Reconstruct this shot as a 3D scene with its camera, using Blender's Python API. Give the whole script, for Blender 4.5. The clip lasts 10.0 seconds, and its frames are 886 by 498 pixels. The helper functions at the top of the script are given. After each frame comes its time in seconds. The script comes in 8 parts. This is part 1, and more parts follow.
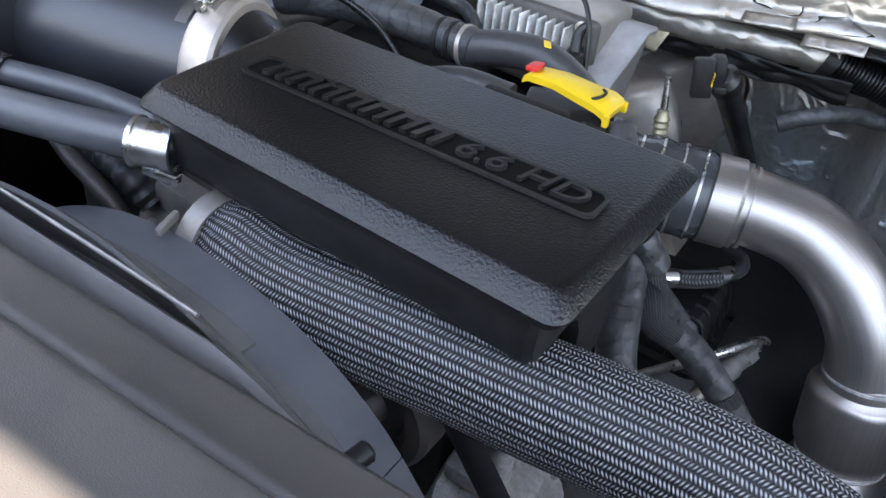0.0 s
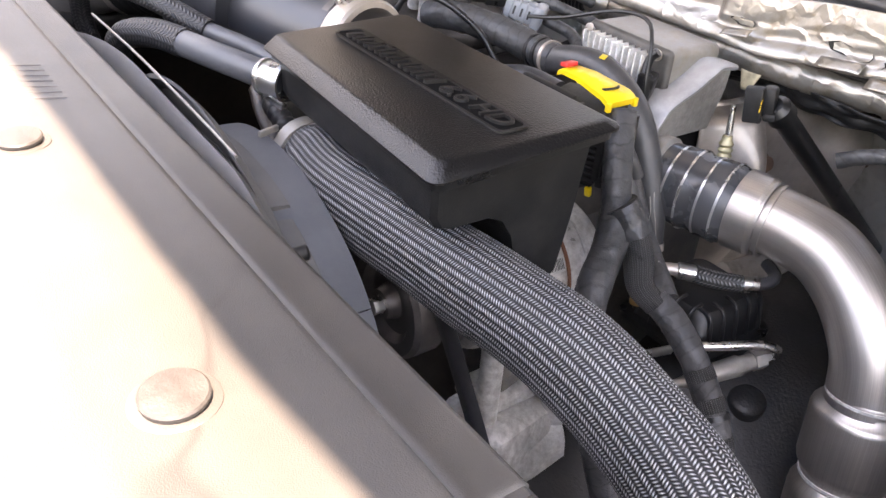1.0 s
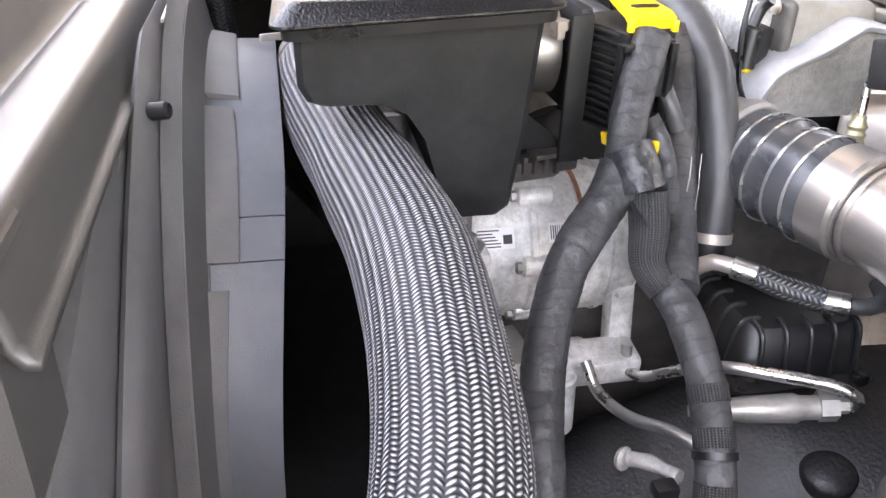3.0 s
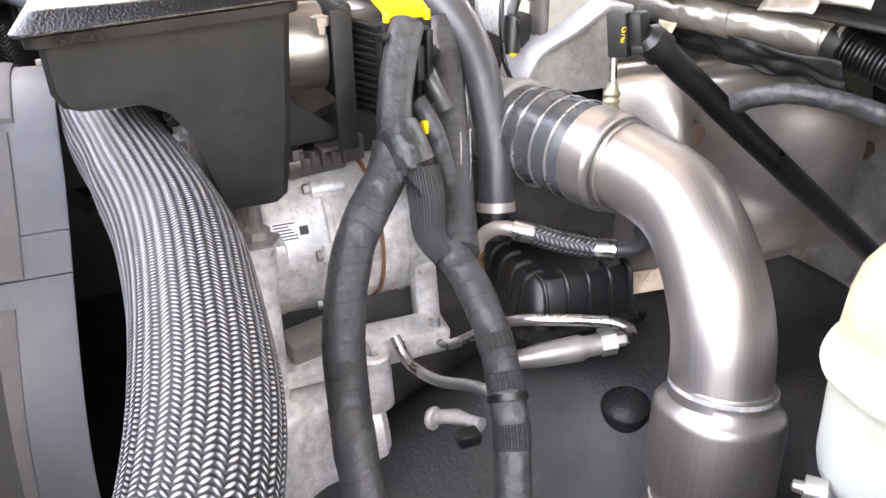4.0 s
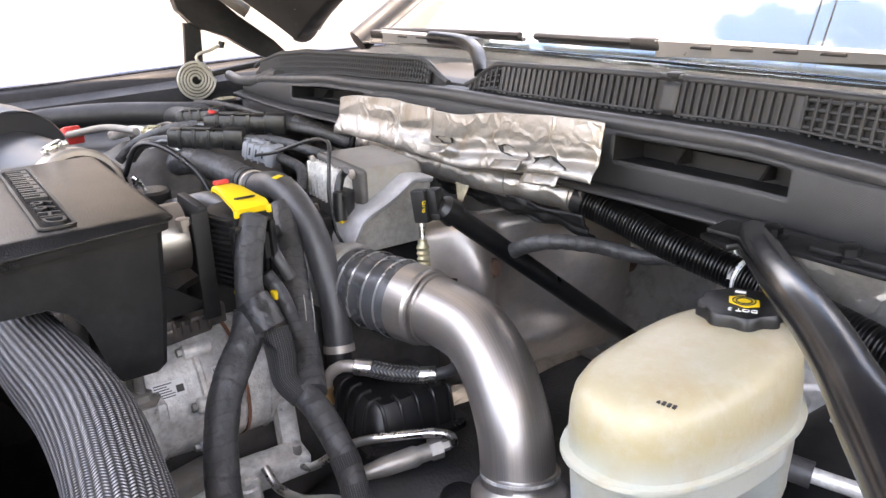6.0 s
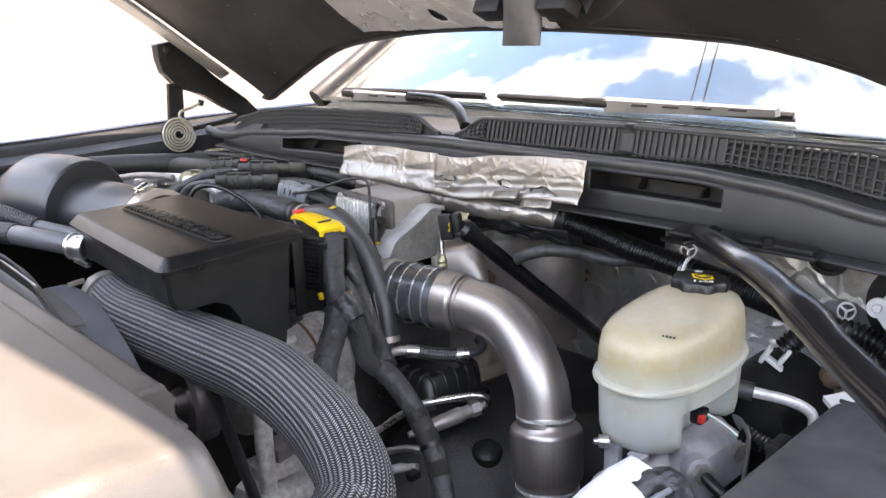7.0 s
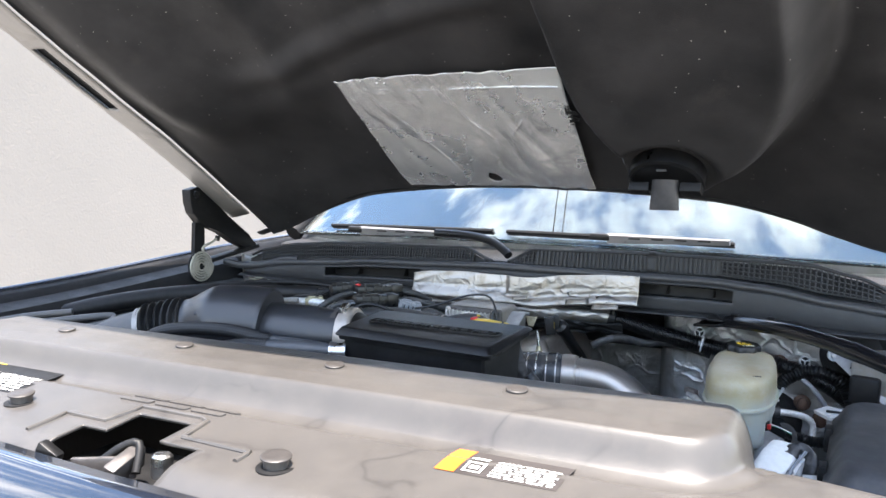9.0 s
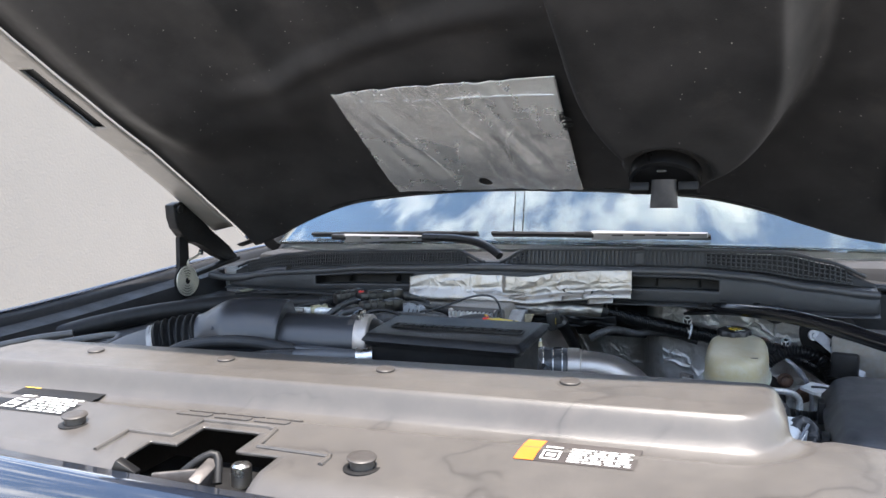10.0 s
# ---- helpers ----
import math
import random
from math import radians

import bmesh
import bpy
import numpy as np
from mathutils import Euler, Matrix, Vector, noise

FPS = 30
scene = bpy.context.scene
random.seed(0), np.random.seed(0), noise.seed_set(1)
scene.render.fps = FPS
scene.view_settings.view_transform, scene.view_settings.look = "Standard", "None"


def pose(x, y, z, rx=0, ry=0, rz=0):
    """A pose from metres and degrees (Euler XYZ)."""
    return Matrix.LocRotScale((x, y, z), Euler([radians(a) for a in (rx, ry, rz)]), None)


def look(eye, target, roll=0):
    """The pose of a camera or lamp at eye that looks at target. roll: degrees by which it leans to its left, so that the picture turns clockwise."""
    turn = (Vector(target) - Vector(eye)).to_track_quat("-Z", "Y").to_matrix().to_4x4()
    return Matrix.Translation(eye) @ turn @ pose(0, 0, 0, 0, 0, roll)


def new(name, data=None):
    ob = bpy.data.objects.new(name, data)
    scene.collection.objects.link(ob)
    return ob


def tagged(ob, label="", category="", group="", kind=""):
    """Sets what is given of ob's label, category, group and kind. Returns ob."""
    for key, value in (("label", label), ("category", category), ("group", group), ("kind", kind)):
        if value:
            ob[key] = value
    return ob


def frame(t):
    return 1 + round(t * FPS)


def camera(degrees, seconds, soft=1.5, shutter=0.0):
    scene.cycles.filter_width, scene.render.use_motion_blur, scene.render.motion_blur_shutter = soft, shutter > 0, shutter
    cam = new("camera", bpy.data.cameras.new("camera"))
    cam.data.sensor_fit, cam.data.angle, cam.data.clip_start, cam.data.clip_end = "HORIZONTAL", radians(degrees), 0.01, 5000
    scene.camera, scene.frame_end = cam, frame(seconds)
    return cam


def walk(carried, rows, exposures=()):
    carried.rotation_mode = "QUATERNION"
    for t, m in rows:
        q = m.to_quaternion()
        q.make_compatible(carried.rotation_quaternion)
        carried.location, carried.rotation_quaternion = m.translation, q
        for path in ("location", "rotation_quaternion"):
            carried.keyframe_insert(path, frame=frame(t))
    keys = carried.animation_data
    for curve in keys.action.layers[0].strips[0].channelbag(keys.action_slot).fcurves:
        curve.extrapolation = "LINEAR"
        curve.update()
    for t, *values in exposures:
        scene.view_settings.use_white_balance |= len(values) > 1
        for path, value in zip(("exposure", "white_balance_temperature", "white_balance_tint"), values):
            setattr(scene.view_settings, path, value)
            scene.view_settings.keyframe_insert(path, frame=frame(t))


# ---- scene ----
cam = camera(58.8, 10.0)
PATH = [
    (0, (0.327, 0.008, 1.454), (-0.487, 1.392, 0.261), 6.7),
    (0.5, (0.445, 0.017, 1.457), (-0.653, 1.243, 0.32), 5.1),
    (1, (0.596, 0.002, 1.458), (-0.762, 1.01, 0.39), 4.3),
    (1.5, (0.621, 0.091, 1.451), (-0.935, 0.859, 0.456), 4.3),
    (2, (0.684, 0.158, 1.428), (-1.016, 0.669, 0.507), 4.6),
    (2.2, (0.697, 0.186, 1.413), (-1.035, 0.608, 0.506), 4.3),
    (3.3, (0.651, 0.262, 1.309), (-1.05, 0.667, 0.337), 1.2),
    (3.5, (0.661, 0.269, 1.306), (-1.037, 0.747, 0.363), 0.8),
    (4, (0.718, 0.297, 1.314), (-0.931, 0.992, 0.421), -0.6),
    (4.5, (0.751, 0.309, 1.339), (-0.858, 1.143, 0.494), -1.2),
    (5, (0.8, 0.321, 1.371), (-0.826, 1.198, 0.603), -1.7),
    (5.5, (0.816, 0.329, 1.395), (-0.802, 1.27, 0.689), -2.1),
    (5.7, (0.831, 0.31, 1.405), (-0.769, 1.297, 0.723), -2.1),
    (6.8, (0.918, 0.031, 1.435), (-0.535, 1.276, 0.855), -1.7),
    (7, (0.945, -0.03, 1.448), (-0.473, 1.271, 0.905), -1.5),
    (7.5, (0.964, -0.174, 1.466), (-0.373, 1.24, 1.001), -1.2),
    (8, (0.843, -0.359, 1.513), (-0.376, 1.182, 1.138), -0.8),
    (8.5, (0.732, -0.549, 1.531), (-0.351, 1.106, 1.233), -0.3),
    (9, (0.724, -0.756, 1.534), (-0.232, 0.982, 1.278), -0.3),
    (9.5, (0.66, -0.848, 1.562), (-0.195, 0.943, 1.312), -1.1),
    (10, (0.618, -0.871, 1.551), (-0.182, 0.944, 1.294), -2.2),
]
EXPOSURES = [(0.0, 2.72, 6650, 15), (0.5, 3.56, 7850, 20), (1.0, 3.26, 8000, 24), (1.5, 3.06, 7650, 22), (2.0, 3.01, 7550, 21), (3.4, 4.32, 8050, 22), (4.2, 4.21, 8200, 21),
             (5.0, 3.66, 8040, 22), (5.5, 3.41, 7940, 22), (7.0, 2.85, 7500, 20), (7.5, 2.5, 7200, 19), (8.5, 2.33, 6460, 12), (10.0, 1.84, 6300, 12)]
walk(cam, [(t, look(eye, target, roll)) for t, eye, target, roll in PATH], exposures=EXPOSURES)

# ---- world, sun, exposure ----
SUN_DIR = Vector((0.10, -0.142, 0.98)).normalized()
world = bpy.data.worlds.new("sky")
scene.world = world
world.use_nodes = True
wt = world.node_tree
wt.nodes.clear()
w_out = wt.nodes.new("ShaderNodeOutputWorld")
w_bg = wt.nodes.new("ShaderNodeBackground")
w_sky = wt.nodes.new("ShaderNodeTexSky")
w_sky.sky_type = "NISHITA"
w_sky.sun_disc = False
w_sky.ozone_density = 3.0
w_sky.air_density = 1.5
w_sky.dust_density = 0.2
w_sky.sun_elevation = math.asin(SUN_DIR.z)
w_sky.sun_rotation = math.atan2(SUN_DIR.x, SUN_DIR.y)
w_co = wt.nodes.new("ShaderNodeTexCoord")
w_map = wt.nodes.new("ShaderNodeMapping")
w_map.inputs["Scale"].default_value = (1.2, 3.4, 1.2)
w_noise = wt.nodes.new("ShaderNodeTexNoise")
w_noise.inputs["Scale"].default_value = 4.2
w_noise.inputs["Detail"].default_value = 5.0
w_noise.inputs["Roughness"].default_value = 0.58
w_ramp = wt.nodes.new("ShaderNodeValToRGB")
w_ramp.color_ramp.elements[0].position = 0.49
w_ramp.color_ramp.elements[1].position = 0.66
w_mix = wt.nodes.new("ShaderNodeMix")
w_mix.data_type = "RGBA"
w_mix.inputs["B"].default_value = (12.5, 12.4, 12.2, 1.0)
wt.links.new(w_co.outputs["Generated"], w_map.inputs["Vector"])
wt.links.new(w_map.outputs["Vector"], w_noise.inputs["Vector"])
wt.links.new(w_noise.outputs["Fac"], w_ramp.inputs["Fac"])
wt.links.new(w_ramp.outputs["Color"], w_mix.inputs["Factor"])
wt.links.new(w_sky.outputs["Color"], w_mix.inputs["A"])
wt.links.new(w_mix.outputs["Result"], w_bg.inputs["Color"])
w_bg.inputs["Strength"].default_value = 0.122
wt.links.new(w_bg.outputs["Background"], w_out.inputs["Surface"])

sun_data = bpy.data.lights.new("sun", "SUN")
sun_data.energy = 4.6
sun_data.angle = radians(0.6)
sun_data.color = (1.0, 0.91, 0.80)
sun = new("sun", sun_data)
sun.matrix_world = look(SUN_DIR * 20, (0, 0, 0))


# ---- materials ----
def nodes_of(name):
    m = bpy.data.materials.new(name)
    m.use_nodes = True
    nt = m.node_tree
    bsdf = nt.nodes["Principled BSDF"]
    return m, nt, bsdf


def math_node(nt, op, a, b=None, c=None):
    n = nt.nodes.new("ShaderNodeMath")
    n.operation = op
    for i, v in enumerate((a, b, c)):
        if v is None:
            continue
        if isinstance(v, (int, float)):
            n.inputs[i].default_value = v
        else:
            nt.links.new(v, n.inputs[i])
    return n.outputs[0]


def noise_node(nt, scale, detail=4.0, rough=0.55, vec=None):
    n = nt.nodes.new("ShaderNodeTexNoise")
    n.inputs["Scale"].default_value = scale
    n.inputs["Detail"].default_value = detail
    n.inputs["Roughness"].default_value = rough
    if vec is None:
        co = nt.nodes.new("ShaderNodeTexCoord")
        vec = co.outputs["Object"]
    nt.links.new(vec, n.inputs["Vector"])
    return n.outputs["Fac"]


def ramp_node(nt, fac, stops):
    r = nt.nodes.new("ShaderNodeValToRGB")
    e = r.color_ramp.elements
    while len(e) < len(stops):
        e.new(0.5)
    for k, (p, c) in zip(e, stops):
        k.position = p
        k.color = (c, c, c, 1) if isinstance(c, (int, float)) else (*c, 1)
    nt.links.new(fac, r.inputs["Fac"])
    return r.outputs["Color"]


def bump_node(nt, bsdf, height, dist, strength=0.5):
    b = nt.nodes.new("ShaderNodeBump")
    b.inputs["Strength"].default_value = strength
    b.inputs["Distance"].default_value = dist
    nt.links.new(height, b.inputs["Height"])
    nt.links.new(b.outputs["Normal"], bsdf.inputs["Normal"])


def mix_rgb(nt, fac, a, b):
    m = nt.nodes.new("ShaderNodeMix")
    m.data_type = "RGBA"
    for key, v in (("Factor", fac), ("A", a), ("B", b)):
        if isinstance(v, (tuple, list)):
            m.inputs[key].default_value = (*v[:3], 1)
        elif isinstance(v, (int, float)):
            m.inputs[key].default_value = v
        else:
            nt.links.new(v, m.inputs[key])
    return m.outputs["Result"]


def surface(name, col, rough=0.5, metal=0.0, var=0.25, scale=18.0, fine=900.0, bump=0.0003,
            dust=None, dust_amount=0.35, spec=0.5, rough_var=0.12, coat=0.0):
    """A solid surface with broad stains, fine grain in the relief and, where given, a film of dust."""
    m, nt, b = nodes_of(name)
    broad = noise_node(nt, scale, 6.0, 0.6)
    grain = noise_node(nt, fine, 2.0, 0.5)
    lo = tuple(c * (1 - var) for c in col)
    hi = tuple(min(1, c * (1 + var)) for c in col)
    colour = ramp_node(nt, broad, [(0.3, lo), (0.7, hi)])
    if dust:
        speck = noise_node(nt, scale * 3.7, 8.0, 0.65)
        film = ramp_node(nt, speck, [(0.42, 0.0), (0.75, dust_amount)])
        colour = mix_rgb(nt, film, colour, dust)
    nt.links.new(colour, b.inputs["Base Color"])
    b.inputs["Metallic"].default_value = metal
    b.inputs["Specular IOR Level"].default_value = spec
    b.inputs["Coat Weight"].default_value = coat
    b.inputs["Coat Roughness"].default_value = 0.05
    r = ramp_node(nt, broad, [(0.3, max(0.02, rough - rough_var)), (0.7, min(1, rough + rough_var))])
    nt.links.new(r, b.inputs["Roughness"])
    if bump:
        bump_node(nt, b, grain, bump, 0.6)
    return m


def brushed(name, col, rough, along="uv", stretch=(4.0, 260.0), var=0.12, metal=1.0):
    """Bare metal with fine drawn lines along the sweep."""
    m, nt, b = nodes_of(name)
    uv = nt.nodes.new("ShaderNodeUVMap")
    mp = nt.nodes.new("ShaderNodeMapping")
    mp.inputs["Scale"].default_value = (stretch[0], stretch[1], 1)
    nt.links.new(uv.outputs["UV"], mp.inputs["Vector"])
    lines = noise_node(nt, 1.0, 3.0, 0.6, mp.outputs["Vector"])
    blot = noise_node(nt, 25.0, 5.0, 0.6)
    c1 = ramp_node(nt, lines, [(0.3, tuple(c * (1 - var) for c in col)), (0.7, tuple(min(1, c * (1 + var)) for c in col))])
    c2 = mix_rgb(nt, ramp_node(nt, blot, [(0.45, 0.0), (0.75, 0.25)]), c1, tuple(c * 0.75 * k for c, k in zip(col, (1.05, 0.98, 0.9))))
    nt.links.new(c2, b.inputs["Base Color"])
    b.inputs["Metallic"].default_value = metal
    nt.links.new(ramp_node(nt, lines, [(0.25, rough - 0.06), (0.75, rough + 0.08)]), b.inputs["Roughness"])
    bump_node(nt, b, lines, 0.0001, 0.35)
    return m


def braid(name, ribs, pitch, dark, light, slope=0.9, rough=0.38, sheen=0.5):
    """Woven sleeve: lengthwise columns of slanted strands that lie in a herringbone."""
    m, nt, b = nodes_of(name)
    uv = nt.nodes.new("ShaderNodeUVMap")
    sep = nt.nodes.new("ShaderNodeSeparateXYZ")
    nt.links.new(uv.outputs["UV"], sep.inputs[0])
    u, v = sep.outputs[0], sep.outputs[1]
    turn = math_node(nt, "MULTIPLY", v, float(ribs))
    zig = math_node(nt, "PINGPONG", turn, 1.0)
    cell = math_node(nt, "FRACT", turn)
    side = math_node(nt, "MODULO", math_node(nt, "FLOOR", turn), 2.0)
    ph = math_node(nt, "ADD", math_node(nt, "MULTIPLY", u, 1.0 / pitch), math_node(nt, "MULTIPLY", zig, slope))
    wave = math_node(nt, "SINE", math_node(nt, "MULTIPLY", ph, math.tau))
    wave = math_node(nt, "MULTIPLY_ADD", wave, 0.5, 0.5)
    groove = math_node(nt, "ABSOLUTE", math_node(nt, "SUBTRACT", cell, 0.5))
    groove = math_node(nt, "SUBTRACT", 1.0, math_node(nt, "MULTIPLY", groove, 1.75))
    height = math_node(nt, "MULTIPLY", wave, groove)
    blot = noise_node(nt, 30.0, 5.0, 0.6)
    # groove shade and the duller sheen of every second column, put into the colour
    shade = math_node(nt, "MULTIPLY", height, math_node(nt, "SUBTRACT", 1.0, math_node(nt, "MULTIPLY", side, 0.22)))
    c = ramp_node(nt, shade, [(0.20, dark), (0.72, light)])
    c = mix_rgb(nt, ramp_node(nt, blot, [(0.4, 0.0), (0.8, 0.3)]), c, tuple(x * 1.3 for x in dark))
    nt.links.new(c, b.inputs["Base Color"])
    b.inputs["Roughness"].default_value = rough
    b.inputs["Specular IOR Level"].default_value = sheen
    bump_node(nt, b, height, 0.0012, 0.9)
    return m


def taped(name, col, step=0.012, rough=0.42):
    """Cloth or vinyl tape wound round a bundle, with the edge of every turn in relief."""
    m, nt, b = nodes_of(name)
    uv = nt.nodes.new("ShaderNodeUVMap")
    sep = nt.nodes.new("ShaderNodeSeparateXYZ")
    nt.links.new(uv.outputs["UV"], sep.inputs[0])
    wob = noise_node(nt, 22.0, 3.0, 0.5)
    t = math_node(nt, "ADD", math_node(nt, "MULTIPLY", sep.outputs[0], 1.0 / step), sep.outputs[1])
    t = math_node(nt, "ADD", t, math_node(nt, "MULTIPLY", wob, 3.0))
    saw = math_node(nt, "FRACT", t)
    wr = noise_node(nt, 160.0, 4.0, 0.6)
    h = math_node(nt, "ADD", saw, math_node(nt, "MULTIPLY", wr, 0.25))
    broad = noise_node(nt, 40.0, 5.0, 0.6)
    c = ramp_node(nt, broad, [(0.3, tuple(x * 0.7 for x in col)), (0.75, tuple(x * 1.5 for x in col))])
    # the crease shade at each turn's edge is painted into the colour as well
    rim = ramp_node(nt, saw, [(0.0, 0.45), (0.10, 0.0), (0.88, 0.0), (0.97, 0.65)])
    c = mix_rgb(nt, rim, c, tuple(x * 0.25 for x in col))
    nt.links.new(c, b.inputs["Base Color"])
    nt.links.new(ramp_node(nt, wr, [(0.3, rough - 0.1), (0.7, rough + 0.15)]), b.inputs["Roughness"])
    bump_node(nt, b, h, 0.0042, 1.0)
    return m


def foil(name, col, rough, crease, weave=0.0, dirt=0.25, depth=0.006, metal=0.95):
    """Crumpled aluminium foil, with a fine woven emboss where it backs an insulation."""
    m, nt, b = nodes_of(name)
    co = nt.nodes.new("ShaderNodeTexCoord")
    vor = nt.nodes.new("ShaderNodeTexVoronoi")
    vor.feature = "DISTANCE_TO_EDGE"
    vor.inputs["Scale"].default_value = crease
    warp = nt.nodes.new("ShaderNodeTexNoise")
    warp.inputs["Scale"].default_value = crease * 0.8
    warp.inputs["Detail"].default_value = 3
    nt.links.new(co.outputs["Object"], warp.inputs["Vector"])
    add = nt.nodes.new("ShaderNodeVectorMath")
    add.operation = "MULTIPLY_ADD"
    nt.links.new(warp.outputs["Color"], add.inputs[0])
    add.inputs[1].default_value = (1.6 / crease,) * 3
    nt.links.new(co.outputs["Object"], add.inputs[2])
    nt.links.new(add.outputs[0], vor.inputs["Vector"])
    fold = ramp_node(nt, vor.outputs["Distance"], [(0.0, 1.0), (0.12, 0.0)])
    soft = noise_node(nt, crease * 0.6, 5.0, 0.65)
    h = math_node(nt, "ADD", math_node(nt, "MULTIPLY", fold, 0.3), soft)
    if weave:
        wv = nt.nodes.new("ShaderNodeTexBrick")
        wv.inputs["Scale"].default_value = weave
        nt.links.new(co.outputs["Object"], wv.inputs["Vector"])
        h = math_node(nt, "ADD", h, math_node(nt, "MULTIPLY", wv.outputs["Fac"], 0.12))
    spot = noise_node(nt, crease * 1.7, 7.0, 0.65)
    c = mix_rgb(nt, ramp_node(nt, spot, [(0.5, 0.0), (0.72, dirt)]), col, (0.20, 0.16, 0.11))
    nt.links.new(c, b.inputs["Base Color"])
    b.inputs["Metallic"].default_value = metal
    nt.links.new(ramp_node(nt, soft, [(0.3, rough - 0.08), (0.7, rough + 0.12)]), b.inputs["Roughness"])
    bump_node(nt, b, h, depth, 0.7)
    return m


def cowl_material():
    """Charcoal plastic with a fine checkered emboss and thin dust."""
    m, nt, b = nodes_of("charcoal_cowl_plastic")
    c = ramp_node(nt, noise_node(nt, 9.0, 6.0, 0.6), [(0.3, (0.017, 0.0175, 0.0185)), (0.7, (0.025, 0.0255, 0.027))])
    film = ramp_node(nt, noise_node(nt, 33.0, 8.0, 0.65), [(0.45, 0.0), (0.8, 0.08)])
    c = mix_rgb(nt, film, c, (0.13, 0.125, 0.12))
    nt.links.new(c, b.inputs["Base Color"])
    b.inputs["Roughness"].default_value = 0.46
    co = nt.nodes.new("ShaderNodeTexCoord")
    sep = nt.nodes.new("ShaderNodeSeparateXYZ")
    nt.links.new(co.outputs["Object"], sep.inputs[0])
    u = math_node(nt, "SINE", math_node(nt, "MULTIPLY", sep.outputs[0], math.tau / 0.0024))
    w = math_node(nt, "ADD", sep.outputs[1], sep.outputs[2])
    v = math_node(nt, "SINE", math_node(nt, "MULTIPLY", w, math.tau / 0.0024))
    bump_node(nt, b, math_node(nt, "MULTIPLY", u, v), 0.0003, 0.4)
    return m


def cover_material():
    """Taupe plastic under fine dust, with meandering tide lines where water dried."""
    m, nt, b = nodes_of("dusty_taupe_grey_plastic")
    broad = noise_node(nt, 6.5, 6.0, 0.6)
    c = ramp_node(nt, broad, [(0.3, (0.064, 0.0595, 0.0555)), (0.7, (0.074, 0.0685, 0.064))])
    film = ramp_node(nt, noise_node(nt, 21.0, 8.0, 0.65), [(0.42, 0.0), (0.75, 0.4)])
    c = mix_rgb(nt, film, c, (0.108, 0.098, 0.087))
    tide = math_node(nt, "ABSOLUTE", math_node(nt, "SUBTRACT", noise_node(nt, 5.5, 3.0, 0.5), 0.52))
    line = ramp_node(nt, tide, [(0.0, 1.0), (0.013, 0.0)])
    where = ramp_node(nt, noise_node(nt, 4.2, 4.0, 0.6), [(0.49, 0.0), (0.60, 0.8)])
    c = mix_rgb(nt, math_node(nt, "MULTIPLY", line, where), c, (0.034, 0.031, 0.029))
    smear = math_node(nt, "MULTIPLY", ramp_node(nt, tide, [(0.0, 0.6), (0.045, 0.0)]), where)
    c = mix_rgb(nt, smear, c, (0.060, 0.056, 0.053))
    nt.links.new(c, b.inputs["Base Color"])
    nt.links.new(ramp_node(nt, broad, [(0.3, 0.28), (0.7, 0.42)]), b.inputs["Roughness"])
    bump_node(nt, b, noise_node(nt, 1500.0, 2.0, 0.5), 0.0003, 0.6)
    return m


def liner_material():
    """Black felt, faintly brown, with scuffs and pale lint."""
    m, nt, b = nodes_of("black_hood_liner_felt")
    c = ramp_node(nt, noise_node(nt, 5.0, 6.0, 0.6), [(0.3, (0.012, 0.012, 0.0124)), (0.7, (0.046, 0.0436, 0.0436))])
    scuff = ramp_node(nt, noise_node(nt, 9.0, 8.0, 0.7), [(0.58, 0.0), (0.80, 0.5)])
    c = mix_rgb(nt, scuff, c, (0.070, 0.060, 0.052))
    lint = ramp_node(nt, noise_node(nt, 150.0, 1.0, 0.4), [(0.785, 0.0), (0.80, 0.8)])
    c = mix_rgb(nt, lint, c, (0.35, 0.33, 0.30))
    nt.links.new(c, b.inputs["Base Color"])
    nt.links.new(ramp_node(nt, noise_node(nt, 4.0, 4.0), [(0.3, 0.48), (0.7, 0.66)]), b.inputs["Roughness"])
    b.inputs["Specular IOR Level"].default_value = 0.32
    bump_node(nt, b, noise_node(nt, 600.0, 2.0, 0.5), 0.0008, 0.6)
    return m


BLACK = surface("black_moulded_plastic", (0.006, 0.006, 0.0065), 0.36, var=0.2, fine=1400, bump=0.0002, dust=(0.09, 0.085, 0.08), dust_amount=0.04)
BLACK_MATT = surface("black_matt_plastic", (0.008, 0.008, 0.0085), 0.52, var=0.3, fine=900, bump=0.0003, dust=(0.10, 0.09, 0.08), dust_amount=0.08, spec=0.3)
LID = surface("grained_black_plastic", (0.005, 0.005, 0.0056), 0.31, var=0.08, fine=620, bump=0.0010, spec=0.42, rough_var=0.02)
# blacker copy of the lid plastic, with a recess's shade in its colour
SUNK_SHADE = surface("sunk_shade_black_plastic", (0.002, 0.002, 0.0022), 0.6, var=0.1, bump=0.0001, spec=0.15)
GRIME = surface("grimy_dark_casting", (0.075, 0.070, 0.066), 0.55, 0.3, var=0.4, scale=22, fine=500, bump=0.0006, dust=(0.16, 0.14, 0.12), dust_amount=0.4)
FUSE = surface("matt_charcoal_box_plastic", (0.042, 0.042, 0.045), 0.5, var=0.2, scale=20, fine=900, bump=0.0003, dust=(0.13, 0.125, 0.12), dust_amount=0.25)
DEEP = surface("oily_black_plastic", (0.010, 0.010, 0.011), 0.46, var=0.5, scale=14, fine=300, bump=0.0012, dust=(0.08, 0.075, 0.07), dust_amount=0.10)
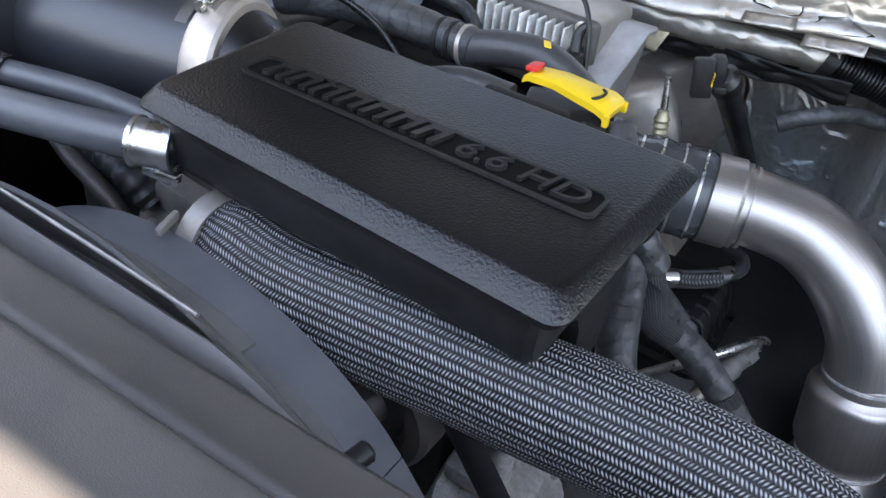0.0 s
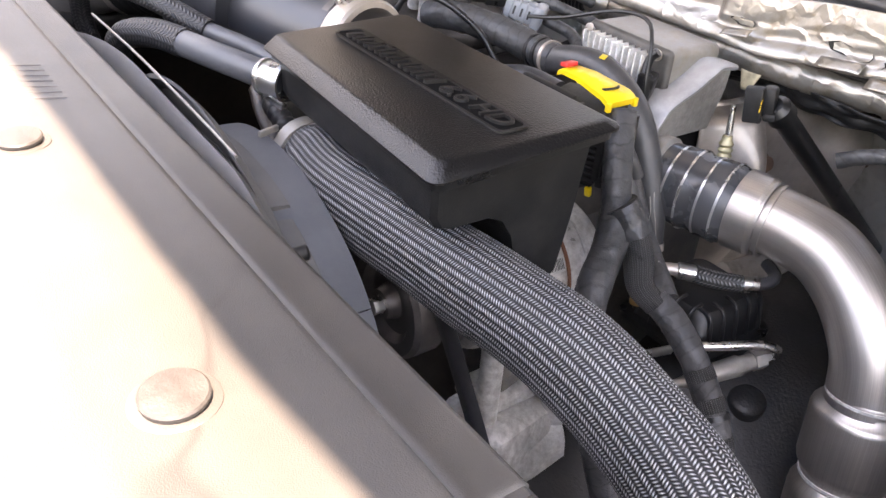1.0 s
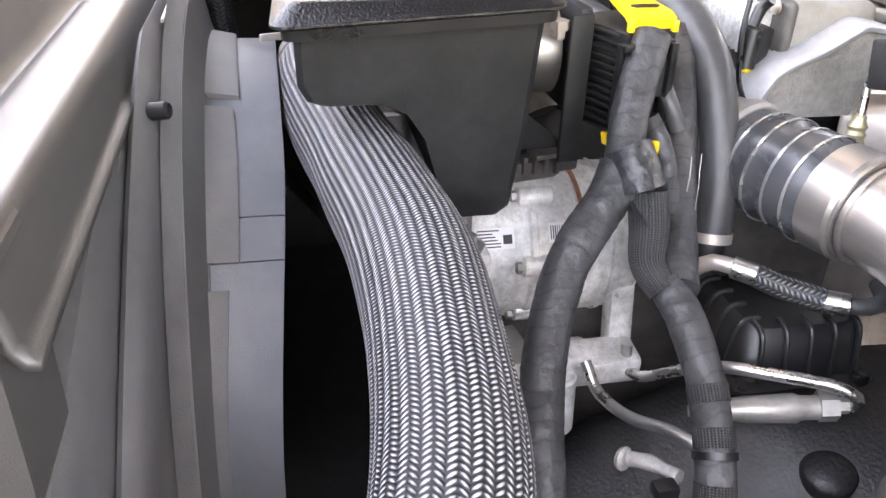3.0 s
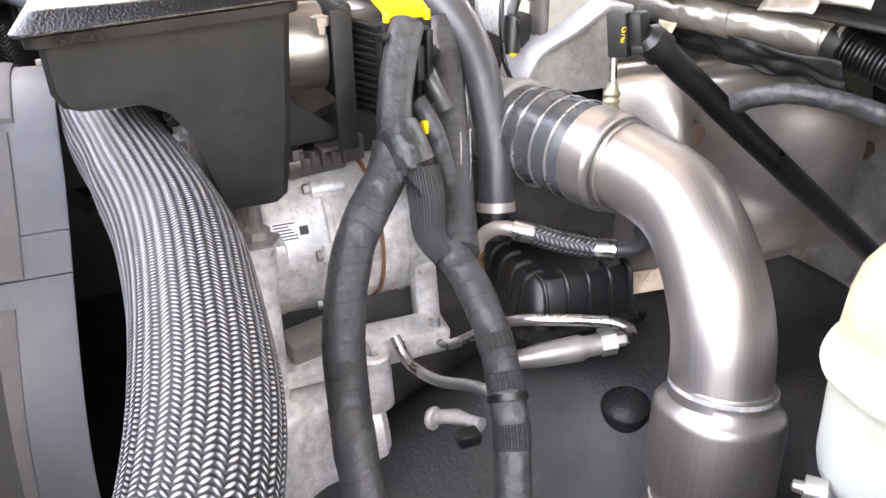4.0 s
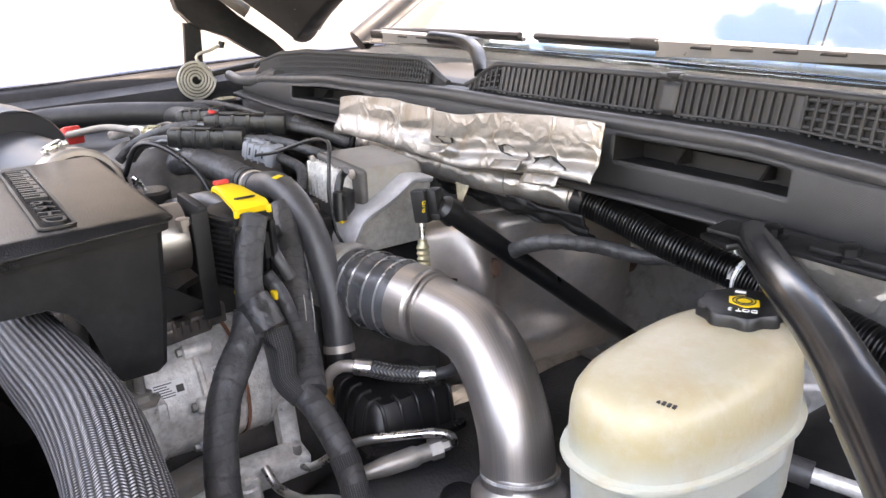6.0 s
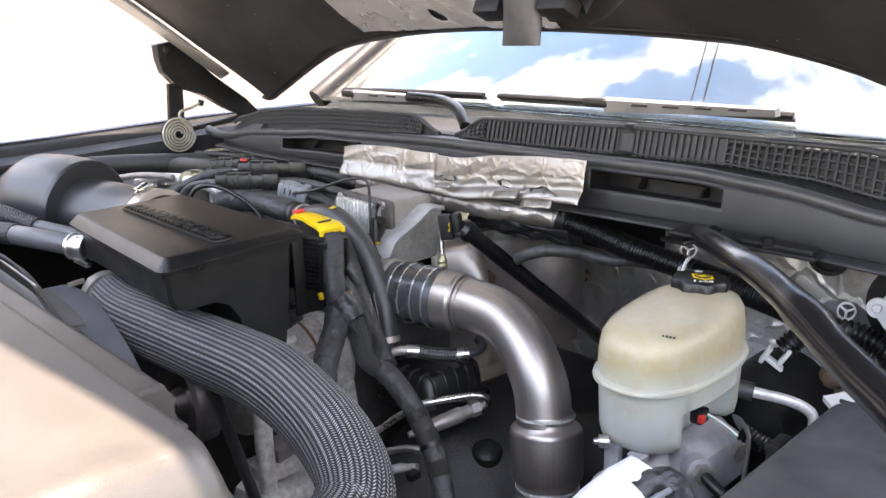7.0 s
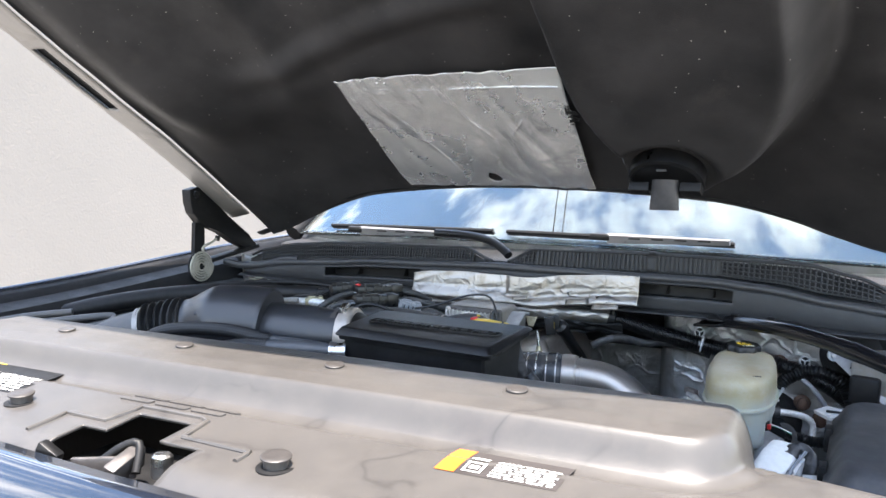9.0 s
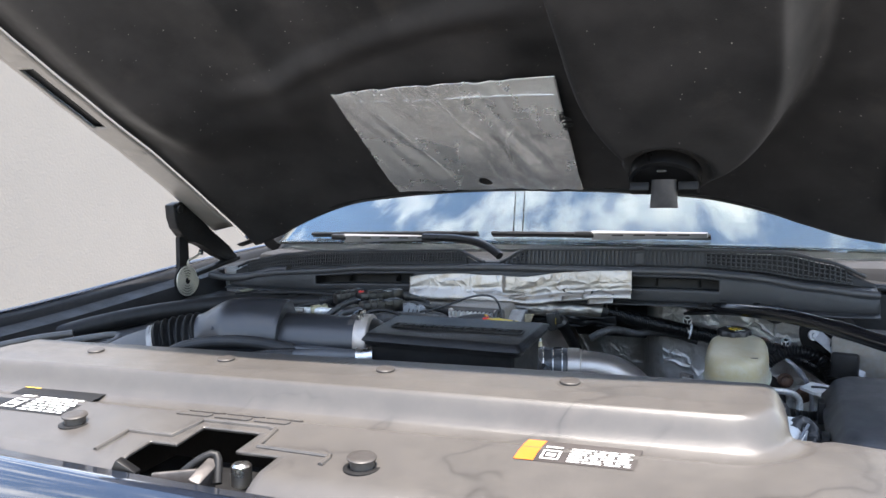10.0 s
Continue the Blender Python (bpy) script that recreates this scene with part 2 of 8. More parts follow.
CAST_GREY = surface("grey_die_casting", (0.36, 0.36, 0.37), 0.42, 0.25, var=0.2, scale=40, fine=700, bump=0.0004, dust=(0.22, 0.21, 0.20), dust_amount=0.3)
SHROUD = surface("dusty_dark_grey_plastic", (0.115, 0.112, 0.11), 0.6, var=0.2, scale=9, dust=(0.20, 0.19, 0.175), dust_amount=0.35)
COVER = cover_material()
COWL = cowl_material()
LINER = liner_material()
PAINT = surface("black_blue_gloss_paint", (0.012, 0.016, 0.026), 0.12, var=0.1, bump=0, coat=1.0, rough_var=0.04)
HOODMETAL = surface("taupe_painted_steel", (0.23, 0.215, 0.20), 0.4, var=0.12, scale=12, bump=0.0001, dust=(0.32, 0.29, 0.25), dust_amount=0.3)
RUBBER = surface("grey_black_rubber", (0.036, 0.036, 0.038), 0.40, var=0.2, scale=22, fine=800, bump=0.0002, dust=(0.16, 0.15, 0.14), dust_amount=0.16)
SILICONE = surface("glossy_black_silicone", (0.050, 0.051, 0.054), 0.27, var=0.2, bump=0.0001)
GLOSS_TUBE = surface("black_powder_coat", (0.008, 0.008, 0.009), 0.20, var=0.1, scale=30, bump=0, spec=0.6, rough_var=0.03)
DUCT = surface("satin_black_duct_plastic", (0.022, 0.023, 0.027), 0.34, var=0.15, scale=14, bump=0.0002, spec=0.65, rough_var=0.05)
TUBE_GREY = surface("satin_grey_tube", (0.060, 0.062, 0.068), 0.42, var=0.15, scale=25, bump=0.0002, dust=(0.14, 0.14, 0.14), dust_amount=0.12, spec=0.6)
CAST = surface("cast_aluminium", (0.74, 0.73, 0.705), 0.38, 0.35, var=0.35, scale=36, fine=420, bump=0.0009, dust=(0.28, 0.25, 0.21), dust_amount=0.6)
CAST_DULL = surface("oxidised_cast_aluminium", (0.25, 0.237, 0.22), 0.46, 0.35, var=0.2, scale=26, fine=700, bump=0.0005, dust=(0.22, 0.17, 0.12), dust_amount=0.55)
STEEL = brushed("brushed_stainless_steel", (0.43, 0.40, 0.37), 0.38, var=0.16, metal=0.9)
STAMPED = surface("dull_stamped_steel", (0.46, 0.415, 0.375), 0.38, 0.62, var=0.15, scale=11, fine=300, bump=0.0002, dust=(0.20, 0.155, 0.115), dust_amount=0.35, rough_var=0.06)
ZINC = surface("bright_zinc_steel", (0.62, 0.61, 0.59), 0.3, 1.0, var=0.15, scale=40, bump=0.0002)
BRASS = surface("weathered_brass", (0.42, 0.27, 0.12), 0.45, 0.9, var=0.3, scale=60, bump=0.0003)
COPPER = surface("copper_gasket", (0.30, 0.13, 0.075), 0.5, 0.3, var=0.2, scale=60, bump=0.0002)
RUST = surface("rust_brown_steel", (0.15, 0.09, 0.065), 0.75, 0.2, var=0.4, scale=60, bump=0.0006)
FOIL = foil("crumpled_bright_foil", (0.33, 0.311, 0.286), 0.33, 19.0, depth=0.0030, dirt=0.75, metal=0.78)
FOIL_PATCH = foil("woven_foil_sheet", (0.80, 0.79, 0.77), 0.24, 8.0, weave=240.0, dirt=0.06, depth=0.0030, metal=0.75)
FOIL_WALL = foil("dirty_insulation_foil", (0.58, 0.57, 0.55), 0.40, 15.0, weave=420.0, dirt=0.5, depth=0.012, metal=0.7)
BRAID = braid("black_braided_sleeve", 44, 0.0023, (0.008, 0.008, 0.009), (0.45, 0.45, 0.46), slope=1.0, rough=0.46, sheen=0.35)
BRAID_SMALL = braid("fine_black_braided_sleeve", 14, 0.005, (0.007, 0.007, 0.008), (0.05, 0.05, 0.053), rough=0.5)
BRAID_STEEL = braid("dark_wire_braid", 10, 0.004, (0.015, 0.015, 0.015), (0.20, 0.20, 0.20), rough=0.4)
MESH_SLEEVE = braid("black_mesh_sleeve", 40, 0.0016, (0.004, 0.004, 0.004), (0.16, 0.16, 0.16), rough=0.5)
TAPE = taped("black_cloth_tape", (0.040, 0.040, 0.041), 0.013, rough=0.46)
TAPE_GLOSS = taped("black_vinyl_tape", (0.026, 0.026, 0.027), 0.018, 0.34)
YELLOW = surface("yellow_plastic", (0.78, 0.52, 0.015), 0.38, var=0.08, bump=0.0001)
RED = surface("red_plastic", (0.60, 0.035, 0.03), 0.4, var=0.1, bump=0.0001)
PINK = surface("faded_red_plastic", (0.72, 0.16, 0.17), 0.45, var=0.1, bump=0.0001)
ORANGE = surface("orange_ink", (0.60, 0.15, 0.02), 0.5, var=0.05, bump=0)
WHITE_INK = surface("white_ink", (0.75, 0.75, 0.73), 0.5, var=0.05, bump=0)
DARK_INK = surface("dark_ink", (0.02, 0.02, 0.02), 0.5, var=0.1, bump=0)
WHITE_PL = surface("white_plastic", (0.72, 0.72, 0.70), 0.4, var=0.1, scale=30, bump=0.0002, dust=(0.4, 0.38, 0.35), dust_amount=0.3)
DIRTY = surface("dirty_white_plastic", (0.34, 0.33, 0.31), 0.5, var=0.3, scale=70, bump=0.0002, dust=(0.12, 0.11, 0.1), dust_amount=0.6)
GREY_PL = surface("grey_blue_plastic", (0.20, 0.212, 0.232), 0.42, var=0.1, bump=0.0002)
SPRING = surface("pale_spring_steel", (0.46, 0.43, 0.36), 0.4, 0.3, var=0.15, scale=40, bump=0.0002)
IRON = surface("dark_iron", (0.11, 0.10, 0.095), 0.42, 0.5, var=0.3, scale=50, bump=0.0003)
DULL_NUT = surface("dull_grey_steel", (0.30, 0.285, 0.265), 0.4, 0.6, var=0.25, scale=60, bump=0.0003)
OLIVE = surface("yellowish_zinc_steel", (0.42, 0.38, 0.25), 0.42, 0.7, var=0.2, scale=40, bump=0.0002)
GREEN = surface("green_wire", (0.03, 0.30, 0.16), 0.4, bump=0)
CONCRETE = surface("grey_concrete", (0.24, 0.23, 0.215), 0.85, var=0.18, scale=1.6, fine=70, bump=0.002)
STUCCO = surface("cream_stucco", (0.250, 0.229, 0.206), 0.9, var=0.05, scale=0.8, fine=45, bump=0.004)
INTERIOR = surface("dark_cabin", (0.02, 0.02, 0.022), 0.8, var=0.2)


def tank_material():
    m, nt, b = nodes_of("milky_tank_plastic")
    co = nt.nodes.new("ShaderNodeTexCoord")
    sep = nt.nodes.new("ShaderNodeSeparateXYZ")
    nt.links.new(co.outputs["Object"], sep.inputs[0])
    blot = noise_node(nt, 16.0, 5.0, 0.6)
    z = math_node(nt, "ADD", sep.outputs[2], math_node(nt, "MULTIPLY", blot, 0.03))
    # aged yellow above the brake fluid's level, paler and greener where fluid stands
    c = ramp_node(nt, math_node(nt, "MULTIPLY_ADD", z, 5.0, 0.0), [(0.40, (0.42, 0.45, 0.41)), (0.60, (0.42, 0.425, 0.35)), (0.70, (0.40, 0.345, 0.205)), (0.92, (0.39, 0.35, 0.25))])
    stain = noise_node(nt, 38.0, 8.0, 0.7)
    c = mix_rgb(nt, ramp_node(nt, stain, [(0.48, 0.0), (0.70, 0.65)]), c, (0.45, 0.425, 0.35))
    c = mix_rgb(nt, ramp_node(nt, noise_node(nt, 21.0, 6.0, 0.65), [(0.52, 0.0), (0.72, 0.5)]), c, (0.36, 0.26, 0.14))
    nt.links.new(c, b.inputs["Base Color"])
    b.inputs["Roughness"].default_value = 0.33
    b.inputs["Subsurface Weight"].default_value = 0.35
    b.inputs["Subsurface Radius"].default_value = (0.02, 0.016, 0.01)
    b.inputs["Subsurface Scale"].default_value = 0.5
    bump_node(nt, b, noise_node(nt, 260.0, 3.0), 0.0004, 0.4)
    return m


TANK = tank_material()


def glass_material():
    m, nt, b = nodes_of("windscreen_glass")
    b.inputs["Base Color"].default_value = (0.75, 0.85, 0.85, 1)
    b.inputs["Roughness"].default_value = 0.0
    b.inputs["IOR"].default_value = 1.52
    b.inputs["Transmission Weight"].default_value = 1.0
    b.inputs["Specular Tint"].default_value = (0.82, 1.0, 0.98, 1)
    b.inputs["Coat Weight"].default_value = 0.7
    b.inputs["Coat IOR"].default_value = 1.55
    b.inputs["Coat Roughness"].default_value = 0.0
    return m


GLASS = glass_material()


# ---- building helpers ----
ORIGIN = {}


def thing(name, label, category, at, group="", kind=""):
    ob = new(name)
    ob.location = at
    ob.empty_display_size = 0.02
    ORIGIN[ob.name] = Vector(at)
    return tagged(ob, label, category, group, kind)


def part(name, bm, material, parent=None, label="", angle=38):
    """Links a bmesh, given in world metres, as one mesh under a thing or part."""
    me = bpy.data.meshes.new(name)
    bmesh.ops.recalc_face_normals(bm, faces=bm.faces[:])
    bm.to_mesh(me)
    bm.free()
    me.materials.append(material)
    me.shade_smooth()
    me.set_sharp_from_angle(angle=radians(angle))
    ob = new(name, me)
    if parent is not None:
        o = ORIGIN[parent.name]
        me.transform(Matrix.Translation(-o))
        ob.parent = parent
        ORIGIN[ob.name] = o
    else:
        ORIGIN[ob.name] = Vector((0, 0, 0))
    if label:
        ob["label"] = label
    return ob


def piece(name, me, parent, m):
    """One more object on a shared mesh, at the world pose m."""
    ob = new(name, me)
    ob.parent = parent
    ob.matrix_basis = Matrix.Translation(-ORIGIN[parent.name]) @ m
    ORIGIN[ob.name] = ORIGIN[parent.name]
    return ob


def lone(name, bm, material, label, category, group="", kind="", angle=38):
    return tagged(part(name, bm, material, None, "", angle), label, category, group, kind)


def V(*a):
    return Vector(a)


def smooth(a, b, x):
    t = min(1.0, max(0.0, (x - a) / (b - a)))
    return t * t * (3 - 2 * t)


def curve(points, step=0.008):
    """A Catmull-Rom line through the points, at even steps."""
    p = [Vector(q) for q in points]
    q = [2 * p[0] - p[1]] + p + [2 * p[-1] - p[-2]]
    out = []
    for i in range(1, len(q) - 2):
        a, b, c, d = q[i - 1:i + 3]
        n = max(2, int((c - b).length / step))
        for k in range(n):
            u = k / n
            out.append(0.5 * (2 * b + (c - a) * u + (2 * a - 5 * b + 4 * c - d) * u * u + (3 * b - a - 3 * c + d) * u ** 3))
    out.append(p[-1].copy())
    return out


def sweep(bm, pts, r, n=16, cap=True, shape=None, squash=1.0, up=(0, 0, 1)):
    """A tube along pts; shape(s, a) scales the radius at the length s and the angle a. UV: metres along, turns round."""
    uv = bm.loops.layers.uv.verify()
    rings, lens = [], []
    s = 0.0
    side = None
    for i, p in enumerate(pts):
        t = (pts[min(i + 1, len(pts) - 1)] - pts[max(i - 1, 0)]).normalized()
        if side is None:
            ref = Vector(up) if abs(t.dot(Vector(up))) < 0.95 else Vector((1, 0, 0))
            side = t.cross(ref).normalized()
        else:
            side = (side - t * side.dot(t)).normalized()
        nrm = side.cross(t)
        if i:
            s += (p - pts[i - 1]).length
        rad = r(s) if callable(r) else r
        ring = []
        for k in range(n):
            a = math.tau * k / n
            f = rad * (shape(s, a) if shape else 1.0)
            ring.append(bm.verts.new(p + side * (math.cos(a) * f) + nrm * (math.sin(a) * f * squash)))
        rings.append(ring)
        lens.append(s)
    for i in range(len(rings) - 1):
        for k in range(n):
            k2 = (k + 1) % n
            f = bm.faces.new((rings[i][k], rings[i][k2], rings[i + 1][k2], rings[i + 1][k]))
            for loop, (uu, vv) in zip(f.loops, ((lens[i], k / n), (lens[i], (k + 1) / n), (lens[i + 1], (k + 1) / n), (lens[i + 1], k / n))):
                loop[uv].uv = (uu, vv)
    if cap:
        bm.faces.new(rings[0])
        bm.faces.new(rings[-1][::-1])
    return bm


def tube(points, r, n=16, step=0.008, **kw):
    return sweep(bmesh.new(), curve(points, step), r, n, **kw)


def lathe(bm, at, axis, profile, n=28):
    """Turns (distance along axis, radius) pairs round the axis through at."""
    uv = bm.loops.layers.uv.verify()
    at, axis = Vector(at), Vector(axis).normalized()
    ref = Vector((0, 0, 1)) if abs(axis.z) < 0.9 else Vector((1, 0, 0))
    a1 = axis.cross(ref).normalized()
    a2 = axis.cross(a1)
    rings = []
    for d, r in profile:
        rings.append([bm.verts.new(at + axis * d + (a1 * math.cos(math.tau * k / n) + a2 * math.sin(math.tau * k / n)) * max(r, 1e-5)) for k in range(n)])
    for (d0, _), (d1, _), ra, rb in zip(profile, profile[1:], rings, rings[1:]):
        for k in range(n):
            k2 = (k + 1) % n
            f = bm.faces.new((ra[k], ra[k2], rb[k2], rb[k]))
            for loop, c in zip(f.loops, ((d0, k / n), (d0, (k + 1) / n), (d1, (k + 1) / n), (d1, k / n))):
                loop[uv].uv = c
    bm.faces.new(rings[0])
    bm.faces.new(rings[-1][::-1])
    return bm


def cyl(bm, a, b, r, n=24, r2=None, edge=0.0):
    a, b = Vector(a), Vector(b)
    L = (b - a).length
    r2 = r if r2 is None else r2
    e = edge
    prof = [(0, r - e), (e, r), (L - e, r2), (L, r2 - e)] if e else [(0, r), (L, r2)]
    return lathe(bm, a, b - a, prof, n)


def box(bm, c, s, bevel=0.0, rot=None, seg=2):
    """A box of size s round c with rounded edges; rot: Euler degrees."""
    m = Matrix.Translation(c) @ (Euler([radians(a) for a in rot]).to_matrix().to_4x4() if rot else Matrix()) @ Matrix.Diagonal((*s, 1))
    made = bmesh.ops.create_cube(bm, size=1, matrix=m)
    if bevel:
        edges = list({e for v in made["verts"] for e in v.link_edges})
        bmesh.ops.bevel(bm, geom=edges, offset=bevel, segments=seg, profile=0.5, affect="EDGES")
    return bm


def loft(bm, rings, cap0=True, cap1=True, closed=True):
    uv = bm.loops.layers.uv.verify()
    vs = [[bm.verts.new(p) for p in ring] for ring in rings]
    n = len(vs[0])
    for i in range(len(vs) - 1):
        for k in range(n if closed else n - 1):
            k2 = (k + 1) % n
            f = bm.faces.new((vs[i][k], vs[i][k2], vs[i + 1][k2], vs[i + 1][k]))
            for loop, c in zip(f.loops, ((i, k), (i, k + 1), (i + 1, k + 1), (i + 1, k))):
                loop[uv].uv = (c[0] / len(vs), c[1] / n)
    if cap0:
        bm.faces.new(vs[0])
    if cap1:
        bm.faces.new(vs[-1][::-1])
    return bm


def rrect(x0, x1, y0, y1, r, z, k=4):
    """A ring of points round a rectangle with round corners."""
    out = []
    for cx, cy, a0 in ((x1 - r, y1 - r, 0), (x0 + r, y1 - r, 90), (x0 + r, y0 + r, 180), (x1 - r, y0 + r, 270)):
        for i in range(k + 1):
            a = radians(a0 + 90 * i / k)
            out.append(V(cx + r * math.cos(a), cy + r * math.sin(a), z))
    return out


def oval(cx, cy, w, d, z, n=40, power=2.3, turn=0.0):
    out = []
    for i in range(n):
        a = math.tau * i / n
        c, s = math.cos(a), math.sin(a)
        x = w / 2 * math.copysign(abs(c) ** (2 / power), c)
        y = d / 2 * math.copysign(abs(s) ** (2 / power), s)
        out.append(V(cx + x * math.cos(turn) - y * math.sin(turn), cy + x * math.sin(turn) + y * math.cos(turn), z))
    return out


def sheet(bm, xs, ys, place, keep=None):
    """A grid of quads at place(x, y); keep(x, y) drops cells."""
    uv = bm.loops.layers.uv.verify()
    vs = [[bm.verts.new(place(x, y)) for y in ys] for x in xs]
    for i in range(len(xs) - 1):
        for j in range(len(ys) - 1):
            if keep and not keep((xs[i] + xs[i + 1]) / 2, (ys[j] + ys[j + 1]) / 2):
                continue
            f = bm.faces.new((vs[i][j], vs[i + 1][j], vs[i + 1][j + 1], vs[i][j + 1]))
            for loop, c in zip(f.loops, ((xs[i], ys[j]), (xs[i + 1], ys[j]), (xs[i + 1], ys[j + 1]), (xs[i], ys[j + 1]))):
                loop[uv].uv = c
    loose = [v for v in bm.verts if not v.link_faces]
    bmesh.ops.delete(bm, geom=loose, context="VERTS")
    return bm


def steps(a, b, n):
    return [a + (b - a) * i / n for i in range(n + 1)]


def solid(ob, t, offset=-1):
    md = ob.modifiers.new("thickness", "SOLIDIFY")
    md.thickness = t
    md.offset = offset
    return ob


def ring(bm, at, axis, r, t, w, n=28):
    """A flat band of width w and thickness t round a tube of radius r."""
    prof = [(-w / 2, r), (-w / 2, r + t), (w / 2, r + t), (w / 2, r)]
    at, axis = Vector(at), Vector(axis).normalized()
    ref = Vector((0, 0, 1)) if abs(axis.z) < 0.9 else Vector((1, 0, 0))
    a1 = axis.cross(ref).normalized()
    a2 = axis.cross(a1)
    rs = [[at + axis * d + (a1 * math.cos(math.tau * k / n) + a2 * math.sin(math.tau * k / n)) * rr for d, rr in prof] for k in range(n)]
    vs = [[bm.verts.new(p) for p in q] for q in rs]
    uv = bm.loops.layers.uv.verify()
    for k in range(n):
        for j in range(4):
            j2, k2 = (j + 1) % 4, (k + 1) % n
            f = bm.faces.new((vs[k][j], vs[k2][j], vs[k2][j2], vs[k][j2]))
            for loop, c in zip(f.loops, ((j, k), (j, k + 1), (j + 1, k + 1), (j + 1, k))):
                loop[uv].uv = (c[0] * 0.01, c[1] / n)
    return bm


def lettering(text, size, depth, m):
    """Raised letters as a bmesh, at the pose m."""
    cu = bpy.data.curves.new("letters", "FONT")
    cu.body, cu.size, cu.extrude, cu.align_x, cu.align_y = text, size, depth, "CENTER", "CENTER"
    ob = bpy.data.objects.new("letters", cu)
    scene.collection.objects.link(ob)
    bpy.context.view_layer.update()
    me = bpy.data.meshes.new_from_object(ob.evaluated_get(bpy.context.evaluated_depsgraph_get()))
    bm = bmesh.new()
    bm.from_mesh(me)
    bm.transform(m)
    bpy.data.objects.remove(ob)
    bpy.data.meshes.remove(me)
    bpy.data.curves.remove(cu)
    return bm


# ---- the setting ----
WALL_H = 3.0
bm = bmesh.new()
sheet(bm, steps(-60, 60, 24), steps(-60, 60, 24), lambda x, y: V(x, y, 0))
lone("ground", bm, CONCRETE, "pale concrete yard that the truck stands on", "ground", kind="structure")
bm = bmesh.new()
box(bm, (-5.2, 3.0, WALL_H / 2), (0.3, 30.0, WALL_H))
lone("wall_west", bm, STUCCO, "sunlit cream stucco wall beside the truck", "wall", kind="structure")

# a pair of wires overhead, seen mirrored in the windscreen
wires = thing("overhead_wires", "pair of dark wires strung overhead between two poles", "wires", (2.2, -14.0, 0))
for px, py in ((2.2, -14.0), (-4.1, 16.0)):
    part("pole", cyl(bmesh.new(), (px, py, 0), (px, py, 4.5), 0.07, 16, 0.05), IRON, wires)
for dx in (0.0, 0.09):
    part("wire", tube([(2.2 + dx, -14.0, 4.17), (-1.10 + dx, 2.0, 4.17), (-4.1 + dx, 16.0, 4.17)], 0.006, 8, 0.5), IRON, wires)

# ---- truck body ----
truck = thing("truck_body", "dark pickup truck front with its hood raised", "truck", (0, 0.4, 0))


def fender(side, prof):
    """Outer fender skin with its rolled top, and the rail behind it."""
    bm = bmesh.new()

    def at(i, y):
        x, z = prof[int(i)]
        dip = -0.05 * smooth(0.2, -0.35, y)
        rise = 0.022 * smooth(0.3, 1.1, y)
        return V(side * (x - 0.05 * smooth(0.0, -0.35, y)), y, z + dip + rise)

    sheet(bm, list(range(len(prof))), steps(-0.42, 1.45, 40), at)
    return bm


for side in (-1, 1):
    solid(part("fender", fender(side, [(0.976, 1.222), (0.990, 1.226), (1.005, 1.218), (1.02, 1.19), (1.03, 1.1), (1.035, 0.6)]), PAINT, truck, "dark blue gloss painted fender"), 0.003, 0)
    solid(part("fender_rail", fender(side, [(0.86, 1.10), (0.90, 1.165), (0.915, 1.185), (0.935, 1.190), (0.955, 1.196), (0.966, 1.212), (0.975, 1.219)]), BLACK_MATT, truck), 0.003, 0)

bm = bmesh.new()
sheet(bm, steps(-1.0, 1.0, 50), steps(0, 1, 12), lambda x, v: V(x, -0.232 + 0.10 * x * x - 0.16 * math.sin(v * 1.5), 1.194 - 0.02 * x * x - 0.5 * (1 - math.cos(v * 1.57))))
solid(part("grille_panel", bm, PAINT, truck, "dark blue gloss painted nose panel"), 0.003, 0)

part("corner_panel", box(bmesh.new(), (0.82, 0.99, 0.88), (0.17, 0.02, 0.66), 0.004), BLACK_MATT, truck)
# inner aprons, firewall and the dark lower bay
bm = bmesh.new()
box(bm, (-0.885, 0.40, 0.83), (0.03, 1.45, 0.64), 0.01)
part("inner_apron", bm, BLACK_MATT, truck)
bm = bmesh.new()
box(bm, (0.90, 0.40, 0.83), (0.03, 1.45, 0.64), 0.01)
part("inner_apron", bm, BLACK_MATT, truck)
bm = bmesh.new()


def wall_relief(x, z):
    n = noise.noise(V(x * 7, z * 7, 2.0)) * 0.012 + noise.noise(V(x * 19, z * 19, 5.0)) * 0.004
    step = 0.05 * smooth(0.42, 0.47, x) * smooth(1.02, 0.98, z)
    tunnel = 0.20 * smooth(0.34, 0.26, abs(x - 0.02))
    return V(x, 0.955 + n - step + tunnel, z)


sheet(bm, steps(-0.88, 0.74, 90), steps(0.55, 1.23, 36), wall_relief)
solid(part("firewall", bm, FOIL_WALL, truck, "firewall under dirty crinkled insulation foil"), 0.01, 0)
bm = bmesh.new()
sheet(bm, steps(-0.9, 0.9, 10), steps(-0.2, 1.0, 8), lambda x, y: V(x, y, 0.56 + 0.02 * noise.noise(V(x * 4, y * 4, 0))))
part("under_tray", bm, BLACK_MATT, truck)
bm = bmesh.new()
box(bm, (0, 0.11, 0.83), (1.5, 0.05, 0.62), 0.01)
part("radiator", bm, BLACK_MATT, truck)

for side in (-1, 1):
    part("tyre", lathe(bmesh.new(), (side * 0.76, -0.02, 0.40), (side, 0, 0), [(0, 0.22), (0, 0.37), (0.02, 0.40), (0.22, 0.40), (0.24, 0.37), (0.24, 0.22)], 36), RUBBER, truck)

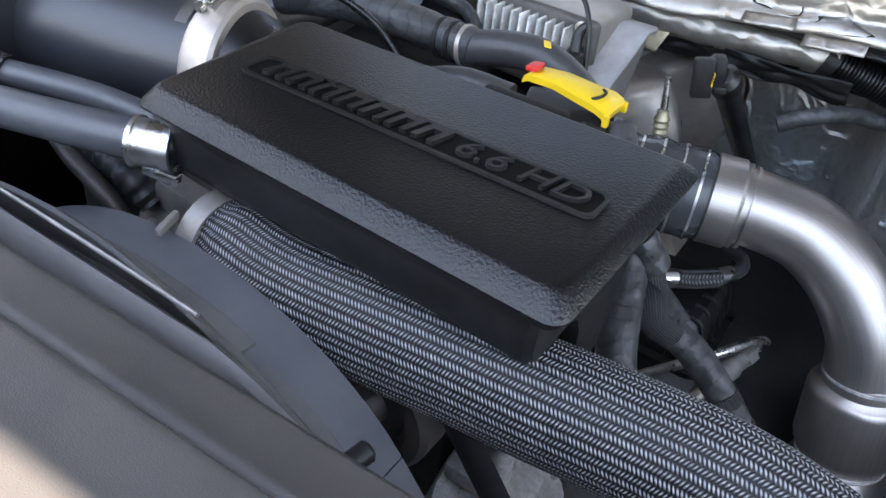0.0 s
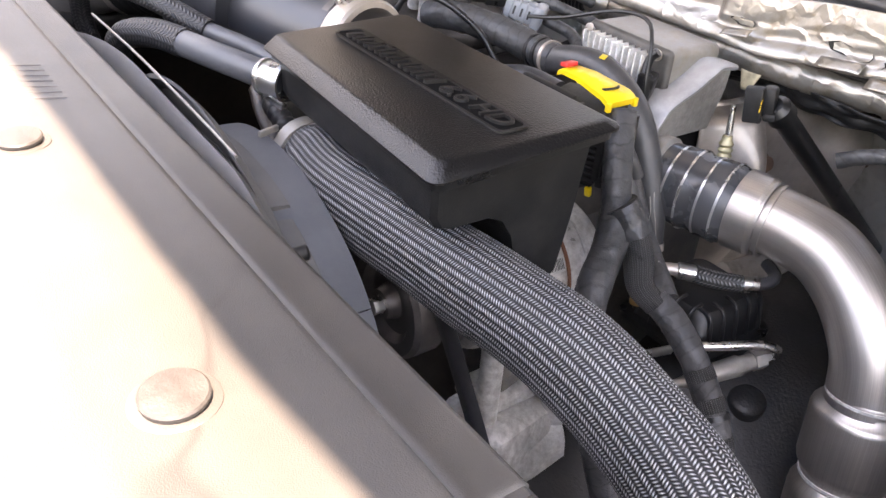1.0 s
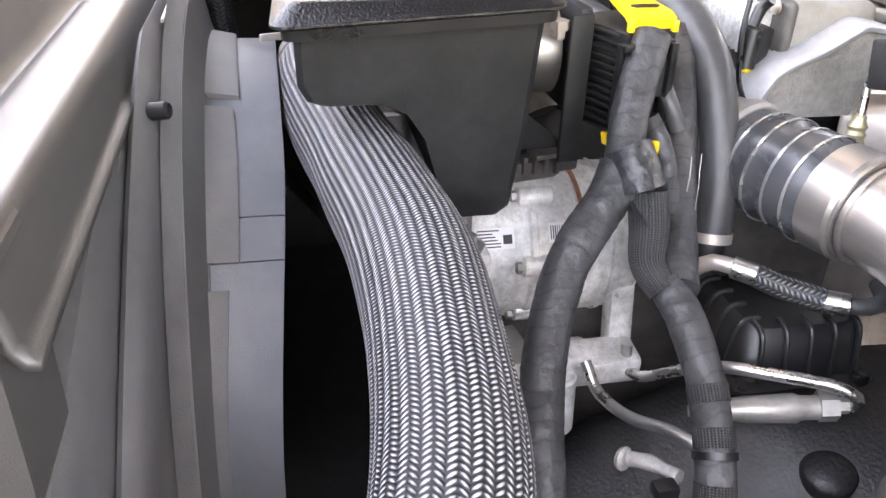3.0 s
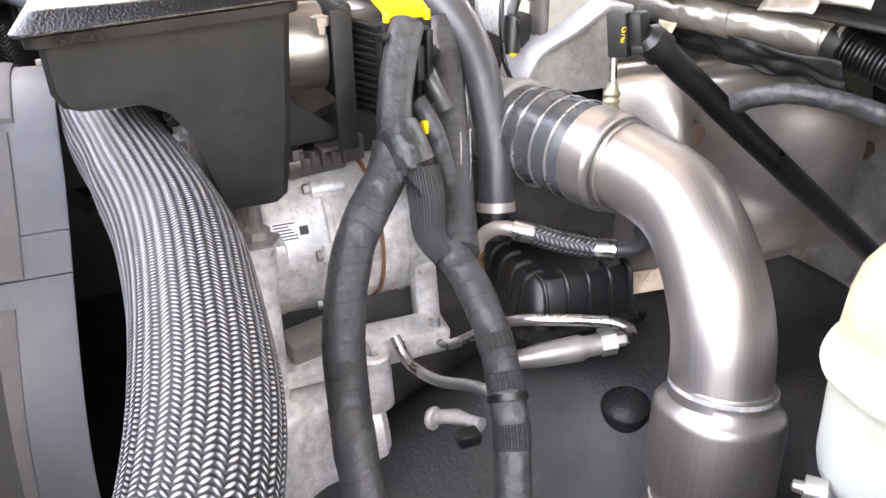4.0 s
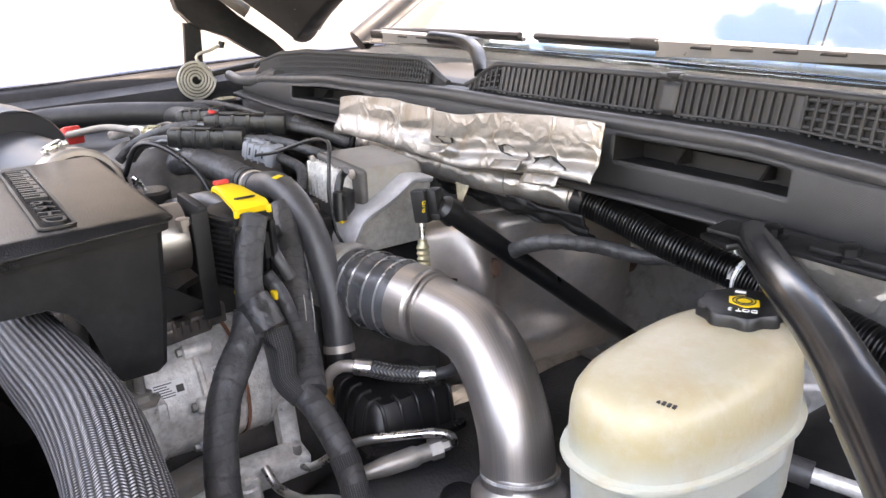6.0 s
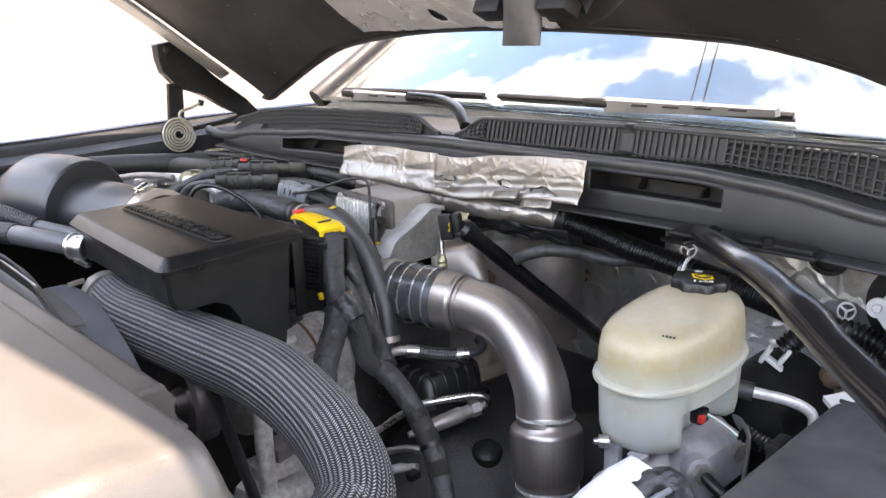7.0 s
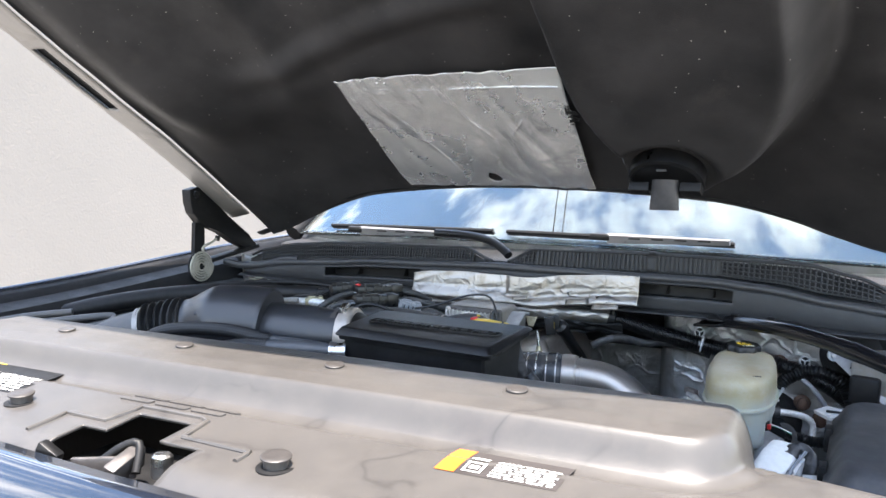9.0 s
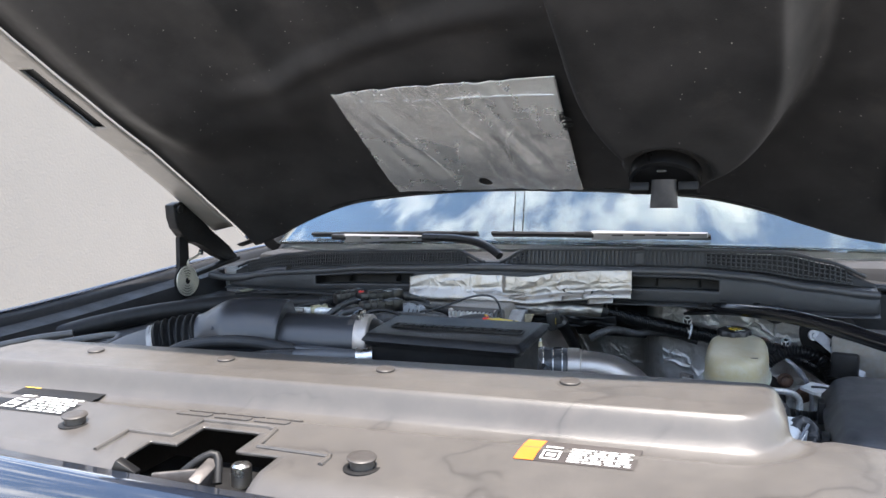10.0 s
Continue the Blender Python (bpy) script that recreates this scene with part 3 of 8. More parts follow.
# cabin behind the windscreen, closed and dark
bm = bmesh.new()
box(bm, (0, 1.75, 1.15), (1.76, 1.30, 0.20), 0.02)
part("dashboard", bm, INTERIOR, truck)
bm = bmesh.new()
sheet(bm, steps(-0.98, 0.98, 30), steps(0, 1, 4), lambda x, v: V(x, 0.895 + 0.10 * x * x + 0.20 * v + 0.07 * x * x * v, 1.266 - 0.06 * x * x + 0.006 * v - 0.02 * math.sin(v * 3.1)))
solid(part("scuttle", bm, COWL, truck), 0.01, 0)


def glass_at(x, v):
    return V(x * (1 - 0.1 * v), 1.075 + 0.17 * x * x + 0.80 * v - 0.06 * v * v, 1.292 - 0.035 * x * x + 0.52 * v)


bm = bmesh.new()
sheet(bm, steps(-0.88, 0.88, 140), steps(0, 1, 70), glass_at)
solid(part("windscreen", bm, GLASS, truck, "curved windscreen that mirrors the cloudy sky"), 0.005, 0)
bm = bmesh.new()
sheet(bm, steps(-0.91, 0.91, 30), steps(-0.03, 1.0, 12), lambda x, v: glass_at(x, v) + V(0, 0.035, -0.035))
part("cabin_dark", bm, INTERIOR, truck)
# plain cab sides and rear that close the cabin
for side in (-1, 1):
    outline = ((1.32, 0.45), (1.32, 1.24), (1.86, 1.66), (2.68, 1.74), (2.68, 0.45))
    bm = bmesh.new()
    loft(bm, [[V(side * (x - 0.06 * smooth(1.2, 1.7, z)), y, z) for y, z in outline] for x in (0.86, 0.875)])
    part("cab_side", bm, PAINT, truck)
bm = bmesh.new()
box(bm, (0, 2.69, 1.10), (1.74, 0.02, 1.30), 0.004)
part("cab_rear", bm, PAINT, truck)
for side in (-1, 1):
    pts = [glass_at(side * 0.89, v) + V(side * 0.015, 0, 0) for v in (0, 0.3, 0.7, 1.0)]
    part("pillar", tube(pts, 0.03, 10, 0.05), BLACK_MATT, truck)
bm = bmesh.new()
top = [glass_at(x, 1.0) for x in steps(-0.88, 0.88, 20)]
sheet(bm, list(range(21)), steps(0, 1, 6), lambda i, v: top[int(i)] + V(0, 0.9 * v, 0.05 * math.sin(v * 3)))
solid(part("roof", bm, PAINT, truck), 0.01, 0)

# ---- radiator cover ----
DECK_X = 0.622
HOLE_A = (-0.098, 0.090, -0.234, -0.158)
HOLE_B = (-0.058, 0.030, -0.158, -0.108)


def cover_height(x, y):
    low = 1.2175 + 0.085 * min(0, y + 0.05) - 0.03 * smooth(-0.19, -0.27, y) - 0.03 * smooth(0.0, 0.10, y)
    dx = abs(x) - DECK_X
    dy = -0.030 - y
    q = V(max(dx + 0.06, 0), max(dy + 0.06, 0), 0).length - 0.06 + min(max(dx + 0.06, dy + 0.06), 0)
    roll = min(1.0, max(0.0, (q + 0.034) / 0.040))
    up = (1 - roll ** 3.4) * smooth(0.012, 0.000, q)
    # the front of the deck is a steep step, its ends are rolled
    steep = (1 - 0.10 * roll ** 2) * smooth(0.012, -0.018, q)
    up += (steep - up) * smooth(-0.03, 0.03, dy - dx)
    z = low + (1.2505 - low) * up
    z -= 0.0060 * smooth(0.020, 0.0, abs(q - 0.024)) * smooth(0.10, 0.05, y)
    z += 0.0025 * smooth(-0.01, 0.02, y) * smooth(0.09, 0.05, y)
    # rear fall, groove and flange
    z -= 0.043 * smooth(0.106, 0.124, y) * smooth(0.645, 0.605, abs(x))
    z += 0.0045 * smooth(0.124, 0.132, y) * smooth(0.625, 0.595, abs(x))
    z -= 0.035 * smooth(0.157, 0.166, y)
    z -= 0.010 * smooth(0.64, 0.80, abs(x))
    return z


def cover_at(x, y):
    # the cover sits a little askew, dipping to its far end
    return V(x, y + 0.05 * x * x * smooth(-0.05, -0.25, y) + 0.0235 * (x - 0.376) + 0.004, cover_height(x, y) + 0.0025 + 0.0125 * (x - 0.376))


cover = thing("radiator_cover", "dusty taupe-grey plastic radiator cover with raised rear deck", "radiator cover", (0, 0, 1.2))
xs = sorted(set([round(v, 4) for v in steps(-0.80, 0.80, 160) + steps(0.595, 0.650, 28) + steps(-0.650, -0.595, 28)] + [-0.447, 0.447, HOLE_A[0], HOLE_A[1], HOLE_B[0], HOLE_B[1]]))
ys = sorted(set([round(v, 4) for v in steps(-0.256, 0.17, 142) + steps(-0.06, -0.01, 33)] + [0.124, HOLE_A[2], HOLE_A[3], HOLE_B[3]]))


def cover_keep(x, y):
    if abs(x) > 0.447 and y > 0.124 or abs(x) > 0.625 and y > 0.10 - 0.25 * (abs(x) - 0.625):
        return False
    for x0, x1, y0, y1 in (HOLE_A, HOLE_B):
        if x0 < x < x1 and y0 < y < y1:
            return False
    return True


for side in (-1, 1):
    bm = bmesh.new()
    loft(bm, [[V(side * x, y + 0.0235 * (side * x - 0.376) + 0.004, z + 0.0025 + 0.0125 * (side * x - 0.376)) for y, z in ((0.116, 1.206), (0.132, 1.2115), (0.155, 1.2115), (0.160, 1.206), (0.160, 1.12), (0.116, 1.12))] for x in (0.40, 0.452)])
    part("flange_end", bm, COVER, cover)
bm = bmesh.new()
sheet(bm, xs, ys, cover_at, cover_keep)
solid(part("panel", bm, COVER, cover, angle=60), 0.004, -1)
# moulded rib round the latch opening
for pts in (((-0.150, -0.195), (-0.150, -0.140), (-0.080, -0.140), (-0.070, -0.092), (0.030, -0.092)),
            ((0.030, -0.092), (0.044, -0.098), (0.050, -0.142), (0.150, -0.146), (0.150, -0.168))):
    line = [cover_at(x, y) + V(0, 0, 0.0005) for x, y in pts]
    dense = []
    for a, b in zip(line, line[1:]):
        dense += [a.lerp(b, k / 6) for k in range(6)]
    part("rib", sweep(bmesh.new(), dense + [line[-1]], 0.0035, 8), COVER, cover)
# embossed badge on the deck in front, drawn as plain blocks
for i, (x0, x1) in enumerate(((-0.122, -0.068), (-0.060, -0.006), (0.002, 0.052))):
    bm = bmesh.new()
    for k in range(2):
        loft(bm, [[cover_at(p.x + (p.y + 0.07) * 0.35, p.y) + V(0, 0, dz) for p in rrect(x0, x1, -0.082 + 0.018 * k, -0.073 + 0.018 * k, 0.003, 0)] for dz in (-0.002, 0.0020)])
    part("embossed_block", bm, COVER, cover)


def moulded_lines(x0, y0, n):
    for i in range(n):
        bm = bmesh.new()
        a, b = cover_at(x0 + 0.012 * i, y0), cover_at(x0 + 0.012 * i + 0.004, y0 + 0.02)
        sweep(bm, [a, a.lerp(b, 0.5), b], 0.0006, 5)
        part("moulded_mark", bm, COVER, cover)


moulded_lines(-0.02, 0.068, 7)


PIN = surface("worn_grey_plastic", (0.050, 0.045, 0.042), 0.40, var=0.12, scale=60, dust=(0.10, 0.095, 0.09), dust_amount=0.15)


def push_pin(x, y, r, post):
    at = cover_at(x, y)
    y, z = at.y, at.z
    pin = thing("push_pin", "round grey plastic push pin in the radiator cover", "fastener", (x, y, z), "push pins of the radiator cover")
    h = 0.006 + post
    part("head", lathe(bmesh.new(), (x, y, z + post + 0.0015), (0.06, -0.03, 1), [(-0.002, r * 0.6), (0.0, r * 0.98), (0.0020, r), (0.0029, r * 0.93), (0.0033, r * 0.5), (0.0034, 0.0)], 28), PIN, pin)
    part("washer", lathe(bmesh.new(), (x, y, z - 0.001), (0, 0, 1), [(-0.003, r * 1.3), (0.0012, r * 1.3), (0.0016, r * 1.22), (0.0012, r * 0.7)], 28), BLACK_MATT if post else COVER, pin)
    if post:
        part("post", cyl(bmesh.new(), (x, y, z - 0.004), (x, y, z + post), r * 0.82, 20), PIN, pin)


for x in (-0.397, -0.142, 0.122, 0.376):
    push_pin(x, 0.047, 0.0130, 0.0)
for x, y in ((-0.247, -0.136), (0.198, -0.160)):
    push_pin(x, y, 0.0165, 0.008)


def sticker(name, label, x0, x1, y0, y1, base, head, dark_text):
    st = thing(name, label, "label", ((x0 + x1) / 2, (y0 + y1) / 2, 1.21))

    def patch(a, b, c, d, lift):
        bm = bmesh.new()
        sheet(bm, steps(x0 + (x1 - x0) * a, x0 + (x1 - x0) * b, 4), steps(y0 + (y1 - y0) * c, y0 + (y1 - y0) * d, 3), lambda x, y: cover_at(x, y) + V(0, 0, lift))
        return bm

    part("backing", patch(0, 1, 0, 1, 0.0006), base, st)
    part("heading", patch(0, 0.17 if not dark_text else 0.20, 0 if not dark_text else 0.70, 1, 0.0010), head, st)
    rng = random.Random(3)
    for row in range(9):
        c = 0.06 + row * 0.10
        a = 0.44
        while a < 0.93:
            b = min(0.96, a + 0.07 + 0.16 * rng.random())
            part("text_bar", patch(a, b, c, c + 0.05, 0.0012), WHITE_INK, st)
            a = b + 0.025
    for a, b, c, d in ((0.21, 0.37, 0.10, 0.14), (0.21, 0.37, 0.42, 0.46), (0.21, 0.23, 0.14, 0.42), (0.35, 0.37, 0.14, 0.42), (0.25, 0.33, 0.22, 0.34), (0.21, 0.36, 0.56, 0.70), (0.22, 0.32, 0.78, 0.92)):
        part("pictogram", patch(a, b, c, d, 0.0012), WHITE_INK, st)
    return st


LABEL = surface("faded_brown_label", (0.050, 0.044, 0.042), 0.4, var=0.15, bump=0)
sticker("warning_label", "orange and white warning label on the radiator cover", 0.352, 0.480, -0.106, -0.048, LABEL, ORANGE, False)
sticker("caution_label", "black and white caution label on the radiator cover", -0.452, -0.290, -0.122, -0.040, BLACK_MATT, YELLOW, True)

# hood latch down in the opening
latch = thing("hood_latch", "zinc-plated hood latch in the cover's opening", "latch", (0, -0.2, 1.12))
bm = bmesh.new()
box(bm, (0.0, -0.18, 1.150), (0.26, 0.18, 0.01), 0.002)
part("plate", bm, BLACK_MATT, latch)
bm = bmesh.new()
box(bm, (-0.012, -0.205, 1.182), (0.07, 0.006, 0.026), 0.002, (0, 0, 32))
box(bm, (0.010, -0.195, 1.185), (0.016, 0.05, 0.030), 0.003, (15, 20, 10))
part("claw", bm, IRON, latch)
part("lever", tube([(-0.03, -0.215, 1.175), (-0.005, -0.19, 1.2), (0.015, -0.178, 1.206), (0.028, -0.195, 1.18)], 0.005, 10), BLACK_MATT, latch)
bm = bmesh.new()
cyl(bm, (0.045, -0.175, 1.17), (0.045, -0.172, 1.198), 0.012, 20, edge=0.003)
part("bolt", bm, ZINC, latch)
bm = bmesh.new()
box(bm, (-0.085, -0.22, 1.19), (0.03, 0.014, 0.02), 0.003, (0, 30, 10))
part("rubber_stop", bm, BLACK, latch)

# ---- fan shroud behind the cover ----
shroud = thing("fan_shroud", "dusty dark grey plastic fan shroud in stepped panels", "fan shroud", (0, 0.2, 0.9))


def shroud_panel(y0, y1, top, x0, x1, turn, rate):
    """An upright panel whose top edge runs level and then falls in an arc beside the fan."""
    bm = bmesh.new()
    rings = []
    for x in steps(x0, x1, 60):
        z = max(0.74, top - rate * max(0.0, x - turn) ** 1.35 - 0.35 * max(0.0, -0.12 - x) ** 1.5)
        rings.append([V(x, y0, 0.72), V(x, y0, z - 0.004), V(x, y0 + 0.003, z), V(x, y1 - 0.004, z - 0.006), V(x, y1, z - 0.014), V(x, y1, 0.72)])
    loft(bm, rings)
    return bm


part("panel", shroud_panel(0.168, 0.180, 1.205, -0.42, 0.48, 0.12, 0.9), SHROUD, shroud)
part("panel", shroud_panel(0.135, 0.1665, 1.172, -0.42, 0.50, 0.24, 0.5), SHROUD, shroud)
FAN_Z, FAN_R = 0.904, 0.256


def arc_panel(y0, y1, r0, r1, a0, a1, t=0.004, tip=0.0):
    """A strip of the round fan ring from y0 to y1 over the angles a0 to a1, with a rolled rear edge."""
    bm = bmesh.new()
    rings = []
    for a in steps(radians(a0), radians(a1), max(8, int((a1 - a0) / 2.5))):
        c, n = math.sin(a), math.cos(a)
        wob = 0.0008 * noise.noise(V(a * 6, y0 * 40, 2))
        ye = y1 + tip * (a - radians(a0)) / radians(a1 - a0)
        back, wide = 0.015 * smooth(0.5, 1.5, a) * smooth(0.195, 0.22, y1), 0.018 * smooth(0.8, 1.6, a)
        prof = [(y0 - back * 0.3, r0 + wide), (ye - back - 0.002, r1 + wide), (ye - back, r1 + wide - 0.0012), (ye - back, r1 + wide - t), (y0 - back * 0.3, r0 + wide - t)]
        rings.append([V((r + wob) * c, y, FAN_Z + (r + wob) * n) for y, r in prof])
    loft(bm, rings)
    return bm


SHROUD_COOL = surface("cool_grey_plastic", (0.105, 0.110, 0.120), 0.5, var=0.15, scale=9, dust=(0.19, 0.19, 0.19), dust_amount=0.25)
part("flare", arc_panel(0.181, 0.192, 0.312, 0.300, -75, 100), SHROUD, shroud, "flared lip of the fan ring")
part("flare_step", arc_panel(0.191, 0.203, 0.300, 0.262, -75, 100), SHROUD, shroud)
for a0, a1 in ((-75, 42.8), (43, 49.8), (50, 100)):
    part("ring_panel", arc_panel(0.198, 0.254, FAN_R, FAN_R - 0.001, a0, a1), SHROUD_COOL, shroud, "cool grey ring panel")
for a0, a1, y1, tip in ((-60, -30, 0.215, 0.004), (-29, 20, 0.219, 0.006), (23, 50, 0.221, 0.004), (54, 100, 0.219, 0.002)):
    part("tab", arc_panel(0.200, y1, FAN_R + 0.007, FAN_R + 0.0035, a0, a1, 0.005, tip), SHROUD, shroud, "overlapping stepped tab")
part("peg", cyl(bmesh.new(), (0.192, 0.178, 1.172), (0.195, 0.190, 1.174), 0.0055, 16, edge=0.0015), BLACK_MATT, shroud)
part("edge_trim", tube([(-0.30, 0.1805, 1.1985), (-0.16, 0.1805, 1.2045), (-0.04, 0.1805, 1.2060), (0.04, 0.1805, 1.2055), (0.10, 0.1805, 1.2040)], 0.0013, 8), DULL_NUT, shroud, "thin pale steel edge")

# ---- fan drive and belt, deep between shroud and engine ----
pulley = thing("idler_pulley", "dark steel idler pulley with a bright hub bolt", "pulley", (0.12, 0.32, 1.03))
bm = lathe(bmesh.new(), (0.097, 0.310, 1.026), (0, -1, 0), [(-0.03, 0.056), (-0.005, 0.056), (0, 0.052), (0.0, 0.040), (-0.008, 0.033), (-0.008, 0.018), (0.004, 0.014), (0.004, 0.0)], 36)
part("rim", bm, IRON, pulley)
part("bolt", lathe(bmesh.new(), (0.097, 0.304, 1.026), (0, -1, 0), [(-0.002, 0.009), (0.008, 0.009), (0.009, 0.007), (0.009, 0.0)], 6), ZINC, pulley)
bm = bmesh.new()
sweep(bm, curve([(0.140, 0.330, 1.075), (0.185, 0.330, 1.015), (0.235, 0.330, 0.945), (0.30, 0.330, 0.84)], 0.02), 0.015, 8, squash=0.25, up=(0, 1, 0))
lone("drive_belt", bm, RUBBER, "grey ribbed drive belt running down past the pulley", "belt")


# ---- engine block masses, dark and far down ----
engine = thing("engine", "cast engine block with grimy dark covers", "engine", (0, 0.6, 0.7))
bm = bmesh.new()
box(bm, (-0.11, 0.565, 0.88), (0.48, 0.36, 0.40), 0.03)
part("block", bm, GRIME, engine, "grimy cast block")
# front housings and small hoses below the intake tubes
bm = bmesh.new()
lathe(bm, (-0.165, 0.385, 1.02), (0, -1, 0.1), [(0, 0.040), (0.012, 0.040), (0.016, 0.034), (0.030, 0.032), (0.034, 0.020), (0.040, 0.018)], 28)
box(bm, (-0.150, 0.372, 1.062), (0.050, 0.026, 0.030), 0.006, (0, 15, 10))
part("pump_housing", bm, CAST_DULL, engine, "grey cast pump housing")
bm = bmesh.new()
box(bm, (-0.110, 0.366, 1.030), (0.030, 0.022, 0.060), 0.006, (0, -12, 8))
lathe(bm, (-0.110, 0.356, 1.045), (0, -1, 0), [(0, 0.008), (0.006, 0.008), (0.007, 0.005)], 6)
part("bracket_lug", bm, CAST_DULL, engine, "grey cast lug")
part("bypass_hose", sweep(bmesh.new(), curve([(-0.275, 0.37, 1.075), (-0.235, 0.352, 1.088), (-0.195, 0.350, 1.078), (-0.172, 0.356, 1.055)], 0.002), lambda s: 0.012 + 0.0014 * math.sin(s * math.tau / 0.012), 16), RUBBER, engine, "short ribbed rubber hose")
part("feed_pipe", tube([(-0.36, 0.38, 1.06), (-0.30, 0.365, 1.045), (-0.24, 0.362, 1.02), (-0.22, 0.37, 0.96)], 0.009, 14), IRON, engine)
bm = bmesh.new()
sheet(bm, steps(0.18, 0.86, 60), steps(0.36, 0.92, 50), lambda x, y: V(x, y, 0.935 - 0.28 * smooth(0.36, 0.20, x) * 0 - 0.45 * max(0, 0.62 - y) - 0.10 * smooth(0.45, 0.70, x) + 0.012 * noise.noise(V(x * 9, y * 9, 1))  - 0.12 * smooth(0.26, 0.05, V(x - 0.45, y - 0.55, 0).length)))
solid(part("splash_panel", bm, DEEP, engine, "dusty black splash panel with a domed boss"), 0.006, -1)
part("domed_boss", lathe(bmesh.new(), (0.288, 0.643, 0.902), (0.25, -0.20, 0.95), [(-0.02, 0.021), (0.000, 0.021), (0.003, 0.019), (0.006, 0.014), (0.0075, 0.007), (0.008, 0.0)], 28), DEEP, engine)

# ---- air box ----
airbox = thing("air_box", "black grained plastic air box with a wide flat lid", "air box", (0.1, 0.33, 1.1))


def lip_z(y):
    return 1.2320 + 0.07 * max(0.0, y - 0.258)


def askew(x, y):
    """The front edge runs a little slantwise."""
    return y - 0.040 * (x - 0.103) * (0.41 - y) / 0.15


def lid_ring(x0, x1, y0, y1, r, height):
    """A rounded outline, a little narrower in front, at height(y)."""
    return [V(0.103 + (p.x - 0.103) * (1 - (0.22 if p.x > 0.103 else 0.05) * (0.41 - p.y)), askew(p.x, p.y), height(p.y)) for p in rrect(x0, x1, y0, y1, r, 0, 6)]


def top_z(y):
    return 1.2432 + 0.018 * (y - 0.27)


lid_rings = [lid_ring(-0.043, 0.2505, 0.2575, 0.4085, 0.010, lambda y: lip_z(y) - 0.0022), lid_ring(-0.0445, 0.252, 0.256, 0.410, 0.011, lambda y: lip_z(y) - 0.0012),
             lid_ring(-0.0445, 0.252, 0.256, 0.410, 0.011, lip_z), lid_ring(-0.0435, 0.251, 0.2568, 0.409, 0.010, lambda y: lip_z(y) + 0.0010),
             lid_ring(-0.0365, 0.2445, 0.2650, 0.4065, 0.008, lambda y: top_z(y) - 0.0010), lid_ring(-0.0345, 0.2425, 0.2672, 0.4045, 0.007, top_z)]
bm = bmesh.new()
loft(bm, lid_rings)
lid = part("lid", bm, LID, airbox, "flat lid with a wide front bevel", angle=28)
SIDE = [(0.265, 1.2255), (0.266, 1.195), (0.271, 1.186), (0.280, 1.183), (0.312, 1.183), (0.326, 1.176), (0.337, 1.160), (0.343, 1.140), (0.347, 1.128), (0.351, 1.112), (0.357, 1.106), (0.384, 1.106), (0.391, 1.112), (0.397, 1.160), (0.402, 1.2365)]


def body_ring(x, inset):
    out = []
    for y, z in SIDE:
        k = (1.2245 - z) / 0.14
        out.append(V(x + (0.102 - x) * (0.06 * k), askew(x, y + (0.33 - y) * inset) + 0.002, z + (inset * 0.02 if z < 1.2 else 0)))
    return out


bm = bmesh.new()
loft(bm, [body_ring(-0.030, 0.06), body_ring(-0.026, 0.0), body_ring(0.228, 0.0), body_ring(0.232, 0.06)])
part("body", bm, BLACK_MATT, airbox, "deep black lower half", angle=30)
bm = bmesh.new()
loft(bm, [lid_ring(-0.040, 0.2475, 0.2615, 0.4065, 0.009, lambda y: lip_z(y) - 0.0090), lid_ring(-0.0405, 0.248, 0.2610, 0.407, 0.009, lambda y: lip_z(y) - 0.0030)])
part("seam", bm, BLACK, airbox)
# sunk name panel: rim, floor blackened in colour for its shade, raised characters
bm = bmesh.new()
outer = [rrect(-0.012, 0.226, 0.3165, 0.3445, 0.006, z) for z in (1.2446, 1.2464)]
inner = [rrect(-0.0095, 0.2235, 0.3190, 0.3420, 0.005, z) for z in (1.2464, 1.2446)]
loft(bm, [outer[0], outer[1], inner[0], inner[1]], False, False)
part("rim", bm, BLACK, lid)
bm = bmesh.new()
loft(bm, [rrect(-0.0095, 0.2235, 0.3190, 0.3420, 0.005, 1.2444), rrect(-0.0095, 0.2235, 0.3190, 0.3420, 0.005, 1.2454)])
part("panel_floor", bm, SUNK_SHADE, lid)
for i in range(7):
    # the maker's word is seven plain slanted blocks
    x = 0.002 + i * 0.0185
    bm = bmesh.new()
    for x0, x1, y0, y1 in ((0.0, 0.0045, 0, 0.017), (0.0105, 0.015, 0, 0.017), (0.0045, 0.0105, 0.0125, 0.017)):
        loft(bm, [[V(x + p.x + p.y * 0.22, 0.322 + p.y, z) for p in rrect(x0, x1, y0, y1, 0.0006, 0, 2)] for z in (1.2452, 1.2484)])
    part("raised_block", bm, BLACK, lid)
shear = Matrix(((1, 0.22, 0, 0), (0, 1, 0, 0), (0, 0, 1, 0), (0, 0, 0, 1)))
bm = lettering("6.6 HD", 0.0235, 0.0013, Matrix.Translation((0.179, 0.3305, 1.2465)) @ shear @ Matrix.Diagonal((1.12, 1, 1, 1)))
part("raised_lettering", bm, BLACK, lid)

# pale paper inlet ring and clip ears where the big hose starts
clip = thing("hose_clamp", "pale spring clamp with two ears on the braided hose", "clamp", (-0.05, 0.28, 1.14))
bm = ring(bmesh.new(), (-0.006, 0.284, 1.143), (1, 0, -0.1), 0.026, 0.004, 0.014)
part("band", bm, CAST_DULL, clip)
for dz in (-0.022, 0.024):
    bm = bmesh.new()
    box(bm, (-0.012, 0.252, 1.141 + dz), (0.004, 0.022, 0.006), 0.001, (0, 0, 20))
    part("ear", bm, CAST_DULL, clip)

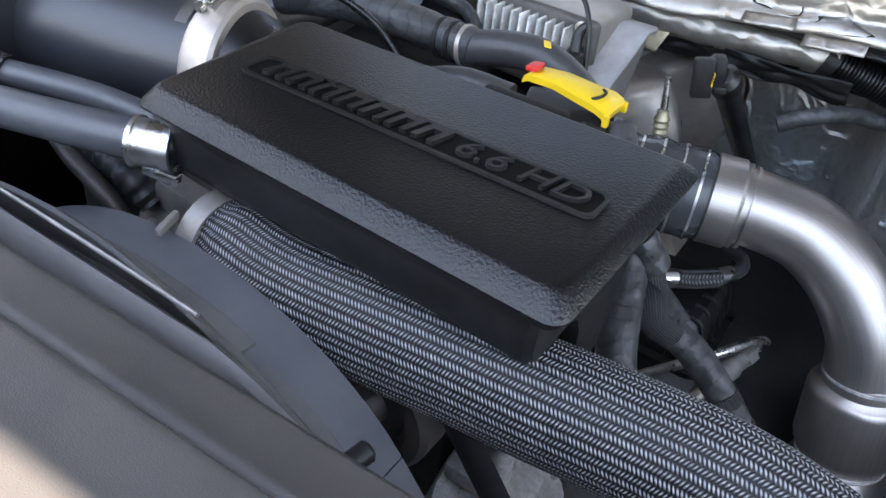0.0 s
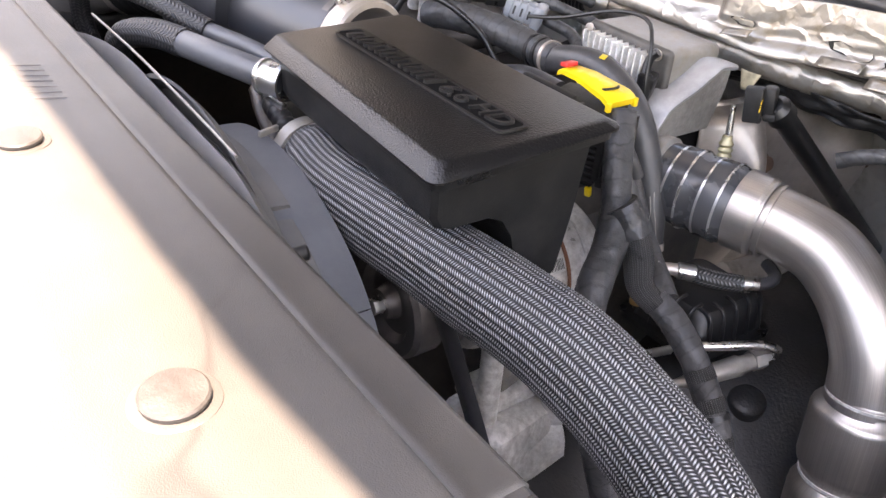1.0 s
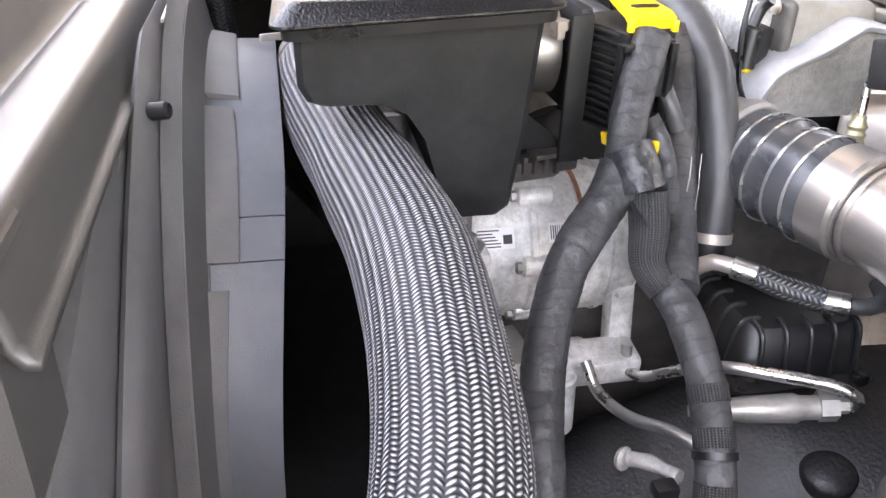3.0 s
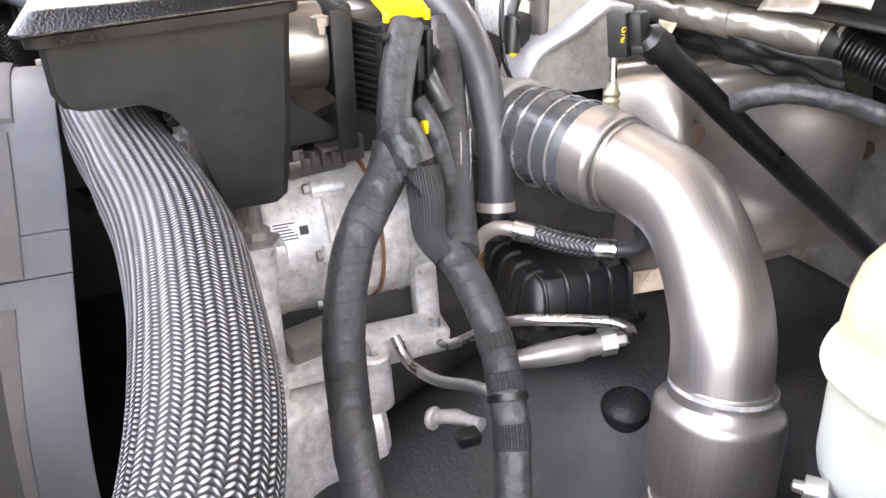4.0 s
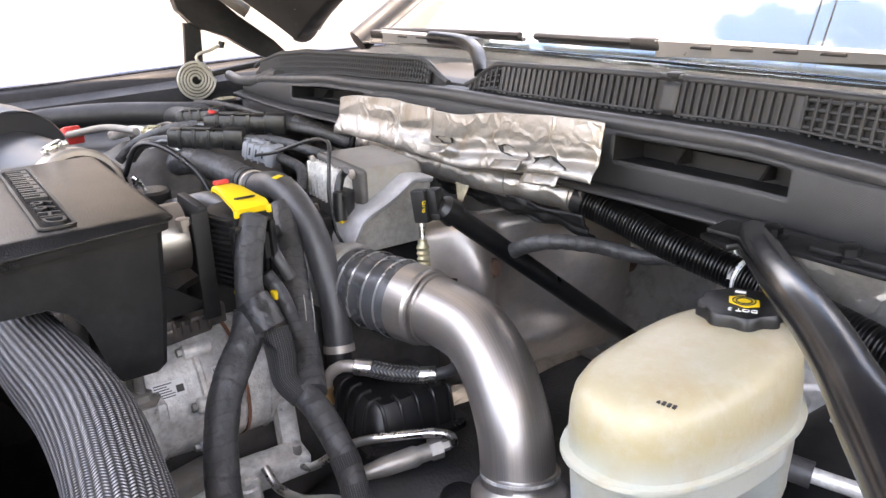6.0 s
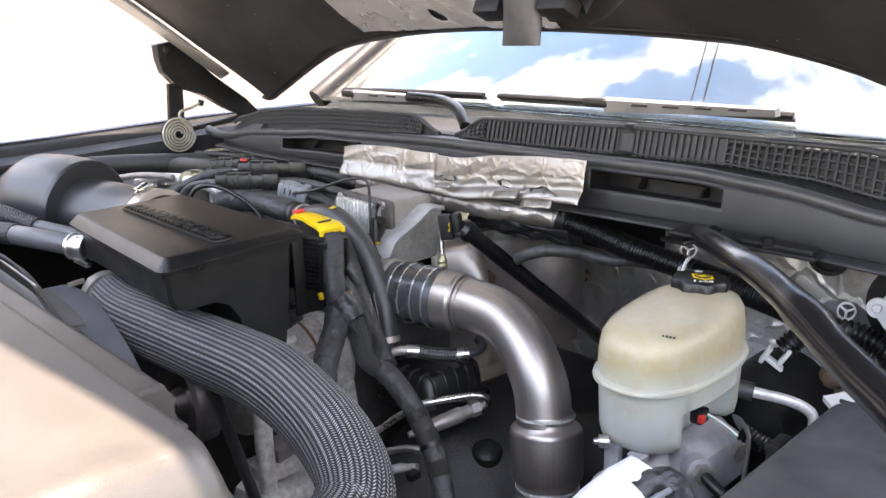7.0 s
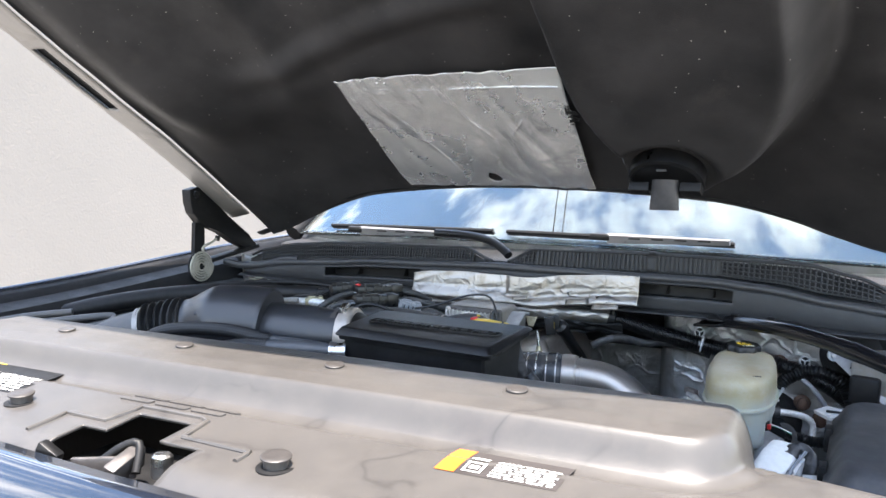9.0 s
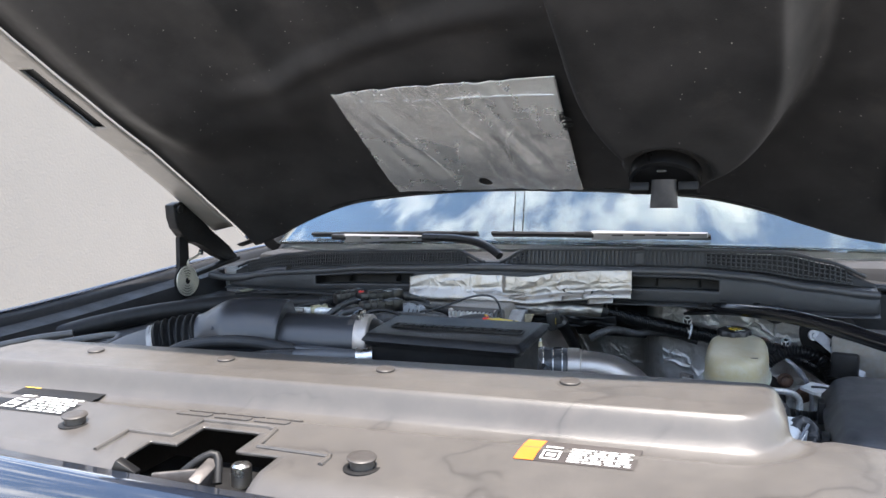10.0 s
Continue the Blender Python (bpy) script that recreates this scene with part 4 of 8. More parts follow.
# ---- big braided hose ----
hose_line = [(-0.002, 0.284, 1.141), (0.02, 0.284, 1.137), (0.069, 0.286, 1.131), (0.190, 0.301, 1.129), (0.318, 0.314, 1.128), (0.400, 0.312, 1.117), (0.455, 0.304, 1.100), (0.487, 0.288, 1.080), (0.494, 0.258, 1.066), (0.484, 0.215, 1.056), (0.462, 0.170, 1.048), (0.42, 0.13, 1.04)]
RIBS = 44


def hose_shape(s, a):
    grow = 0.80 + 0.20 * smooth(0.0, 0.02, s)
    return grow * (1 + 0.010 * math.cos(RIBS * a + math.pi) + 0.012 * math.sin(3 * a + s * 25) + 0.010 * math.sin(s * 60))


hose_curve = curve(hose_line, 0.006)
half = len(hose_curve) * 74 // 100
hose = thing("charge_hose", "thick intercooler hose in a black braided sleeve", "hose", (0.2, 0.3, 1.1))
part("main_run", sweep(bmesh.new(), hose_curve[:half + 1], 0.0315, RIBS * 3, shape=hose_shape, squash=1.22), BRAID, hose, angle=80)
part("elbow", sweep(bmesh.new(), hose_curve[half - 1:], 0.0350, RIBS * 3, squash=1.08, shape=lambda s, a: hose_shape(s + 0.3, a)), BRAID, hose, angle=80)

# ---- two smaller sleeved tubes by the intake ----
small = thing("coolant_tube", "dark rubber tube with a braided sleeve at its end", "tube", (-0.15, 0.23, 1.2))
part("rubber_section", tube([(-0.040, 0.275, 1.199), (-0.105, 0.245, 1.204), (-0.160, 0.230, 1.203)], 0.0132, 20), TUBE_GREY, small)
part("braided_section", tube([(-0.155, 0.232, 1.203), (-0.204, 0.217, 1.201), (-0.250, 0.200, 1.188), (-0.278, 0.195, 1.160), (-0.285, 0.20, 1.10)], 0.0145, 56, 0.006, shape=lambda s, a: 1 + 0.03 * math.cos(14 * a)), BRAID_SMALL, small)
small = thing("coolant_tube", "slim dark tube with a long braided sleeve and printed lettering", "tube", (-0.25, 0.25, 1.2))
part("rubber_section", tube([(-0.06, 0.305, 1.190), (-0.12, 0.290, 1.198), (-0.185, 0.262, 1.205)], 0.0092, 18), TUBE_GREY, small)
part("braided_section", tube([(-0.18, 0.264, 1.205), (-0.251, 0.231, 1.222), (-0.326, 0.206, 1.222), (-0.385, 0.190, 1.206), (-0.41, 0.19, 1.17), (-0.415, 0.20, 1.12)], 0.0112, 56, 0.006, shape=lambda s, a: 1 + 0.03 * math.cos(14 * a)), BRAID_SMALL, small)
bm = bmesh.new()
ring(bm, (-0.042, 0.274, 1.199), (1, 0.45, 0), 0.0136, 0.0016, 0.022, 28)
ring(bm, (-0.031, 0.279, 1.199), (1, 0.45, 0), 0.0150, 0.0026, 0.005, 28)
ring(bm, (-0.053, 0.269, 1.199), (1, 0.45, 0), 0.0146, 0.0022, 0.003, 28)
box(bm, (-0.036, 0.270, 1.182), (0.024, 0.008, 0.006), 0.001, (0, 15, 24))
lone("hose_clamp", bm, ZINC, "wide shiny clamp on a dark tube beside the air box", "clamp")

# ---- intake duct ----
intake = thing("intake_duct", "satin black moulded intake duct with a bellows", "intake duct", (-0.3, 0.34, 1.19))
axis_pts = curve([(-0.115, 0.394, 1.190), (-0.19, 0.378, 1.191), (-0.268, 0.358, 1.194)], 0.01)
part("straight_section", sweep(bmesh.new(), axis_pts, lambda s: 0.050 + 0.003 * smooth(0.02, 0.09, s), 40), DUCT, intake)
elbow_pts = curve([(-0.262, 0.360, 1.199), (-0.31, 0.345, 1.204), (-0.37, 0.325, 1.203), (-0.425, 0.305, 1.199)], 0.004)
part("elbow", sweep(bmesh.new(), elbow_pts, lambda s: 0.0705 + 0.0025 * smooth(0.0, 0.004, s) - 0.025 * smooth(0.095, 0.170, s), 48), DUCT, intake, "wide drum-shaped elbow")
bel = curve([(-0.418, 0.307, 1.202), (-0.455, 0.291, 1.196), (-0.497, 0.268, 1.187)], 0.0018)
part("bellows", sweep(bmesh.new(), bel, lambda s: 0.047 + 0.0042 * math.sin(s * math.tau / 0.0150), 36), BLACK_MATT, intake)
part("moulded_tab", box(bmesh.new(), (-0.352, 0.270, 1.232), (0.020, 0.006, 0.004), 0.001, (40, 10, 20)), DUCT, intake)
end_axis = V(-0.06, -0.035, -0.014)
part("end_clamp", ring(bmesh.new(), (-0.497, 0.267, 1.185), end_axis, 0.044, 0.003, 0.010), DULL_NUT, intake)
part("left_section", sweep(bmesh.new(), curve([(-0.49, 0.271, 1.187), (-0.54, 0.245, 1.172), (-0.60, 0.21, 1.14), (-0.66, 0.19, 1.10)], 0.012), 0.042, 32), SHROUD, intake)
DUCT_AXIS = (1, 0.235, 0)
part("clamp", ring(bmesh.new(), (-0.128, 0.396, 1.190), DUCT_AXIS, 0.0505, 0.0025, 0.010, 40), IRON, intake)
bm = bmesh.new()
lathe(bm, (-0.121, 0.394, 1.190), DUCT_AXIS, [(0, 0.050), (0.006, 0.054), (0.026, 0.0545), (0.029, 0.052), (0.030, 0.046)], 40)
part("outlet", bm, STAMPED, intake, "bare metal outlet band")
part("outlet_boot", lathe(bmesh.new(), (-0.093, 0.4005, 1.190), DUCT_AXIS, [(0, 0.047), (0.010, 0.044), (0.022, 0.036), (0.03, 0.02)], 36), BLACK, intake)
part("neck", tube([(-0.075, 0.405, 1.186), (-0.035, 0.420, 1.170), (0.01, 0.440, 1.140), (0.05, 0.46, 1.10)], 0.034, 32), GRIME, intake, "grimy cast neck")
bm = bmesh.new()
box(bm, (-0.108, 0.384, 1.246), (0.012, 0.020, 0.012), 0.002, (20, 0, 15))
cyl(bm, (-0.108, 0.370, 1.243), (-0.108, 0.398, 1.250), 0.004, 12)
part("clamp_screw", bm, ZINC, intake)

# ---- throttle body and engine control connector ----
tb = thing("throttle_body", "machined aluminium throttle body behind the air box", "throttle body", (0.105, 0.43, 1.18))
part("barrel", lathe(bmesh.new(), (0.103, 0.398, 1.183), (0.05, 1, 0), [(0, 0.036), (0.010, 0.036), (0.012, 0.033), (0.054, 0.033)], 36), brushed("machined_aluminium", (0.42, 0.395, 0.365), 0.4), tb)
bm = bmesh.new()
box(bm, (0.112, 0.463, 1.180), (0.066, 0.010, 0.078), 0.003)
part("flange", bm, BLACK_MATT, tb)
bm = bmesh.new()
box(bm, (0.158, 0.455, 1.165), (0.004, 0.017, 0.105), 0.0015, (0, 0, 8))
part("side_bracket", bm, BLACK_MATT, tb)
bm = bmesh.new()
loft(bm, [[V(0.135 + d, 0.405, 1.160), V(0.135 + d, 0.460, 1.118), V(0.135 + d, 0.405, 1.115)] for d in (0, 0.006)])
part("gusset", bm, BLACK, tb)
bm = bmesh.new()
lathe(bm, (0.150, 0.442, 1.212), (0, 0, 1), [(-0.012, 0.0045), (-0.006, 0.0045), (-0.006, 0.007), (0, 0.007), (0.001, 0.004)], 6)
part("bolt", bm, STAMPED, tb)

ecm = thing("lever_connector", "large black ribbed connector with a yellow locking lever", "connector", (0.13, 0.50, 1.18))
bm = bmesh.new()
box(bm, (0.128, 0.497, 1.172), (0.062, 0.050, 0.070), 0.004, (0, 0, 20))
part("housing", bm, BLACK_MATT, ecm)
for i in range(13):
    bm = bmesh.new()
    box(bm, (0.140 - i * 0.0003, 0.4705 + i * 0.0002, 1.139 + i * 0.0054), (0.056, 0.006, 0.0020), 0.0005, (0, 0, 20))
    part("rib", bm, BLACK_MATT, ecm)
for i in range(6):
    bm = bmesh.new()
    box(bm, (0.1605 - 0.003, 0.487 + i * 0.0065, 1.170), (0.006, 0.0022, 0.058), 0.0005, (0, 0, 20))
    part("fin", bm, BLACK_MATT, ecm)
lever_line = [((0.094, 0.4985, 1.2200), 0.0095), ((0.100, 0.499, 1.2235), 0.0105), ((0.120, 0.501, 1.2235), 0.0125), ((0.140, 0.502, 1.2205), 0.0150), ((0.154, 0.504, 1.2180), 0.0170), ((0.160, 0.504, 1.2155), 0.0172), ((0.1625, 0.504, 1.2125), 0.0172)]
bm = bmesh.new()
rings = []
for (x, y, z), w in lever_line:
    rings.append([V(x - 0.001, y - w, z - 0.0045), V(x, y - w, z), V(x, y - w + 0.0015, z + 0.001), V(x, y + w - 0.0015, z + 0.001), V(x, y + w, z), V(x - 0.001, y + w, z - 0.0045)])
loft(bm, rings)
part("lever", bm, YELLOW, ecm, "yellow locking lever", angle=50)
part("lever_lip", tube([(0.147, 0.493, 1.2200), (0.151, 0.4975, 1.2212), (0.152, 0.503, 1.2214), (0.151, 0.5085, 1.2212), (0.147, 0.513, 1.2200)], 0.0012, 8), BLACK_MATT, ecm)
for dy in (-0.0160, 0.0160):
    part("lever_tip", box(bmesh.new(), (0.1625, 0.504 + dy, 1.2100), (0.0045, 0.0045, 0.008), 0.0008), YELLOW, ecm)
    part("front_post", box(bmesh.new(), (0.1680, 0.500 + dy * 1.15, 1.172), (0.006, 0.006, 0.056), 0.001, (0, 0, 20)), BLACK, ecm)
    part("slot", box(bmesh.new(), (0.1690, 0.500 + dy * 0.72, 1.176), (0.003, 0.0065, 0.026), 0.0008, (0, 0, 20)), DARK_INK, ecm)
part("front_sill", box(bmesh.new(), (0.168, 0.500, 1.1445), (0.007, 0.048, 0.006), 0.0012, (0, 0, 20)), BLACK, ecm)
part("front_header", box(bmesh.new(), (0.168, 0.500, 1.1985), (0.006, 0.046, 0.005), 0.0012, (0, 0, 20)), BLACK, ecm)
bm = bmesh.new()
box(bm, (0.0975, 0.4985, 1.2265), (0.009, 0.014, 0.004), 0.001, (0, -8, 0))
part("lock_tab", bm, RED, ecm, "red lock tab")
for c in ((0.164, 0.480, 1.132), (0.187, 0.507, 1.132)):
    bm = bmesh.new()
    box(bm, c, (0.006, 0.005, 0.010), 0.0012, (15, 0, 20))
    part("lower_clip", bm, YELLOW, ecm, "yellow clip")

# ---- air-conditioning compressor and its bracket ----
comp = thing("compressor", "grey cast aluminium compressor with paper labels", "compressor", (0.1, 0.45, 1.02))
CX, CZ = 0.103, 1.022
part("body", lathe(bmesh.new(), (CX, 0.372, CZ), (0, 1, 0), [(0, 0.050), (0.006, 0.060), (0.012, 0.063), (0.060, 0.064), (0.062, 0.0655), (0.066, 0.0655), (0.068, 0.064), (0.100, 0.0635), (0.103, 0.062), (0.107, 0.0635), (0.150, 0.062), (0.16, 0.052)], 48), CAST, comp, angle=25)
part("gasket", ring(bmesh.new(), (CX, 0.4765, CZ), (0, 1, 0), 0.0618, 0.0024, 0.003, 48), COPPER, comp, "copper coloured gasket")
for y in (0.395, 0.440, 0.500):
    part("casting_seam", ring(bmesh.new(), (CX, y, CZ), (0, 1, 0), 0.0632, 0.0012, 0.0016, 48), CAST, comp)


def round_label(y0, y1, a0, a1, bars, code):
    def at(y, a):
        return V(CX + 0.0668 * math.cos(a), y, CZ + 0.0668 * math.sin(a))

    bm = bmesh.new()
    sheet(bm, steps(y0, y1, 4), steps(radians(a0), radians(a1), 5), at)
    lab = part("label", bm, WHITE_INK, comp, "white paper label")
    rng = random.Random(bars)
    for i in range(bars):
        f0 = i / bars
        bm = bmesh.new()
        if code:
            sheet(bm, [y0 + (y1 - y0) * (0.06 + 0.9 * f0), y0 + (y1 - y0) * (0.06 + 0.9 * f0 + 0.02 + 0.025 * rng.random())], steps(radians(a0 + 2), radians(a1 - 2), 4), lambda y, a: at(y, a) + V(0.0004, 0, 0.0004))
        else:
            sheet(bm, [y0 + 0.002, y0 + (y1 - y0) * (0.45 + 0.25 * rng.random())], [radians(a0 + (a1 - a0) * (0.08 + 0.9 * f0)), radians(a0 + (a1 - a0) * (0.08 + 0.9 * f0 + 0.06))], lambda y, a: at(y, a) + V(0.0004, 0, 0.0004))
        part("print_bar", bm, DARK_INK, lab)
    if not code:
        bm = bmesh.new()
        sheet(bm, [y1 - 0.009, y1 - 0.002], [radians(a0 + 3), radians(a0 + 9)], lambda y, a: at(y, a) + V(0.0004, 0, 0.0004))
        part("print_block", bm, DARK_INK, lab)


for a in (58, 8, -42):
    # lobed ears where the two halves are bolted together
    ca, sa = math.cos(radians(a)), math.sin(radians(a))
    bm = bmesh.new()
    cyl(bm, (CX + 0.062 * ca, 0.425, CZ + 0.062 * sa), (CX + 0.062 * ca, 0.455, CZ + 0.062 * sa), 0.0085, 16, edge=0.002)
    part("lobe", bm, CAST, comp)
    part("through_bolt", lathe(bmesh.new(), (CX + 0.064 * ca, 0.426, CZ + 0.064 * sa), (0, -1, 0), [(0, 0.005), (0.005, 0.005), (0.006, 0.0035)], 6), DULL_NUT, comp)
round_label(0.388, 0.419, 22, 36, 6, False)
round_label(0.446, 0.470, 24, 37, 12, True)
bm = bmesh.new()
box(bm, (0.170, 0.385, 1.045), (0.035, 0.020, 0.022), 0.004)
cyl(bm, (0.183, 0.374, 1.030), (0.183, 0.374, 1.062), 0.013, 20, edge=0.002)
cyl(bm, (0.183, 0.374, 0.90), (0.183, 0.374, 1.035), 0.011, 16)
part("mount_ear", bm, CAST, comp)
bm = bmesh.new()
lathe(bm, (0.183, 0.374, 1.061), (0, 0, 1), [(0, 0.0165), (0.002, 0.0165), (0.003, 0.0115), (0.004, 0.0100), (0.010, 0.0100), (0.011, 0.0085)], 6)
part("flange_nut", bm, DULL_NUT, comp)
bm = bmesh.new()
lathe(bm, (0.183, 0.374, 1.071), (0, 0, 1), [(0, 0.0055)] + [(0.0008 * i, 0.0055 if i % 2 else 0.0047) for i in range(1, 26)] + [(0.0215, 0.003)], 14)
part("stud", bm, DULL_NUT, comp)
bm = bmesh.new()
box(bm, (0.118, 0.436, 1.092), (0.02, 0.052, 0.016), 0.003, (0, 0, 12))
box(bm, (0.122, 0.420, 1.098), (0.016, 0.010, 0.02), 0.002, (0, 0, 12))
box(bm, (0.115, 0.468, 1.100), (0.018, 0.02, 0.022), 0.003, (0, 0, 12))
for i in range(5):
    box(bm, (0.1295 + 0.0005 * i, 0.424 + 0.0085 * i, 1.0985), (0.004, 0.0035, 0.014), 0.0008, (0, 0, 12))
box(bm, (0.127, 0.452, 1.107), (0.016, 0.030, 0.004), 0.001, (0, 0, 12))
box(bm, (0.124, 0.400, 1.094), (0.014, 0.018, 0.010), 0.002, (0, 0, 12))
part("plug", bm, IRON, comp, "dark grey electrical plug")

brk = thing("engine_bracket", "rough grey cast bracket under the compressor", "bracket", (0.2, 0.45, 0.9))
part("upright", box(bmesh.new(), (0.155, 0.515, 0.985), (0.020, 0.022, 0.10), 0.005, (0, -10, 0)), CAST, brk)
part("arm", box(bmesh.new(), (0.180, 0.487, 0.945), (0.034, 0.075, 0.026), 0.006, (0, 8, 0)), CAST, brk)
part("shelf", box(bmesh.new(), (0.165, 0.430, 0.935), (0.05, 0.13, 0.018), 0.005), CAST, brk)
bm = bmesh.new()
lathe(bm, (0.197, 0.452, 0.90), (0, 0, 1), [(0, 0.017), (0.048, 0.015), (0.050, 0.013), (0.050, 0.006), (0.040, 0.006), (0.040, 0)], 24)
part("boss", bm, CAST, brk)
bm = bmesh.new()
box(bm, (0.170, 0.400, 0.865), (0.09, 0.10, 0.11), 0.02, (0, 0, 10))
cyl(bm, (0.17, 0.36, 0.86), (0.17, 0.46, 0.86), 0.05, 24, edge=0.006)
part("pump_housing", bm, CAST, brk)
bm = bmesh.new()
box(bm, (0.165, 0.41, 0.955), (0.03, 0.045, 0.02), 0.004, (5, 5, 10))
part("dark_clip", bm, CAST_DULL, brk)


# ---- wiring harnesses ----
harn = thing("wiring_harness", "thick wiring bundle wound in black cloth tape", "wiring harness", (0.2, 0.46, 1.08))
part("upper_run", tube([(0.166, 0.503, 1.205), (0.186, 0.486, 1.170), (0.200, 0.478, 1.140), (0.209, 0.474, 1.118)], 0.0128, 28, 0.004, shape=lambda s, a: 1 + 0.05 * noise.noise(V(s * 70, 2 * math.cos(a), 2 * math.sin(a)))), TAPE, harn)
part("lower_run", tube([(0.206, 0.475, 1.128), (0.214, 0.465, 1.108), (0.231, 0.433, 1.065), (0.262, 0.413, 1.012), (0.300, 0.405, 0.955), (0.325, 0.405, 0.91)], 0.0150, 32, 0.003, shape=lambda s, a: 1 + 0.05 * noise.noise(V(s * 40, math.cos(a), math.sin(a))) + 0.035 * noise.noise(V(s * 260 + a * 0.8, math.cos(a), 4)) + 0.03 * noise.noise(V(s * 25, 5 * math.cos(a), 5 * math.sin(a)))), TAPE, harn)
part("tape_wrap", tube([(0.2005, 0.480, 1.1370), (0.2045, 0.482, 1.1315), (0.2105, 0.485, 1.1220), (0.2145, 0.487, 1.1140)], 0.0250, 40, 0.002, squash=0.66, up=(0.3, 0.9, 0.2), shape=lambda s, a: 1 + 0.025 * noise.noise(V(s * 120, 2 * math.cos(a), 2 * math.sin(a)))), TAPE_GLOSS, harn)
part("loose_flap", loft(bmesh.new(), [[V(x, 0.474 + 0.012 * k, 1.112 - 0.010 * k + z) for x, z in ((0.214, 0.004), (0.236, -0.004), (0.2365, -0.006), (0.2145, 0.002))] for k in (0, 0.5, 1.0, 1.6)]), TAPE_GLOSS, harn)
part("mesh_run", tube([(0.216, 0.492, 1.112), (0.226, 0.492, 1.090), (0.236, 0.490, 1.068), (0.252, 0.497, 1.055)], 0.0125, 40, 0.004, shape=lambda s, a: 1 + 0.10 * math.sin(s * 60 + 0.5)), MESH_SLEEVE, harn)
harn2 = thing("wiring_harness", "long taped wiring branch running down beside the compressor", "wiring harness", (0.25, 0.5, 1.05))
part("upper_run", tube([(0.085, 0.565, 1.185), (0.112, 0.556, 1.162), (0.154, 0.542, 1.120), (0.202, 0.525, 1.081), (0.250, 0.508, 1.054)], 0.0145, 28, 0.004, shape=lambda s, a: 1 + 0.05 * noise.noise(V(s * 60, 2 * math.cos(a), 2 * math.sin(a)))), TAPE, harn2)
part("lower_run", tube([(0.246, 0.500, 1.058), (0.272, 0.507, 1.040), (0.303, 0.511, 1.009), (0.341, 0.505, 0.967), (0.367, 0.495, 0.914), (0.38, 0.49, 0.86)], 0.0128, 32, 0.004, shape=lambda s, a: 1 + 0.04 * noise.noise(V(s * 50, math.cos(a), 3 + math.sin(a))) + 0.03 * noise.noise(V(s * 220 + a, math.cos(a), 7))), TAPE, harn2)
hl = curve([(0.272, 0.507, 1.040), (0.303, 0.511, 1.009), (0.341, 0.505, 0.967), (0.367, 0.495, 0.914)], 0.004)
for i, n in ((10, 4), (17, 4), (25, 5)):
    seg = hl[i:i + n]
    part("mesh_band", sweep(bmesh.new(), seg, 0.0134, 40), MESH_SLEEVE, harn2)
k = 21
part("cable_tie", ring(bmesh.new(), hl[k], hl[k + 1] - hl[k], 0.0130, 0.0013, 0.005, 24), BLACK, harn2)
bm = bmesh.new()
box(bm, (0.330, 0.478, 0.955), (0.012, 0.016, 0.010), 0.002)
part("tie_head", bm, BLACK, harn2)
cab = thing("cable", "thin black cable behind the taped harness", "cable", (0.2, 0.53, 1.1))
part("run", tube([(0.175, 0.505, 1.150), (0.185, 0.515, 1.128), (0.195, 0.520, 1.10), (0.215, 0.520, 1.07)], 0.0075, 14), TAPE, cab)
part("loop", tube([(0.10, 0.555, 1.165), (0.13, 0.53, 1.175), (0.165, 0.52, 1.165), (0.175, 0.53, 1.14)], 0.006, 12), RUBBER, cab)
# hair-thin pale strands added to draw the small glints along the harness
for i in range(2):
    part("glint_strand", tube([(0.186 + 0.004 * i, 0.545 - 0.01 * i, 1.125), (0.191 + 0.005 * i, 0.543 - 0.01 * i, 1.112), (0.197 + 0.002 * i, 0.541 - 0.01 * i, 1.103 - 0.01 * i), (0.206 + 0.004 * i, 0.536 - 0.01 * i, 1.090)], 0.0004, 6), DULL_NUT, cab)
clipw = thing("cable_clip", "dirty white plastic cable clip on the harness", "clip", (0.3, 0.484, 0.95))
part("body", tube([(0.290, 0.472, 0.945), (0.302, 0.482, 0.951), (0.322, 0.492, 0.955)], 0.0055, 14, shape=lambda s, a: 1 + 0.2 * math.sin(s * 400)), DIRTY, clipw)
part("foot", lathe(bmesh.new(), (0.286, 0.468, 0.943), (1, 0.6, 0.3), [(0, 0.008), (0.003, 0.009), (0.005, 0.007)], 12), DIRTY, clipw)

# ---- grey coolant hose and its upper bellows ----
cool = thing("coolant_hose", "smooth grey-black rubber coolant hose with a yellow mark", "hose", (0.1, 0.58, 1.12))
part("rubber", tube([(0.000, 0.571, 1.188), (0.022, 0.572, 1.196), (0.068, 0.575, 1.200), (0.113, 0.581, 1.172), (0.141, 0.583, 1.125), (0.156, 0.583, 1.088), (0.168, 0.578, 1.043)], 0.0152, 28), RUBBER, cool)
part("upper_run", tube([(0.004, 0.571, 1.190), (-0.03, 0.570, 1.192), (-0.08, 0.560, 1.198), (-0.14, 0.545, 1.200), (-0.19, 0.54, 1.19)], 0.0165, 28, 0.004, shape=lambda s, a: 1 + 0.05 * math.sin(s * 300) * smooth(0.06, 0.04, s) + 0.06 * noise.noise(V(s * 50, 2 * math.cos(a), 2 * math.sin(a)))), TAPE, cool)
for dx in (0.0, -0.012, -0.024):
    part("clamp", ring(bmesh.new(), (-0.004 + dx, 0.571, 1.190), (1, 0.0, 0.1), 0.0165, 0.002, 0.004, 24), BLACK_MATT if dx else STAMPED, cool)
